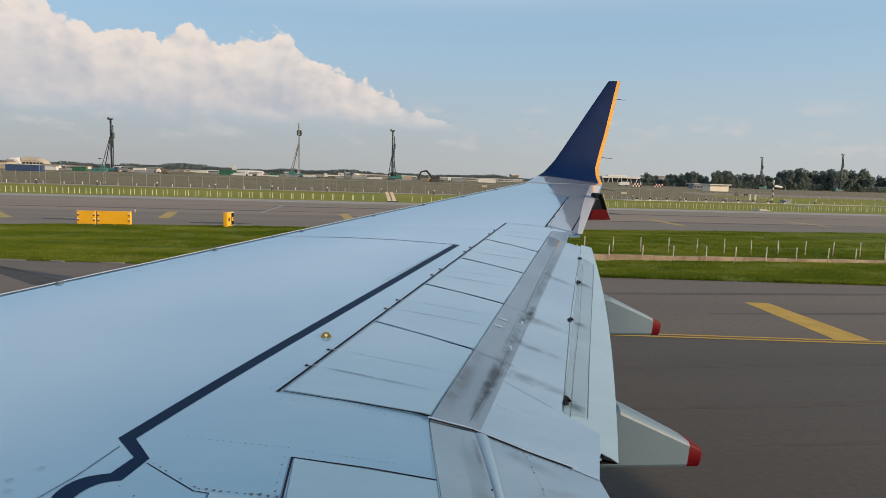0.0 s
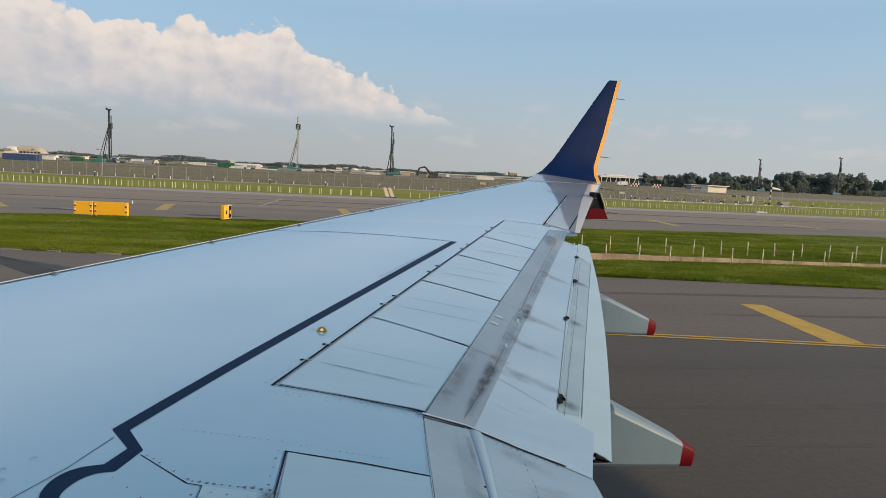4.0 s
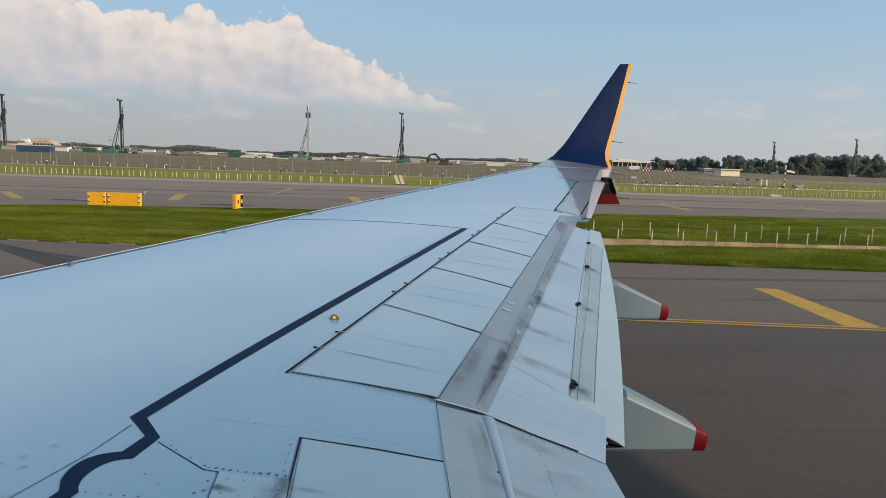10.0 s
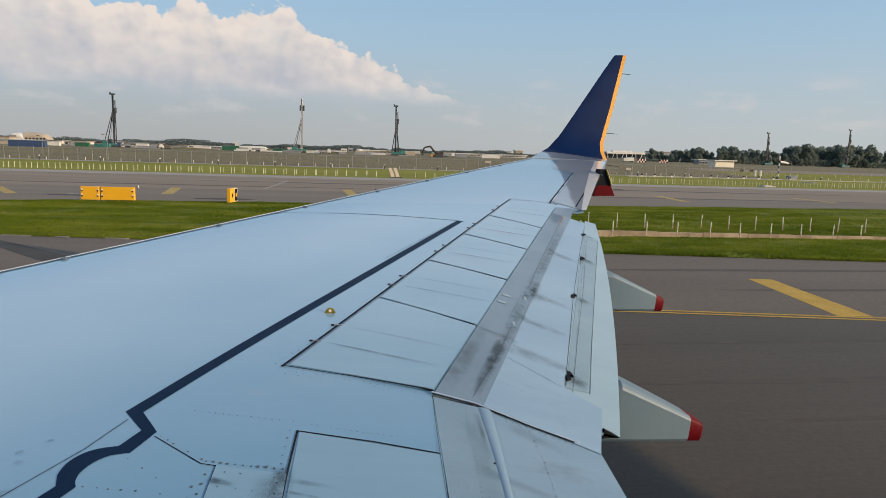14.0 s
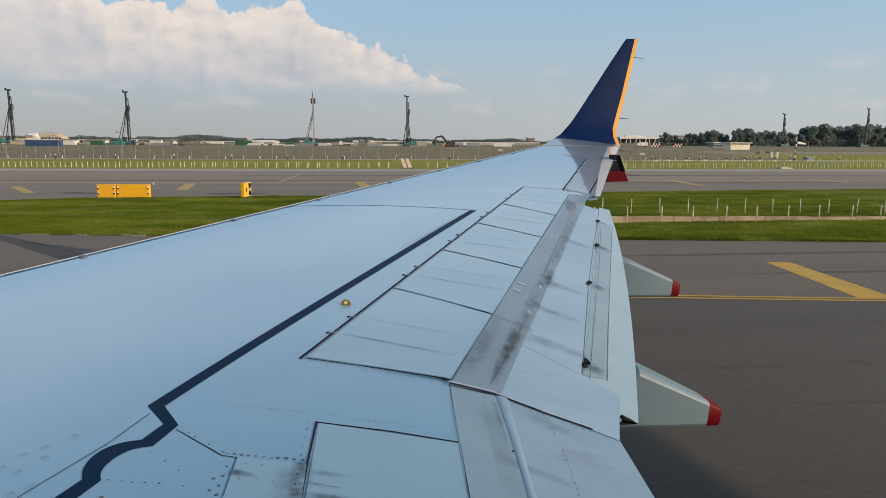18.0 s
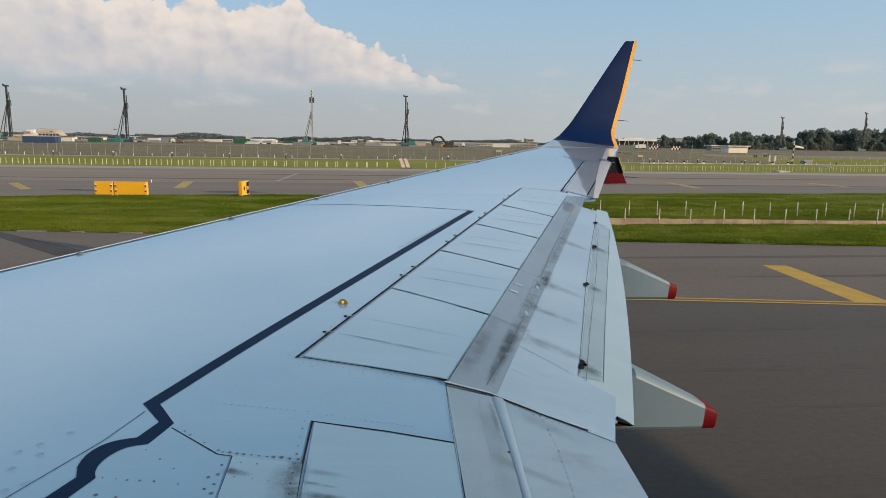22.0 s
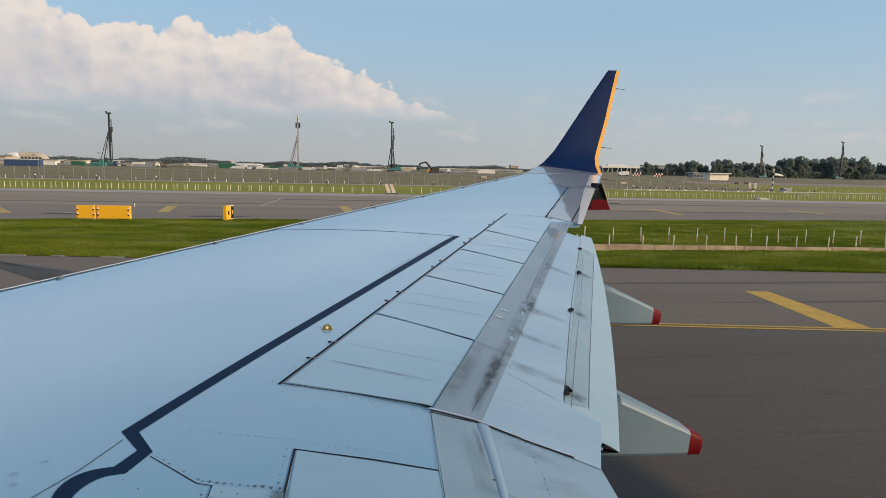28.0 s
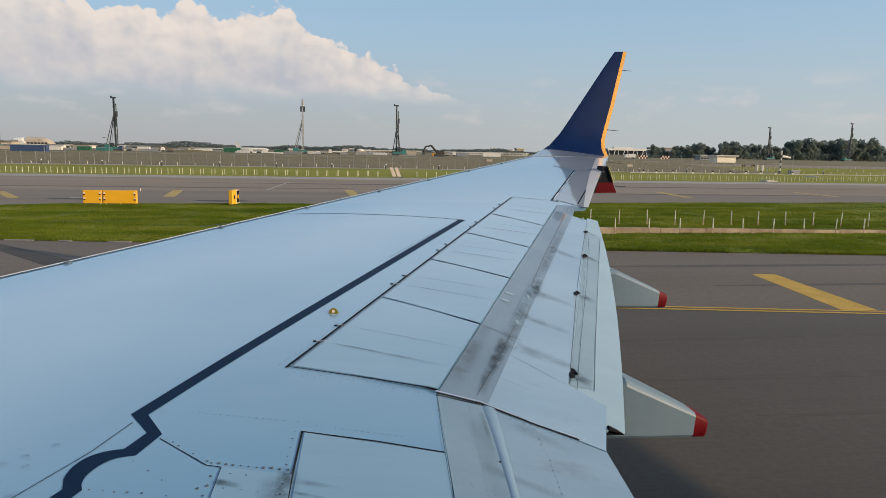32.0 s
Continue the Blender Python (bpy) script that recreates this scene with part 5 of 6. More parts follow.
def sign_box(root, x0, x1, panels, back=False, top=0.87):
    """One cabinet of a guidance sign on stub legs: panels of (from, to, material, text, arrow way)."""
    z0, z1 = 0.11, top
    body = part("cabinet", Shape().box(x0, x1, -0.13, 0.13, z0, z1, cut=0.03), M["sign_yellow"], root, "yellow sign cabinet")
    for a, b, mat, text, way in panels:
        dark = mat is M["sign_black"]
        if dark:
            part("panel_border", Shape().box(a, b, -0.140, -0.131, z0 + 0.01, z1 - 0.01), M["sign_white"], body, "white panel border")
            part("face_panel", Shape().box(a + 0.035, b - 0.035, -0.147, -0.139, z0 + 0.045, z1 - 0.045), mat, body, "black sign panel")
        else:
            part("face_panel", Shape().box(a + 0.01, b - 0.01, -0.139, -0.131, z0 + 0.015, z1 - 0.015), mat, body)
        ink = M["sign_yellow"] if dark else M["sign_black"]
        if text:
            cx = (a + b) / 2 - 0.22 * way
            lettering(text, 0.50, M["sign_white"] if dark else ink, body, (cx, -0.152 if dark else -0.144, (z0 + z1) / 2 - 0.01))
        if way:
            arrow((b - 0.36) if way > 0 else (a + 0.36), (z0 + z1) / 2, -0.144, way, ink, body)
    if back:
        for x in (x0 + 0.1, x1 - 0.1):
            for z in (0.3, 0.62):
                part("reflector", Shape().box(x - 0.05, x + 0.05, -0.150, -0.129, z, z + 0.17), M["sign_white"], body, "small red and white reflector")
                part("reflector", Shape().box(x - 0.05, x + 0.051, -0.156, -0.133, z - 0.005, z + 0.075), M["red"], body, "red band")
    n = max(2, round((x1 - x0) / 0.9) + 1)
    for i in range(n):
        x = x0 + 0.12 + (x1 - x0 - 0.24) * i / (n - 1)
        leg = part("leg", Shape().tube((x, 0, -0.08), (x, 0, z0), 0.03, n=8), M["sign_white"], root)
        part("foot_plate", Shape().box(x - 0.07, x + 0.07, -0.07, 0.07, 0.004, 0.022, cut=0.02), M["grey_metal"], leg)


Y, K = M["sign_yellow"], M["sign_black"]
sg = thing("guidance_sign", "yellow and black taxiway sign reading J12 J11 J12 on grass", "sign", "taxiway signs", at=(-112.0, 27.35, 0.02))
sign_box(sg, 10.34, 13.01, [(10.36, 12.04, Y, "J12", -1), (12.04, 13.00, K, "J11", 0)])
sign_box(sg, 13.06, 14.86, [(13.08, 14.84, Y, "J12", 1)])
sg = thing("guidance_sign", "yellow and black taxiway sign reading J12 J J12 on grass", "sign", "taxiway signs", at=(112.0, 26.6, 0.02))
sign_box(sg, 10.70, 13.07, [(10.72, 12.47, Y, "J12", -1), (12.47, 13.06, K, "J", 0)])
sign_box(sg, 13.12, 14.98, [(13.14, 14.96, Y, "J12", 1)])
sg = thing("guidance_sign", "yellow back of a double taxiway sign with reflectors", "sign", "taxiway signs", at=(-15.0, 42.45, 0.055))
sign_box(sg, -1.53, -0.42, [(-1.51, -0.44, Y, "", 0)], True, 0.91)
sign_box(sg, -0.36, 1.61, [(-0.34, 1.59, Y, "", 0)], True, 0.91)
sg = thing("guidance_sign", "narrow yellow taxiway sign with a black face, seen end-on", "sign", "taxiway signs", at=(-7.6, 42.75, 0.055), turn=80)
sign_box(sg, -0.62, 0.62, [(-0.60, 0.05, Y, "", 0), (0.05, 0.60, K, "", 0)], False, 0.98)
part("lettering_bar", Shape().box(-0.42, -0.20, -0.147, -0.139, 0.42, 0.66), M["sign_black"], sg, "dark unreadable lettering bar")
part("lettering_bar", Shape().box(0.22, 0.42, -0.155, -0.147, 0.42, 0.66), M["sign_yellow"], sg, "yellow unreadable lettering bar")
sg = thing("guidance_sign", "small yellow and black taxiway sign reading J B", "sign", "taxiway signs", at=(120.0, 26.9, 0.02), turn=20)
sign_box(sg, -0.9, 0.9, [(-0.88, 0.2, Y, "J", -1), (0.2, 0.88, K, "B", 0)])


# ---- marker posts ----
def marker_post(at, short=0.0):
    root = thing("marker_post", "slim white plastic post with a faded orange lower half", "post", "posts along the drain", at=at)
    part("post_top", Shape().tube((0, 0, 0.40 - short), (0, 0, 0.87 - short), 0.027, 0.025, 8).tube((0, 0, 0.87 - short), (0, 0, 0.885 - short), 0.027, 0.015, 8), M["post_cream"], root)
    part("sleeve", Shape().tube((0, 0, -0.04), (0, 0, 0.42 - short), 0.029, 0.028, 8), M["orange"], root, "faded orange sleeve")
    return root


first = marker_post((13.88, 32.31, 0.03), 0.06)
low_post = marker_post((12.15, 28.7, 0.03), 0.10)
g = random.Random(2)
for i in range(-9, 44):
    for master, x, y in ((first, 13.88 + 1.545 * i, 33.29 - 0.064 * clip(13.88 + 1.545 * i, 0, 40)), (low_post, 12.15 + 1.625 * i, 28.68)):
        if i and -0.8 < x < 86:
            copy_thing(master, pose(x + g.uniform(-0.05, 0.05), y, 0.03, g.uniform(-1.5, 1.5), g.uniform(-2, 2), g.uniform(0, 360)))
for x, y in ((-1.7, 28.9), (-1.6, 30.0), (-1.7, 31.1), (-1.6, 32.2)):
    copy_thing(first, pose(x, y, 0.05))
for i in range(30):
    copy_thing(first, pose(-168 + i * 2.0, 32.2, 0.03, g.uniform(-2, 2), g.uniform(-2, 2), 0))

# far marker posts in two staggered rows on the verge
far_post = Shape().tube((0, 0, -0.03), (0, 0, 0.72), 0.038, 0.036, 6).tube((0, 0, 0.72), (0, 0, 0.74), 0.036, 0.02, 6).mesh("verge_post", M["cream"])
for row, (y, start, gap) in enumerate(((90.3, -63.0, 1.38), (91.4, -62.85, 1.38))):
    for i in range(112):
        x = start + i * gap + g.uniform(-0.06, 0.06)
        if 4.4 < x < 7.6:
            continue
        ob = new("verge_post", far_post)
        ob.matrix_world = pose(x, y + (0.16 * (x - 60) if x > 60 else 0), 0.0, g.uniform(-1, 1), g.uniform(-1, 1), 0)
        tagged(ob, "pale cream marker post on the mown verge", "post", "posts along the verge")


# ---- taxiway edge markers ----
def edge_marker(at, turn=0):
    root = thing("edge_marker", "small cream edge marker with a blue-black top", "marker", "taxiway edge markers", at=at, turn=turn)
    part("stem", Shape().tube((0, 0, 0.02), (0, 0, 0.27), 0.028, 0.03, 10), M["white"], root)
    part("cap", Shape().tube((0, 0, 0.27), (0, 0, 0.36), 0.036, 0.034, 10).tube((0, 0, 0.36), (0, 0, 0.39), 0.034, 0.015, 10), M["navy"], root, "dark blue cap")
    part("base", Shape().tube((0, 0, 0.0), (0, 0, 0.025), 0.07, 0.06, 12), M["amber"], root, "round yellow base")
    return root


mk = edge_marker((22.0, 15.0, 0.004))
for x, y in ((-17.36, 56.0), (-35.0, 54.0), (-41.0, 44.0), (-42.0, 34.0), (-11.0, 19.3), (38.0, 14.6), (54.0, 14.6), (2.0, 56.4), (20.0, 56.8), (-73.0, 42.0), (-76.0, 33.0)):
    copy_thing(mk, pose(x, y, 0.004))


def centre_light(at):
    root = thing("inset_light", "flush metal taxiway light with a worn rim", "light", "inset taxiway lights", at=at)
    part("rim", Shape().tube((0, 0, 0.0), (0, 0, 0.012), 0.09, 0.075, 16), M["pale_metal"], root)
    part("lens", Shape().tube((0, 0, 0.012), (0, 0, 0.02), 0.045, 0.035, 12), M["dark_metal"], root, "dark lens window")
    return root


ins = centre_light((-107.5, 6.85, 0.004))
for x, y in ((-104.6, 3.4), (120.5, 6.8), (123.4, 3.4), (-62.5, 6)):
    copy_thing(ins, pose(x, y, 0.004))


# ---- approach lights, fence and gate ----
def stake_light(at):
    root = thing("perimeter_light", "black-capped light on a short white stake", "light", "lights along the fence", at=at)
    part("stake", Shape().tube((0, 0, 0.0), (0, 0, 0.72), 0.11, n=8), M["dark_metal"], root)
    part("lamp_head", Shape().tube((0, 0, 0.72), (0, 0, 0.92), 0.12, 0.12, 10), M["light_head"], root, "white lamp head")
    part("hood", Shape().tube((0, 0, 0.92), (0, 0, 1.0), 0.13, 0.08, 10), M["dark_metal"], root, "dark hood")
    return root


sl = stake_light((-65.8, 125.4, 0.0))
for i in range(1, 17):
    copy_thing(sl, pose(-65.8 + i * 10.28, 125.4, 0.0))

fence = thing("perimeter_fence", "tall grey chain-link perimeter fence on thin posts", "fence", at=(0, 133, 0))
fp = Shape().tube((0, 0, -0.03), (0, 0, 2.2), 0.04, n=6).tube((0, 0, 2.2), (0, -0.2, 2.42), 0.025, n=5).mesh("fence_post", M["grey_metal"])
mesh_panel = Shape().box(0, 2.6, -0.006, 0.006, 0.02, 2.15).mesh("mesh_panel", M["mesh"])
rail = Shape().tube((0, 0, 2.15), (2.6, 0, 2.15), 0.02, n=6).mesh("top_rail", M["grey_metal"])
gate_x = (-164.2, -156.4)
for i in range(-66, 36):
    x = i * 2.6
    for name, me in (("fence_post", fp), ("mesh_panel", mesh_panel), ("top_rail", rail)):
        if gate_x[0] - 0.1 < x < gate_x[1] - 2.4 and name != "fence_post":
            continue
        ob = new(name, me)
        ob.parent = fence
        ob.location = (x, 0, 0)
gate = thing("crash_gate", "white framed double gate in the perimeter fence", "gate", at=(-160.2, 132.2, 0))
for x in (-3.9, -0.05, 3.8):
    part("gate_post", Shape().box(x - 0.16, x + 0.16, -0.14, 0.14, -0.03, 2.5, cut=0.04), M["wall_white"], gate)
part("gate_beam", Shape().box(-3.68, 3.58, -0.1, 0.1, 2.25, 2.38), M["wall_white"], gate)
for a, b in ((-3.6, -0.35), (0.25, 3.5)):
    leaf = part("gate_leaf", Shape().box(a, b, -0.008, 0.008, 0.1, 2.2), M["mesh"], gate)
    for x in (a, (a + b) / 2, b):
        part("leaf_bar", Shape().tube((x, 0, 0.1), (x, 0, 2.2), 0.04, n=6), M["grey_metal"], leaf)
    for z in (0.15, 1.15, 2.17):
        part("leaf_bar", Shape().tube((a, 0, z), (b, 0, z), 0.035, n=6), M["grey_metal"], leaf)
for x, z in ((58.8, 0.9), (28.0, 1.5)):
    b = thing("notice_board", "small pale notice board fixed to the fence", "sign", "fence notices", at=(x, 132.8, 0))
    part("board", Shape().box(-0.6, 0.6, -0.03, 0.03, z + 0.1, z + 0.55), M["wall_tan"], b)
    for k in (-0.5, 0.5):
        part("board_leg", Shape().tube((k, 0.04, 0), (k, 0.04, z + 0.7), 0.03, n=6), M["grey_metal"], b)


def lamp_post(at, h, turn=0, twin=False):
    root = thing("street_lamp", "thin grey lamp post with a curved arm", "street lamp", "lamp posts", at=at, turn=turn)
    part("mast", Shape().tube((0, 0, -0.03), (0, 0, h * 0.9), 0.065, 0.04, 8), M["grey_metal"], root)
    s = Shape()
    pts = [(0, 0, h * 0.9), (-0.08, 0, h * 0.95), (-0.3, 0, h * 0.985), (-0.7, 0, h)]
    for a, b in zip(pts, pts[1:]):
        s.tube(a, b, 0.035, n=6)
    part("arm", s, M["grey_metal"], root)
    part("lamp_head", Shape().box(-1.15, -0.6, -0.14, 0.14, h - 0.06, h + 0.09, cut=0.05), M["dark_metal"], root, "flat dark lamp head")
    return root


for x, y, h in ((159.0, 300.0, 5.6), (166.0, 302.0, 5.2), (99.2, 136.0, 4.0), (-70, 160, 4.4), (-49, 140, 5.0), (-92, 180, 8)):
    lamp_post((x, y, 0), h)


# ---- construction site ----
def piling_rig(at, h, pale=False, lean=1, turn=0, spread=2):
    root = thing("piling_rig", ("pale grey" if pale else "dark steel") + " piling rig with a tall mast and raking stays", "piling rig", "piling rigs on the site", at=at, turn=turn)
    steel = M["pale_metal"] if pale else M["dark_metal"]
    w0 = 0.31
    mast = Shape()
    for dx in (-w0, w0):
        for dy in (-w0, w0):
            mast.tube((dx, dy, 1.5), (dx, dy, h * (0.96 if not pale else 1.0)), 0.19, n=5)
    n = int(h / 1.6)
    for i in range(n):
        z = 1.5 + (h * 0.96 - 1.5) * i / n
        z2 = 1.5 + (h * 0.96 - 1.5) * (i + 1) / n
        mast.tube((-w0, -w0, z), (w0, -w0, z2), 0.055, n=4).tube((w0, w0, z), (-w0, w0, z2), 0.055, n=4)
        mast.tube((-w0, w0, z), (-w0, -w0, z2), 0.055, n=4)
    if not pale:
        mast.box(-0.26, 0.26, -0.26, 0.26, 1.5, h * 0.95)
    part("mast", mast, steel, root)
    if pale:
        part("hammer", Shape().box(-1.5, -0.5, -0.6, 0.6, h * 0.80, h * 0.90, cut=0.1), M["dark_metal"], root, "dark hanging weight")
        part("hammer", Shape().box(0.5, 1.5, -0.6, 0.6, h * 0.80, h * 0.90, cut=0.1), M["dark_metal"], root, "dark hanging weight")
        part("pile_tube", Shape().tube((0, 0, h * 0.9), (0, 0, h * 1.03), 0.6, n=10), M["grey_metal"], root)
    else:
        part("mast_head", Shape().box(-1.5, 1.3, -0.7, 0.7, h * 0.955, h * 0.98).box(-1.7, -0.9, -0.5, 0.5, h * 0.975, h), steel, root, "forked mast head with pulleys")
        part("drill_drive", Shape().box(0.7, 1.9, -0.7, 0.7, h * 0.62, h * 0.72, cut=0.15).box(0.6, 1.3, -0.4, 0.4, h * 0.44, h * 0.62), steel, root)
        part("auger", Shape().tube((1.2, 0, 2.5), (1.2, 0, h * 0.86), 0.30, n=8), M["dark_metal"], root, "grey drill tube")
    for k, (foot, top) in enumerate(((-5.4, 0.66), (-4.4, 0.62), (-2.6, 0.55)) if spread > 1 else ((-2.4, 0.62), (2.2, 0.62), (-1.2, 0.5))):
        y = (-1.3, 1.3, 0)[k]
        part("stay", Shape().tube((foot * lean, y, 2.2), (-0.4 * lean, 0, h * top), (0.26, 0.26, 0.10)[k], n=6), steel, root)
    car = part("carriage", Shape().box(-6.4 * lean if lean > 0 else -2.5, 2.5 if lean > 0 else 6.4, -2.2, 2.2, 1.0, 2.1, cut=0.3), M["rig_green"], root, "teal carriage")
    part("engine_house", Shape().box(*sorted((-6.2 * lean, -3.0 * lean)), -1.9, 1.9, 2.0, 3.3, cut=0.3), M["rig_green"], root, "teal engine house")
    part("cab", Shape().box(*sorted((-2.6 * lean, -0.9 * lean)), -2.1, -0.4, 2.4, 4.6, cut=0.2), M["glass"], car, "dark glazed cab")
    for y in (-2.4, 1.5):
        part("track", Shape().box(-7.0 if lean > 0 else -2.5, 2.5 if lean > 0 else 7.0, y, y + 0.9, -0.03, 1.0, cut=0.2), M["dark_metal"], root)
    return root


for x, y, h, pale, lean in ((-284.5, 420, 33.0, False, 1), (-209.1, 420, 32.7, False, 1), (-143.0, 420, 32.4, False, 1), (-31.5, 420, 32.4, True, 1), (27.3, 420, 32.2, False, -1),
                            (395.7, 580, 31.4, False, -1), (482.3, 580, 37.4, False, 1), (-362, 425, 34.0, False, 1)):
    piling_rig((x, y, 0), h, pale, lean, 0, 1 if x == 27.3 else 2)
slim = thing("slim_drill_mast", "thin drill mast behind the orange machine", "drill mast", at=(-308.2, 420, 0))
part("pole", Shape().tube((0, 0, -0.03), (0, 0, 13), 0.4, 0.35, 8).tube((0, 0, 13), (0, 0, 18.8), 0.2, 0.12, 6), M["dark_metal"], slim)
part("carriage", Shape().box(-2, 2, -1.4, 1.4, 0, 2.2, cut=0.2), M["machine"], slim, "orange carriage")


def crawler_crane(at, tip):
    root = thing("crawler_crane", "teal lattice crane with a leaning boom", "crane", at=at)
    s = Shape()
    a, b = Vector((-1.5, 0, 2.2)), Vector(tip)
    for dx, dy in ((-0.5, -0.5), (0.5, -0.5), (0.5, 0.5), (-0.5, 0.5)):
        s.tube(a + Vector((dx, dy, 0)), b + Vector((dx * 0.4, dy * 0.4, 0)), 0.13, n=5)
    for i in range(13):
        p, q = a.lerp(b, i / 13), a.lerp(b, (i + 1) / 13)
        d = 0.5 - 0.3 * i / 13
        s.tube(p + Vector((-d, -d, 0)), q + Vector((d, -d, 0)), 0.07, n=4).tube(p + Vector((d, d, 0)), q + Vector((-d, d, 0)), 0.07, n=4)
    part("boom", s, M["rig_green"], root)
    part("boom_head", Shape().box(tip[0] - 0.6, tip[0] + 0.6, -0.5, 0.5, tip[2] - 2.2, tip[2] + 0.2, cut=0.1), M["dark_metal"], root)
    part("house", Shape().box(-4, 1.5, -1.6, 1.6, 1.0, 3.6, cut=0.3), M["rig_green"], root)
    part("tracks", Shape().box(-3.5, 3.5, -2.2, 2.2, -0.03, 1.0, cut=0.3), M["dark_metal"], root)
    return root


crawler_crane((-266.0, 421, 0), (1.6, 0, 21.5))


def excavator(at, turn, mat, label):
    root = thing("excavator", label, "excavator", "excavators on the site", at=at, turn=turn)
    part("house", Shape().box(-2.2, 1.6, -1.4, 1.4, 1.2, 2.6, cut=0.25).box(-2.2, -0.4, -1.3, 1.3, 2.6, 2.9), mat, root)
    part("cab", Shape().box(0.2, 1.6, -1.4, -0.2, 2.6, 3.4, cut=0.15), M["glass"], root, "dark glazed cab")
    part("boom", Shape().tube((1.2, 0.3, 2.2), (3.8, 0.3, 5.6), 0.62, 0.5, 6).tube((3.8, 0.3, 5.6), (6.4, 0.3, 4.9), 0.5, 0.4, 6), mat, root)
    part("stick", Shape().tube((6.4, 0.3, 4.9), (7.4, 0.3, 2.0), 0.45, 0.36, 6), mat, root)
    part("bucket", Shape().prism([(6.6, 1.9), (7.8, 2.0), (7.7, 0.9), (6.9, 0.7)], -0.6, 0.6, pose(0, 0.3, 0, 90, 0, 0)), M["dark_metal"], root)
    for y in (-1.6, 0.9):
        part("track", Shape().box(-2.3, 2.3, y, y + 0.7, -0.03, 1.15, cut=0.3), M["dark_metal"], root)
    return root


excavator((-302.0, 400, 0), 10, M["machine"], "orange tracked excavator on bare earth")
excavator((50.0, 380, 0), 180, M["hook_dark"], "dark brown tracked excavator with raised boom").scale = (1.3, 1.3, 1.12)
excavator((-242.0, 405, 0), 180, M["machine"], "orange tracked excavator on bare earth")
excavator((-101.0, 380, 0), 180, M["brown_machine"], "brown tracked excavator on bare earth").scale = (0.8, 0.8, 0.55)


def container(name, at, w, d, h, mat, label, group, turn=0):
    """A ribbed site container or shed."""
    root = thing(name, label, "container", group, at=at, turn=turn)
    part("box", Shape().box(-w / 2, w / 2, -d / 2, d / 2, -0.03, h, cut=0.08), mat, root)
    ribs = Shape()
    n = max(3, int(w / 1.2))
    for i in range(n + 1):
        x = -w / 2 + 0.1 + (w - 0.2) * i / n
        ribs.box(x - 0.12, x + 0.12, -d / 2 - 0.07, -d / 2 + 0.01, 0.1, h - 0.15)
    part("ribs", ribs, mat, root)
    part("roof_edge", Shape().box(-w / 2 - 0.08, w / 2 + 0.08, -d / 2 - 0.1, d / 2 + 0.1, h, h + 0.12), M["wall_grey"], root, "grey roof edge")
    return root


SITE_BOXES = {"green_box": "dark green site container on the building site", "blue_box": "deep blue site shed on the building site", "wall_white": "white site cabin on the building site", "wall_grey": "grey site cabin on the building site", "wall_tan": "tan site container on the building site", "machine": "yellow-orange site container on the building site", "rig_green": "teal site container on the building site"}
for x, y, w, h, mat in ((-74.9, 420, 9.9, 2.9, "green_box"),
                        (-44.9, 420, 9, 1.9, "green_box"),
                        (-141.5, 310, 14.7, 2.7, "blue_box"),
                        (-151.5, 395, 7, 2.2, "green_box"),
                        (-143.4, 402, 8, 1.6, "rig_green"),
                        (-119, 420, 6, 2.2, "wall_grey"),
                        (-57.5, 425, 6, 2, "wall_white"),
                        (-19.1, 425, 8.5, 1.7, "wall_white"),
                        (-10, 430, 7, 1.9, "wall_white"),
                        (6, 430, 8, 2.2, "wall_tan"),
                        (37.5, 430, 7, 2.6, "wall_tan"),
                        (54, 425, 6, 1.6, "machine"),
                        (-170, 400, 9, 2, "wall_white"),
                        (-184, 410, 12, 2.2, "wall_white"),
                        (-196, 400, 8, 1.8, "wall_tan"),
                        (-222, 420, 12, 2.8, "wall_white"),
                        (-240, 430, 10, 2.6, "wall_grey"),
                        (-256, 430, 9, 2.6, "green_box"),
                        (-130, 430, 7, 2.6, "wall_white"),
                        (72, 430, 8, 2.2, "wall_grey"),
                        (92, 430, 12, 2.4, "wall_white"),
                        (-92, 420, 10, 2, "wall_white"),
                        (520, 470, 9, 3.2, "machine"),
                        (-106, 425, 8, 1.6, "wall_grey")):
    container("site_container", (x, y, 0), w, 3.0, h, M[mat], SITE_BOXES[mat], "containers on the site")
gs = random.Random(31)
stack_mats = ("wall_white", "wall_tan", "wall_grey", "wall_white", "pale_metal", "wall_white", "wall_grey")
for i in range(35):
    x = -262 + i * 8.6 + gs.uniform(-3, 3)
    kind = gs.choice(stack_mats)
    st = thing("material_stack", "low stack of %s building material on the site" % {"wall_white": "white", "wall_tan": "tan", "wall_grey": "grey", "pale_metal": "pale steel"}[kind],
               "building material", "stacks on the site", at=(x, gs.uniform(396, 440), 0), turn=gs.uniform(-8, 8))
    lg = gs.uniform(4, 14)
    for layer in range(gs.choice((1, 1, 2, 2))):
        part("layer", Shape().box(-lg / 2 + gs.uniform(0, 1.2), lg / 2 - gs.uniform(0, 1.2), -1.4, 1.4, -0.03 + layer * 0.75, 0.66 + layer * 0.75, cut=0.08), M[kind], st)


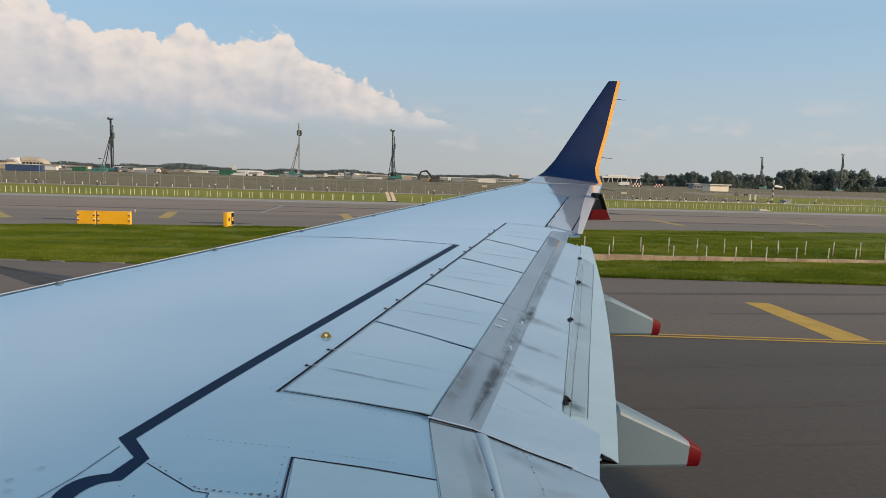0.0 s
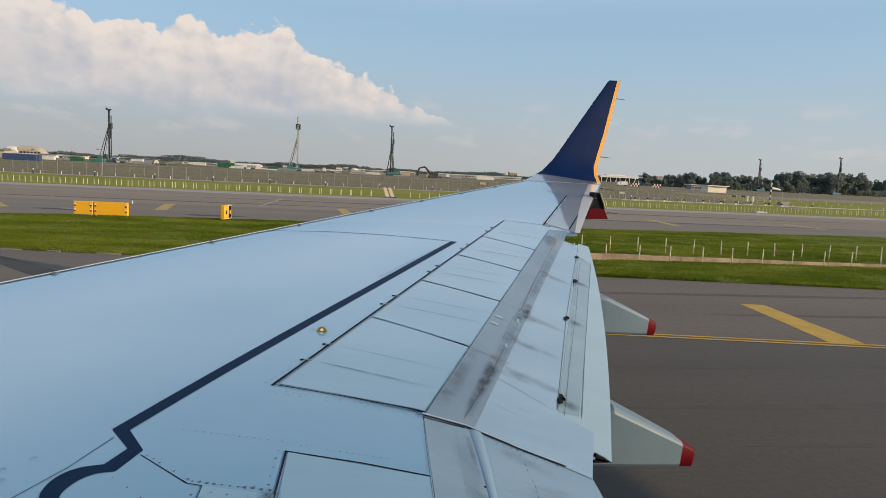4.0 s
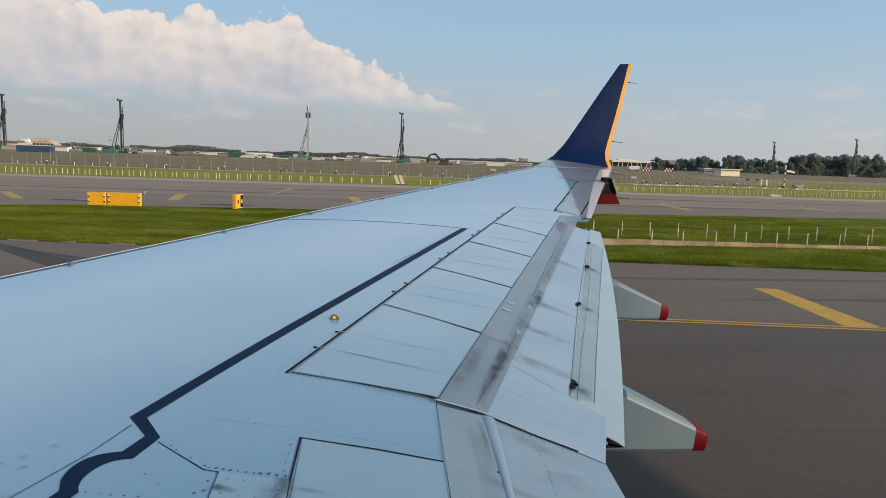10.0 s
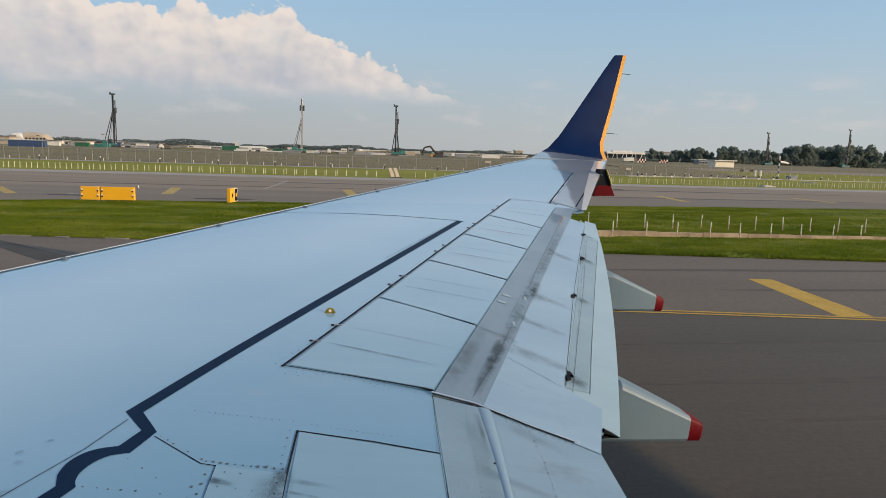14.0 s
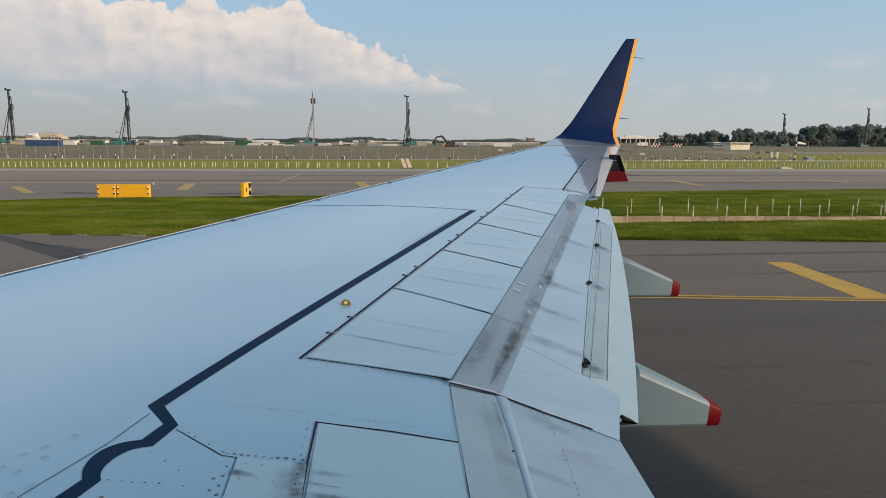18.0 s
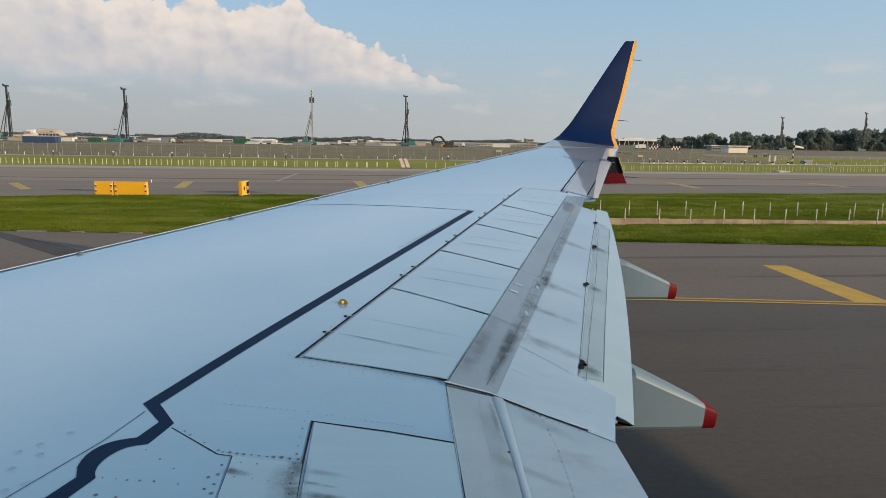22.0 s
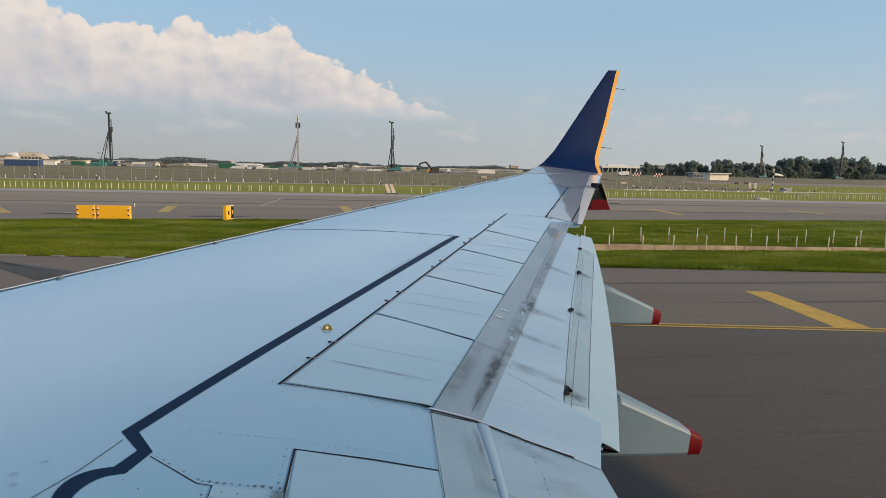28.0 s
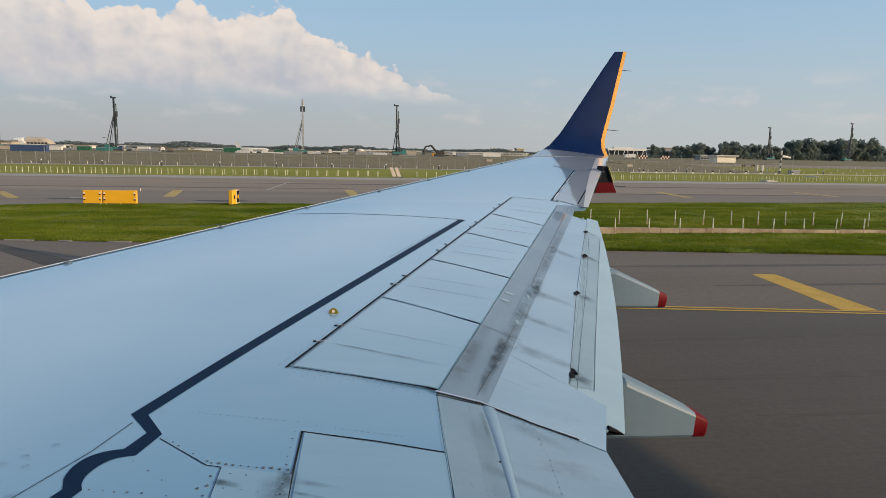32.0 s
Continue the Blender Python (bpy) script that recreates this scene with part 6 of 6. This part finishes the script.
def site_truck(at, turn, mat, label):
    root = thing("site_truck", label, "truck", "trucks on the site", at=at, turn=turn)
    part("cab", Shape().prism([(0, 0.7), (2.0, 0.7), (2.0, 2.0), (1.6, 2.9), (0, 2.9)], -1.15, 1.15, pose(0, 0, 0, 90, 0, 0)), mat, root)
    part("windscreen", Shape().prism([(1.66, 2.0), (2.02, 2.0), (1.66, 2.8)], -1.0, 1.0, pose(0, 0, 0, 90, 0, 0)), M["glass"], root)
    part("load_bed", Shape().box(-5.2, -0.15, -1.2, 1.2, 0.95, 1.2).box(-5.2, -0.15, -1.22, -1.14, 1.2, 2.1).box(-5.2, -0.15, 1.14, 1.22, 1.2, 2.1), M["grey_metal"], root)
    for x in (1.0, -3.0, -4.2):
        for y in (-1.05, 1.05):
            part("wheel", Shape().tube((x, y - 0.15, 0.47), (x, y + 0.15, 0.47), 0.5, n=14), M["dark_metal"], root)
    return root


for x, y, a, m, lb in ((-224, 404, 10, "wall_white", "white flatbed site truck"), (-236, 400, 190, "machine", "orange flatbed site truck"), (-112, 402, 5, "wall_white", "white flatbed site truck"),
                       (-134, 404, 175, "blue_box", "blue flatbed site truck"), (-15, 402, 0, "wall_white", "white flatbed site truck"), (-60, 404, 180, "wall_white", "white flatbed site truck"), (62, 408, 0, "wall_white", "white flatbed site truck")):
    site_truck((x, y, 0), a, M[m], lb + " parked on bare earth")
stake_me = Shape().tube((0, 0, -0.03), (0, 0, 0.55), 0.05, 0.045, 6).mesh("verge_stake", M["white"])
for i in range(62):
    ob = new("verge_stake", stake_me)
    ob.matrix_world = pose(-66.6 + i * 3.3 + gs.uniform(-0.2, 0.2), 131.2, 0, gs.uniform(-3, 3), gs.uniform(-3, 3), 0)
    tagged(ob, "short white stake beside the perimeter road", "stake", "stakes along the road")
for x, w in ((-95, 34), (-10, 22), (-190, 26), (-250, 20)):
    bank = thing("earth_bank", "low heap of bare brown earth", "earth bank", "earth banks", at=(x, 412, -0.03))
    gg = random.Random(int(x))
    s = Shape()
    cols = []
    for i in range(13):
        u = i / 12
        hh = 1.3 * math.sin(3.1415 * u) ** 0.6 * gg.uniform(0.7, 1.2)
        cols.append([(-w / 2 + w * u, -4, 0), (-w / 2 + w * u, -1.5, hh * 0.8), (-w / 2 + w * u, 0.5, hh), (-w / 2 + w * u, 4, 0)])
    part("soil", s.loft(cols, caps=False, closed=False), M["scrub"], bank, "", True)


# ---- far buildings ----
def windows(root, x0, x1, y, z0, z1, n, rows):
    for r in range(rows):
        za = z0 + (z1 - z0) * r / rows
        zb = za + (z1 - z0) / rows * 0.45
        for i in range(n):
            a = x0 + (x1 - x0) * i / n
            part("window", Shape().box(a + 0.2, a + (x1 - x0) / n - 0.4, y - 0.12, y + 0.05, za, zb), M["glass"], root)


def long_hall(name, at, w, d, h, mat, roof, label, n=0, rows=1, overhang=1.0):
    root = thing(name, label, "building", "far airport buildings", at=at)
    part("wall", Shape().box(-w / 2, w / 2, -d / 2, d / 2, -0.03, h), mat, root)
    part("roof", Shape().box(-w / 2 - overhang, w / 2 + overhang, -d / 2 - overhang, d / 2 + overhang, h, h + max(0.5, h * 0.12)), roof, root)
    if n:
        windows(root, -w / 2 + 0.5, w / 2 - 0.5, -d / 2, h * 0.22, h * 0.95, n, rows)
    return root


WW, WG, WT, RB = M["wall_white"], M["wall_grey"], M["wall_tan"], M["roof_brown"]
dome = thing("domed_hangar", "low grey domed hangar with a curved roof", "hangar", "far airport buildings", at=(-480, 800, 0))
rings = []
for i in range(17):
    u = -1 + 2 * i / 16
    k = max(0.02, 1 - u * u) ** 0.6
    rings.append([(u * 44, y, -0.03 + 11.6 * k * math.cos(y / 30 * 1.5)) for y in (-20, -14, -7, 0, 7, 14, 20)])
part("roof_shell", Shape().loft(rings, caps=False, closed=False), M["wall_grey"], dome, "", True)
part("front_wall", Shape().box(-36, 36, -18.5, -17.5, -0.03, 4.5), M["wall_grey"], dome)
tent = thing("arched_hall", "pale arched hall with a ribbed roof", "hall", "far airport buildings", at=(-402.6, 860, 0))
tent.scale = (0.62, 1.0, 0.98)
rings = []
for i in range(13):
    x = -14.5 + 29 * i / 12
    k = (1 - abs(x / 15.2) ** 4) ** 0.5
    rings.append([(x, -8, -0.03), (x, -8, 6.2 * k), (x, -5, 9.2 * k), (x, 0, 10.1 * k), (x, 5, 9.2 * k), (x, 8, -0.03)])
part("roof_shell", Shape().loft(rings, caps=False, closed=False), WW, tent, "", True)
# the bay's shade, set in as a grey panel on the front
part("dark_opening", Shape().box(-12, 2, -8.3, -8.05, 0.5, 7.0), M["wall_grey"], tent, "grey panel standing for the shaded front bay")
vault = thing("vaulted_hall", "tan hall with a long curved roof sloping down at one end", "hall", "far airport buildings", at=(-379.5, 862, 0))
rings = []
for i in range(15):
    u = i / 14
    h = (9.9 - 1.6 * u) * (1 - max(0.0, (u - 0.55) / 0.45) ** 2.6) + 1.2
    x = -15.0 + 30.0 * u
    rings.append([(x, -9, -0.03), (x, -8.6, h * 0.62), (x, -5.5, h * 0.90), (x, 0, h), (x, 5.5, h * 0.90), (x, 9, -0.03)])
part("roof_shell", Shape().loft(rings), WT, vault, "", True)
for i in range(6):
    part("window", Shape().box(-12.5 + i * 4.0, -10.0 + i * 4.0, -9.2, -8.75, 1.6, 4.2), M["glass"], vault)
long_hall("tan_hall", (-394.9, 800, 0), 30, 18, 4.2, WT, RB, "low tan hall with a brown roof", 8, 1)
long_hall("cargo_hall", (-250.5, 600, 0), 13.7, 16, 2.4, WW, WG, "low white cargo hall", 5, 1)
long_hall("cargo_hall", (-232.9, 604, 0), 15.2, 16, 2.0, WW, WT, "low white cargo hall", 5, 1)
long_hall("cargo_hall", (-212.8, 640, 0), 8.5, 12, 2.6, WW, WW, "small white cargo hall", 3, 1)
long_hall("cargo_hall", (-192.8, 645, 0), 28.7, 18, 2.5, WG, WG, "long low grey cargo hall", 8, 1)
long_hall("cargo_hall", (-146.2, 600, 0), 8.1, 12, 1.5, WW, RB, "small low cargo hall with a brown roof", 3, 1)
long_hall("cargo_hall", (-128.4, 606, 0), 27.5, 16, 1.4, WG, WW, "long low cargo hall with a white roof", 8, 1)
long_hall("cargo_hall", (-300.0, 640, 0), 60, 18, 2.0, WW, WW, "long low white cargo hall", 12, 1)
long_hall("cargo_hall", (25.8, 600, 0), 20.1, 14, 2.1, WT, WW, "cream cargo hall with a white roof", 5, 1)
long_hall("viaduct_hall", (117.7, 600, 0), 87.4, 12, 1.9, WW, WW, "long white elevated hall", 26, 1)
long_hall("office_block", (218, 950, 0), 28, 16, 5.6, WW, WG, "small white office block", 7, 2)
long_hall("office_block", (195, 955, 0), 14, 14, 4.4, WT, RB, "low office block with a brown roof", 3, 1)
long_hall("office_block", (232.4, 900, 0), 10.6, 12, 7.6, WT, WW, "banded office block with dark window strips", 1, 3)
for x, y, wd, ht, mat in ((-9, 705, 6, 2.6, WW), (-2, 720, 5, 3.4, WG), (14, 715, 8, 2.4, WW), (176, 940, 16, 4.8, WW), (206, 945, 10, 7.0, WT), (244, 960, 20, 5.4, WW), (-60, 700, 14, 2.0, WW), (60, 690, 22, 2.0, WW)):
    long_hall("small_hall", (x, y, 0), wd, 8, ht, mat, WW, "small pale airport building far off", 3, 1, 0.4)
tank = thing("storage_tank", "round white storage tank with a low dome", "tank", at=(7.0, 700, 0))
part("shell", Shape().tube((0, 0, -0.03), (0, 0, 2.4), 3.6, n=28), WW, tank)
part("dome", Shape().tube((0, 0, 2.4), (0, 0, 3.1), 3.6, 2.0, 28).tube((0, 0, 3.1), (0, 0, 3.35), 2.0, 0.3, 28), WW, tank)
term = thing("terminal_canopy", "white terminal building with a deep flat canopy", "terminal", "far airport buildings", at=(632, 1450, 0))
part("canopy", Shape().box(-50, 52, -9, 9, 10.2, 14.6), WW, term)
part("canopy_top", Shape().box(-34, 12, -6, 6, 14.6, 17.4), WW, term)
part("hall", Shape().box(-49, 50, 2, 8, -0.03, 10.2), M["glass"], term, "shaded glass hall")
part("side_block", Shape().box(-64, -50, -6, 6, -0.03, 13.0), WG, term)
for i in range(9):
    x = -46 + i * 11.5
    part("column", Shape().tube((x, -7.5, -0.03), (x + (3 if i % 2 else -1.5), -7.5, 10.2), 0.9, n=8), WW, term)
long_hall("brown_roof_hall", (760, 1500, 0), 102, 20, 17.0, WG, RB, "wide hall with a brown sloping roof", 9, 1)
long_hall("long_grey_hall", (823, 1480, 0), 26, 24, 18.0, M["dark_metal"], M["dark_metal"], "dark grey hall behind trees", 6, 1)
long_hall("white_depot", (194.1, 322, 0), 10.6, 7, 3.2, M["cream_wall"], WW, "low cream depot building", 0)
long_hall("white_depot", (260.5, 456, 0), 12.0, 8, 3.2, WG, WW, "low grey depot building", 5)
long_hall("white_depot", (508, 645, 0), 9, 10, 12.5, WW, RB, "white block among the trees", 3, 3)
for x in (208.4, 225.4):
    wb = thing("barrier_row", "row of red and white water barriers", "barrier", "red and white barriers", at=(x, 456, 0))
    for i in range(6):
        for j in range(2):
            part("barrier", Shape().box(i * 1.1, i * 1.1 + 1.02, -0.4, 0.4, -0.03 + j * 1.3, 1.22 + j * 1.3, cut=0.1), M["red"] if (i + j) % 2 else M["white"], wb)
lorry = thing("parked_truck", "white parked service truck", "truck", at=(199, 460, 0))
part("cab", Shape().box(0, 2.2, -1.2, 1.2, 0.6, 3.0, cut=0.2), WW, lorry)
part("cargo_box", Shape().box(2.4, 8.0, -1.25, 1.25, 0.8, 3.4, cut=0.05), WW, lorry)
for x in (1.0, 6.5):
    for y in (-1.2, 1.2):
        part("wheel", Shape().tube((x, y - 0.15, 0.47), (x, y + 0.15, 0.47), 0.5, n=14), M["dark_metal"], lorry)


# ---- parked aircraft beyond the site ----
def parked_jet(at, turn):
    root = thing("parked_jet", "small white jet parked far off", "aircraft", "parked jets", at=at, turn=turn)
    rings = []
    for x, r, z in ((-12, 0.2, 2.3), (-11, 0.9, 2.4), (-8, 1.4, 2.5), (6, 1.4, 2.5), (11, 0.6, 3.0), (13, 0.2, 3.3)):
        rings.append([(x, r * math.cos(a), z + r * math.sin(a)) for a in [6.28319 * k / 12 for k in range(12)]])
    part("fuselage", Shape().loft(rings), WW, root, "", True)
    part("wing", Shape().prism([(-1, -11), (1, -11), (3, 0), (1, 11), (-1, 11), (-3, 0)], 1.8, 2.05), WG, root)
    part("fin", Shape().prism([(8.5, 3.0), (12.5, 3.0), (13.6, 7.6), (11.6, 7.6)], -0.12, 0.12, pose(0, 0, 0, 90, 0, 0)), WW, root)
    for x, y in ((-8, 0), (1, -2.2), (1, 2.2)):
        part("gear", Shape().tube((x, y, -0.03), (x, y, 1.6), 0.25, n=8), M["dark_metal"], root)
    return root


j = parked_jet((-77.0, 520, -0.9), 175)
for x, y, a in ((-292, 540, 12),):
    copy_thing(j, pose(x, y, 0, 0, 0, a))


# ---- trees ----
def crown_mesh(name, seed, w, h, n, mat):
    """A crown of many small leaf clumps, gathered on boughs, with gaps and an uneven outline."""
    gg = random.Random(seed)
    s = Shape()
    boughs = []
    for _ in range(13):
        a, r = gg.uniform(0, 6.283), gg.uniform(0.1, 0.78) * w / 2
        boughs.append((r * math.cos(a), r * math.sin(a), h * gg.uniform(0.22, 0.84), gg.uniform(0.13, 0.26) * w))
    boughs.append((0, 0, h * 0.86, 0.2 * w))
    for _ in range(n):
        bx, by, bz, br = boughs[gg.randrange(len(boughs))]
        d = Vector((gg.gauss(0, 1), gg.gauss(0, 1), gg.gauss(0, 1))).normalized() * br * gg.uniform(0.55, 1.08)
        c = Vector((bx, by, bz)) + d * (1, 1, 0.8)[0]
        q = Euler((gg.uniform(0, 6.3), gg.uniform(0, 6.3), gg.uniform(0, 6.3))).to_matrix()
        k = gg.uniform(0.4, 0.9) * w * 0.052
        s.put([c + q @ Vector(e) * k for e in ((-1, -0.6, 0), (1, -0.5, 0.15), (0.8, 0.7, -0.1), (-0.7, 0.8, 0.2))], [(0, 1, 2, 3)])
    return s.mesh(name, mat), boughs


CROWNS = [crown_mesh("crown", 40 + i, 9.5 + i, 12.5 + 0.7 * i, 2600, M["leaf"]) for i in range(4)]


def tree(kind, at, k, turn):
    me, boughs = CROWNS[kind]
    root = thing("tree", "dense dark green broadleaf tree beyond the fence", "tree", "trees beyond the airfield", at=at, turn=turn)
    root.scale = (k, k, k)
    trunk = Shape().tube((0, 0, -0.05), (0.1, 0.05, 4.2), 0.36, 0.24, 8)
    part("trunk", trunk, M["bark"], root)
    limbs = Shape()
    for bx, by, bz, br in boughs[:6]:
        limbs.tube((0.1, 0.05, 3.6), (bx * 0.8, by * 0.8, bz), 0.16, 0.05, 5)
    part("limbs", limbs, M["bark"], root)
    part("crown", me, M["leaf"], root)
    return root


masters = [tree(i, (330 + i * 9, 624 + 4 * i, 0), 0.95 + 0.05 * i, 50 * i) for i in range(4)]
gg = random.Random(77)
for x0, x1, y0, n, k0, k1 in ((297, 311, 625, 2, 0.85, 0.95), (312, 342, 625, 8, 0.45, 0.62), (342, 356, 620, 2, 1.0, 1.1), (356, 400, 622, 9, 0.8, 1.1), (385, 412, 640, 4, 1.2, 1.32), (412, 456, 622, 10, 0.85, 1.15),
                              (456, 486, 625, 8, 1.45, 1.68), (496, 545, 625, 12, 1.45, 1.75), (545, 680, 640, 18, 1.2, 1.5), (352, 430, 720, 10, 0.7, 0.95), (486, 498, 660, 3, 1.2, 1.4)):
    for i in range(n):
        k = gg.uniform(k0, k1)
        copy_thing(masters[gg.randrange(4)], pose(x0 + (x1 - x0) * (i + gg.random() * 0.9) / n, y0 + gg.uniform(-6, 14), 0, 0, 0, gg.uniform(0, 360))).scale = (k, k, k)

# undergrowth that closes the tree belt
s = Shape()
for _ in range(20000):
    x = gg.uniform(295, 720)
    top = (5.5 + 3.0 * noise.noise((x * 0.03, 7.7, 0)) + 2.2 * noise.noise((x * 0.11, 2.1, 0))) * min(1.0, max(0.35, (x - 285) / 90))
    c = Vector((x, gg.uniform(618, 646), max(0.3, top) * gg.random() ** 0.6))
    q = Euler((gg.uniform(0, 6.3), gg.uniform(0, 6.3), gg.uniform(0, 6.3))).to_matrix()
    k = gg.uniform(0.3, 0.75)
    s.put([c + q @ Vector(e) * k for e in ((-1, -0.7, 0), (1, -0.5, 0.2), (0.8, 0.8, -0.1), (-0.8, 0.7, 0.1))], [(0, 1, 2, 3)])
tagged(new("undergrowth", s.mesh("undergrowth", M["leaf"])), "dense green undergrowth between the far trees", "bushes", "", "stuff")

# far woods along the horizon
s = Shape()
for _ in range(40000):
    x = gg.uniform(-620, 330)
    lift = 1.0 + 0.9 * noise.noise((x * 0.022, 1.7, 0)) + 0.5 * noise.noise((x * 0.09, 4.1, 0))
    top = 5.4 * max(0.25, lift) + (1.6 if -290 < x < -180 else 0)
    y = gg.uniform(880, 935)
    z = top * gg.random() ** 0.7
    c = Vector((x, y, z))
    q = Euler((gg.uniform(0, 6.3), gg.uniform(0, 6.3), gg.uniform(0, 6.3))).to_matrix()
    k = gg.uniform(0.35, 0.85)
    s.put([c + q @ Vector(e) * k for e in ((-1, -0.7, 0), (1, -0.5, 0.2), (0.8, 0.8, -0.1), (-0.8, 0.7, 0.1))], [(0, 1, 2, 3)])
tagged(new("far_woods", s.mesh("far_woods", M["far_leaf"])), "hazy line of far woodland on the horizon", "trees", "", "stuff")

# ---- culvert at the end of the middle island's drain ----
cv = thing("culvert", "concrete culvert with a red and white painted parapet", "culvert", at=(93.5, 31.0, 0))
part("head_wall", Shape().box(-5, 5, 1.2, 1.6, -0.03, 0.35), M["drain"], cv)
for i in range(6):
    part("parapet_block", Shape().box(-5 + i * 1.667, -5 + (i + 1) * 1.667 - 0.02, 1.1, 1.7, 0.352, 0.62), M["red"] if i % 2 == 0 else M["white"], cv)

# ---- verge furniture ----
fb = thing("barricade", "pair of leaning pinkish-white barricade boards", "barricade", at=(5.3, 88.6, 0))
for k in (0.0, 0.68):
    board = part("board", Shape().prism([(k, -0.02), (k + 0.52, -0.02), (k - 0.02, 1.32), (k - 0.44, 1.32)], -0.12, 0.0, pose(0, 0, 0, 90, 0, 0)), M["pinkish"], fb)
    part("strut", Shape().tube((k - 0.2, 0.06, 1.2), (k + 0.1, 1.0, -0.02), 0.04, n=6), M["grey_metal"], board)
part("foot_rail", Shape().box(-0.1, 1.4, -0.2, 0.9, -0.02, 0.10, cut=0.04), M["dark_metal"], fb, "dark foot rail")


def verge_slab(at, w, turn):
    root = thing("concrete_slab", "pale concrete slab lying on the mown verge", "slab", "slabs on the verge", at=at, turn=turn)
    part("block", Shape().box(-w / 2, w / 2, -0.7, 0.7, -0.02, 0.14, cut=0.2).box(-w / 2 + 0.3, w / 2 - 0.5, -0.4, 0.5, 0.14, 0.24, cut=0.1), M["patch_pale"], root)
    return root


verge_slab((61.5, 89.2, 0), 2.4, 10)
verge_slab((85.0, 111.0, 0), 2.4, -30)
sock = thing("wind_sock", "white wind sock on a black and white banded mast", "wind sock", at=(93.0, 131.5, 0))
for i in range(8):
    part("mast_band", Shape().tube((0, 0, -0.02 + i * 0.58), (0, 0, 0.56 + i * 0.58), 0.13, n=10), M["white"] if i % 2 else M["dark_metal"], sock)
part("mast_top", Shape().tube((0, 0, 4.62), (0, 0, 5.0), 0.17, 0.12, 10), M["white"], sock)
part("sock", Shape().tube((0.15, 0, 3.75), (1.5, 0.1, 3.62), 0.30, 0.24, 12).tube((1.5, 0.1, 3.62), (2.4, 0.2, 3.45), 0.24, 0.14, 12), M["wall_white"], sock, "faded white cloth sock")
hut = thing("equipment_box", "low grey equipment box with a flat lid", "cabinet", at=(96.3, 133.0 - 1.5, 0))
part("body", Shape().box(-1.0, 1.0, -0.6, 0.6, -0.02, 0.7, cut=0.05), M["wall_grey"], hut)
part("lid", Shape().box(-1.1, 1.1, -0.7, 0.7, 0.7, 0.8, cut=0.05), M["grey_metal"], hut)


def light_unit(at):
    root = thing("approach_light", "small black approach light on a white plinth", "light", "approach lights along the kerb", at=at)
    part("plinth", Shape().box(-0.15, 0.15, -0.12, 0.12, -0.02, 0.36, cut=0.03), M["white"], root)
    part("lamp_body", Shape().box(-0.15, 0.15, -0.12, 0.12, 0.36, 0.62, cut=0.04), M["sign_black"], root, "black lamp body")
    return root


kerb = [Vector((54.0, 121.5)), Vector((66.0, 124.0)), Vector((84.0, 125.0)), Vector((112.0, 125.5))]
for a, b in zip(kerb, kerb[1:]):
    n = int((b - a).length / 3.0)
    for i in range(n):
        p, q = a.lerp(b, i / n), a.lerp(b, (i + 0.985) / n)
        d = (q - p).normalized()
        slab("verge_kerb", Shape().prism([(p.x, p.y), (q.x, q.y), (q.x - d.y * 0.3, q.y + d.x * 0.3), (p.x - d.y * 0.3, p.y + d.x * 0.3)], -0.02, 0.13), M["patch_pale"], "pale concrete kerb on the verge", "kerb")
lu = light_unit((56.5, 121.2, 0))
for x in (59.5, 63.5, 68.0, 72.5, 76.5, 80.0, 83.5, 87.0, 91.0):
    y = 121.5 + (x - 54) * 2.5 / 12 if x < 66 else 124.0 + (x - 66) / 18
    copy_thing(lu, pose(x, y - 0.8, 0))


# ---- small furniture beyond the perimeter road ----
def arrow_board(at):
    root = thing("arrow_board", "small black arrow board on short legs in the field", "sign", "arrow boards", at=at, turn=-33)
    board = part("board", Shape().box(-0.55, 0.55, -0.04, 0.04, 0.25, 0.85, cut=0.03), M["sign_black"], root)
    for k in (-1, 1):
        part("chevron", Shape().prism([(-0.25, 0.55), (0.02, 0.55 + 0.24 * k), (0.18, 0.55 + 0.24 * k), (-0.09, 0.55)][::-k], 0.041, 0.05, pose(0, 0, 0, 90, 0, 0)), M["sign_yellow"], board, "yellow chevron")
        part("leg", Shape().tube((0.38 * k, 0, -0.05), (0.38 * k, 0, 0.25), 0.04, n=6), M["grey_metal"], root)
    return root


for at in ((126.5, 197.4, -0.02), (132.0, 200.6, -0.02)):
    arrow_board(at)
for x, y in ((99.8, 150.1), (102.0, 151.1)):
    nb = thing("white_cabinet", "narrow white equipment cabinet on a plinth", "cabinet", "white field cabinets", at=(x, y, -0.02))
    part("plinth", Shape().box(-0.32, 0.32, -0.3, 0.3, -0.03, 0.18, cut=0.03), M["patch_pale"], nb)
    part("body", Shape().box(-0.26, 0.26, -0.22, 0.22, 0.18, 1.5, cut=0.03), M["white"], nb)
    part("cap", Shape().box(-0.30, 0.30, -0.26, 0.26, 1.5, 1.58, cut=0.03), M["grey_metal"], nb)
for (xa, ya), (xb, yb), n in (((92.5, 146.8), (121.5, 173.4), 15), ((150.0, 197.0), (196.0, 176.0), 20), ((108.0, 160.0), (131.0, 152.0), 9)):
    for i in range(n):
        ob = new("verge_post", far_post)
        ob.matrix_world = pose(xa + (xb - xa) * i / (n - 1), ya + (yb - ya) * i / (n - 1), -0.01)
        tagged(ob, "pale cream marker post in the far field", "post", "posts in the far field")
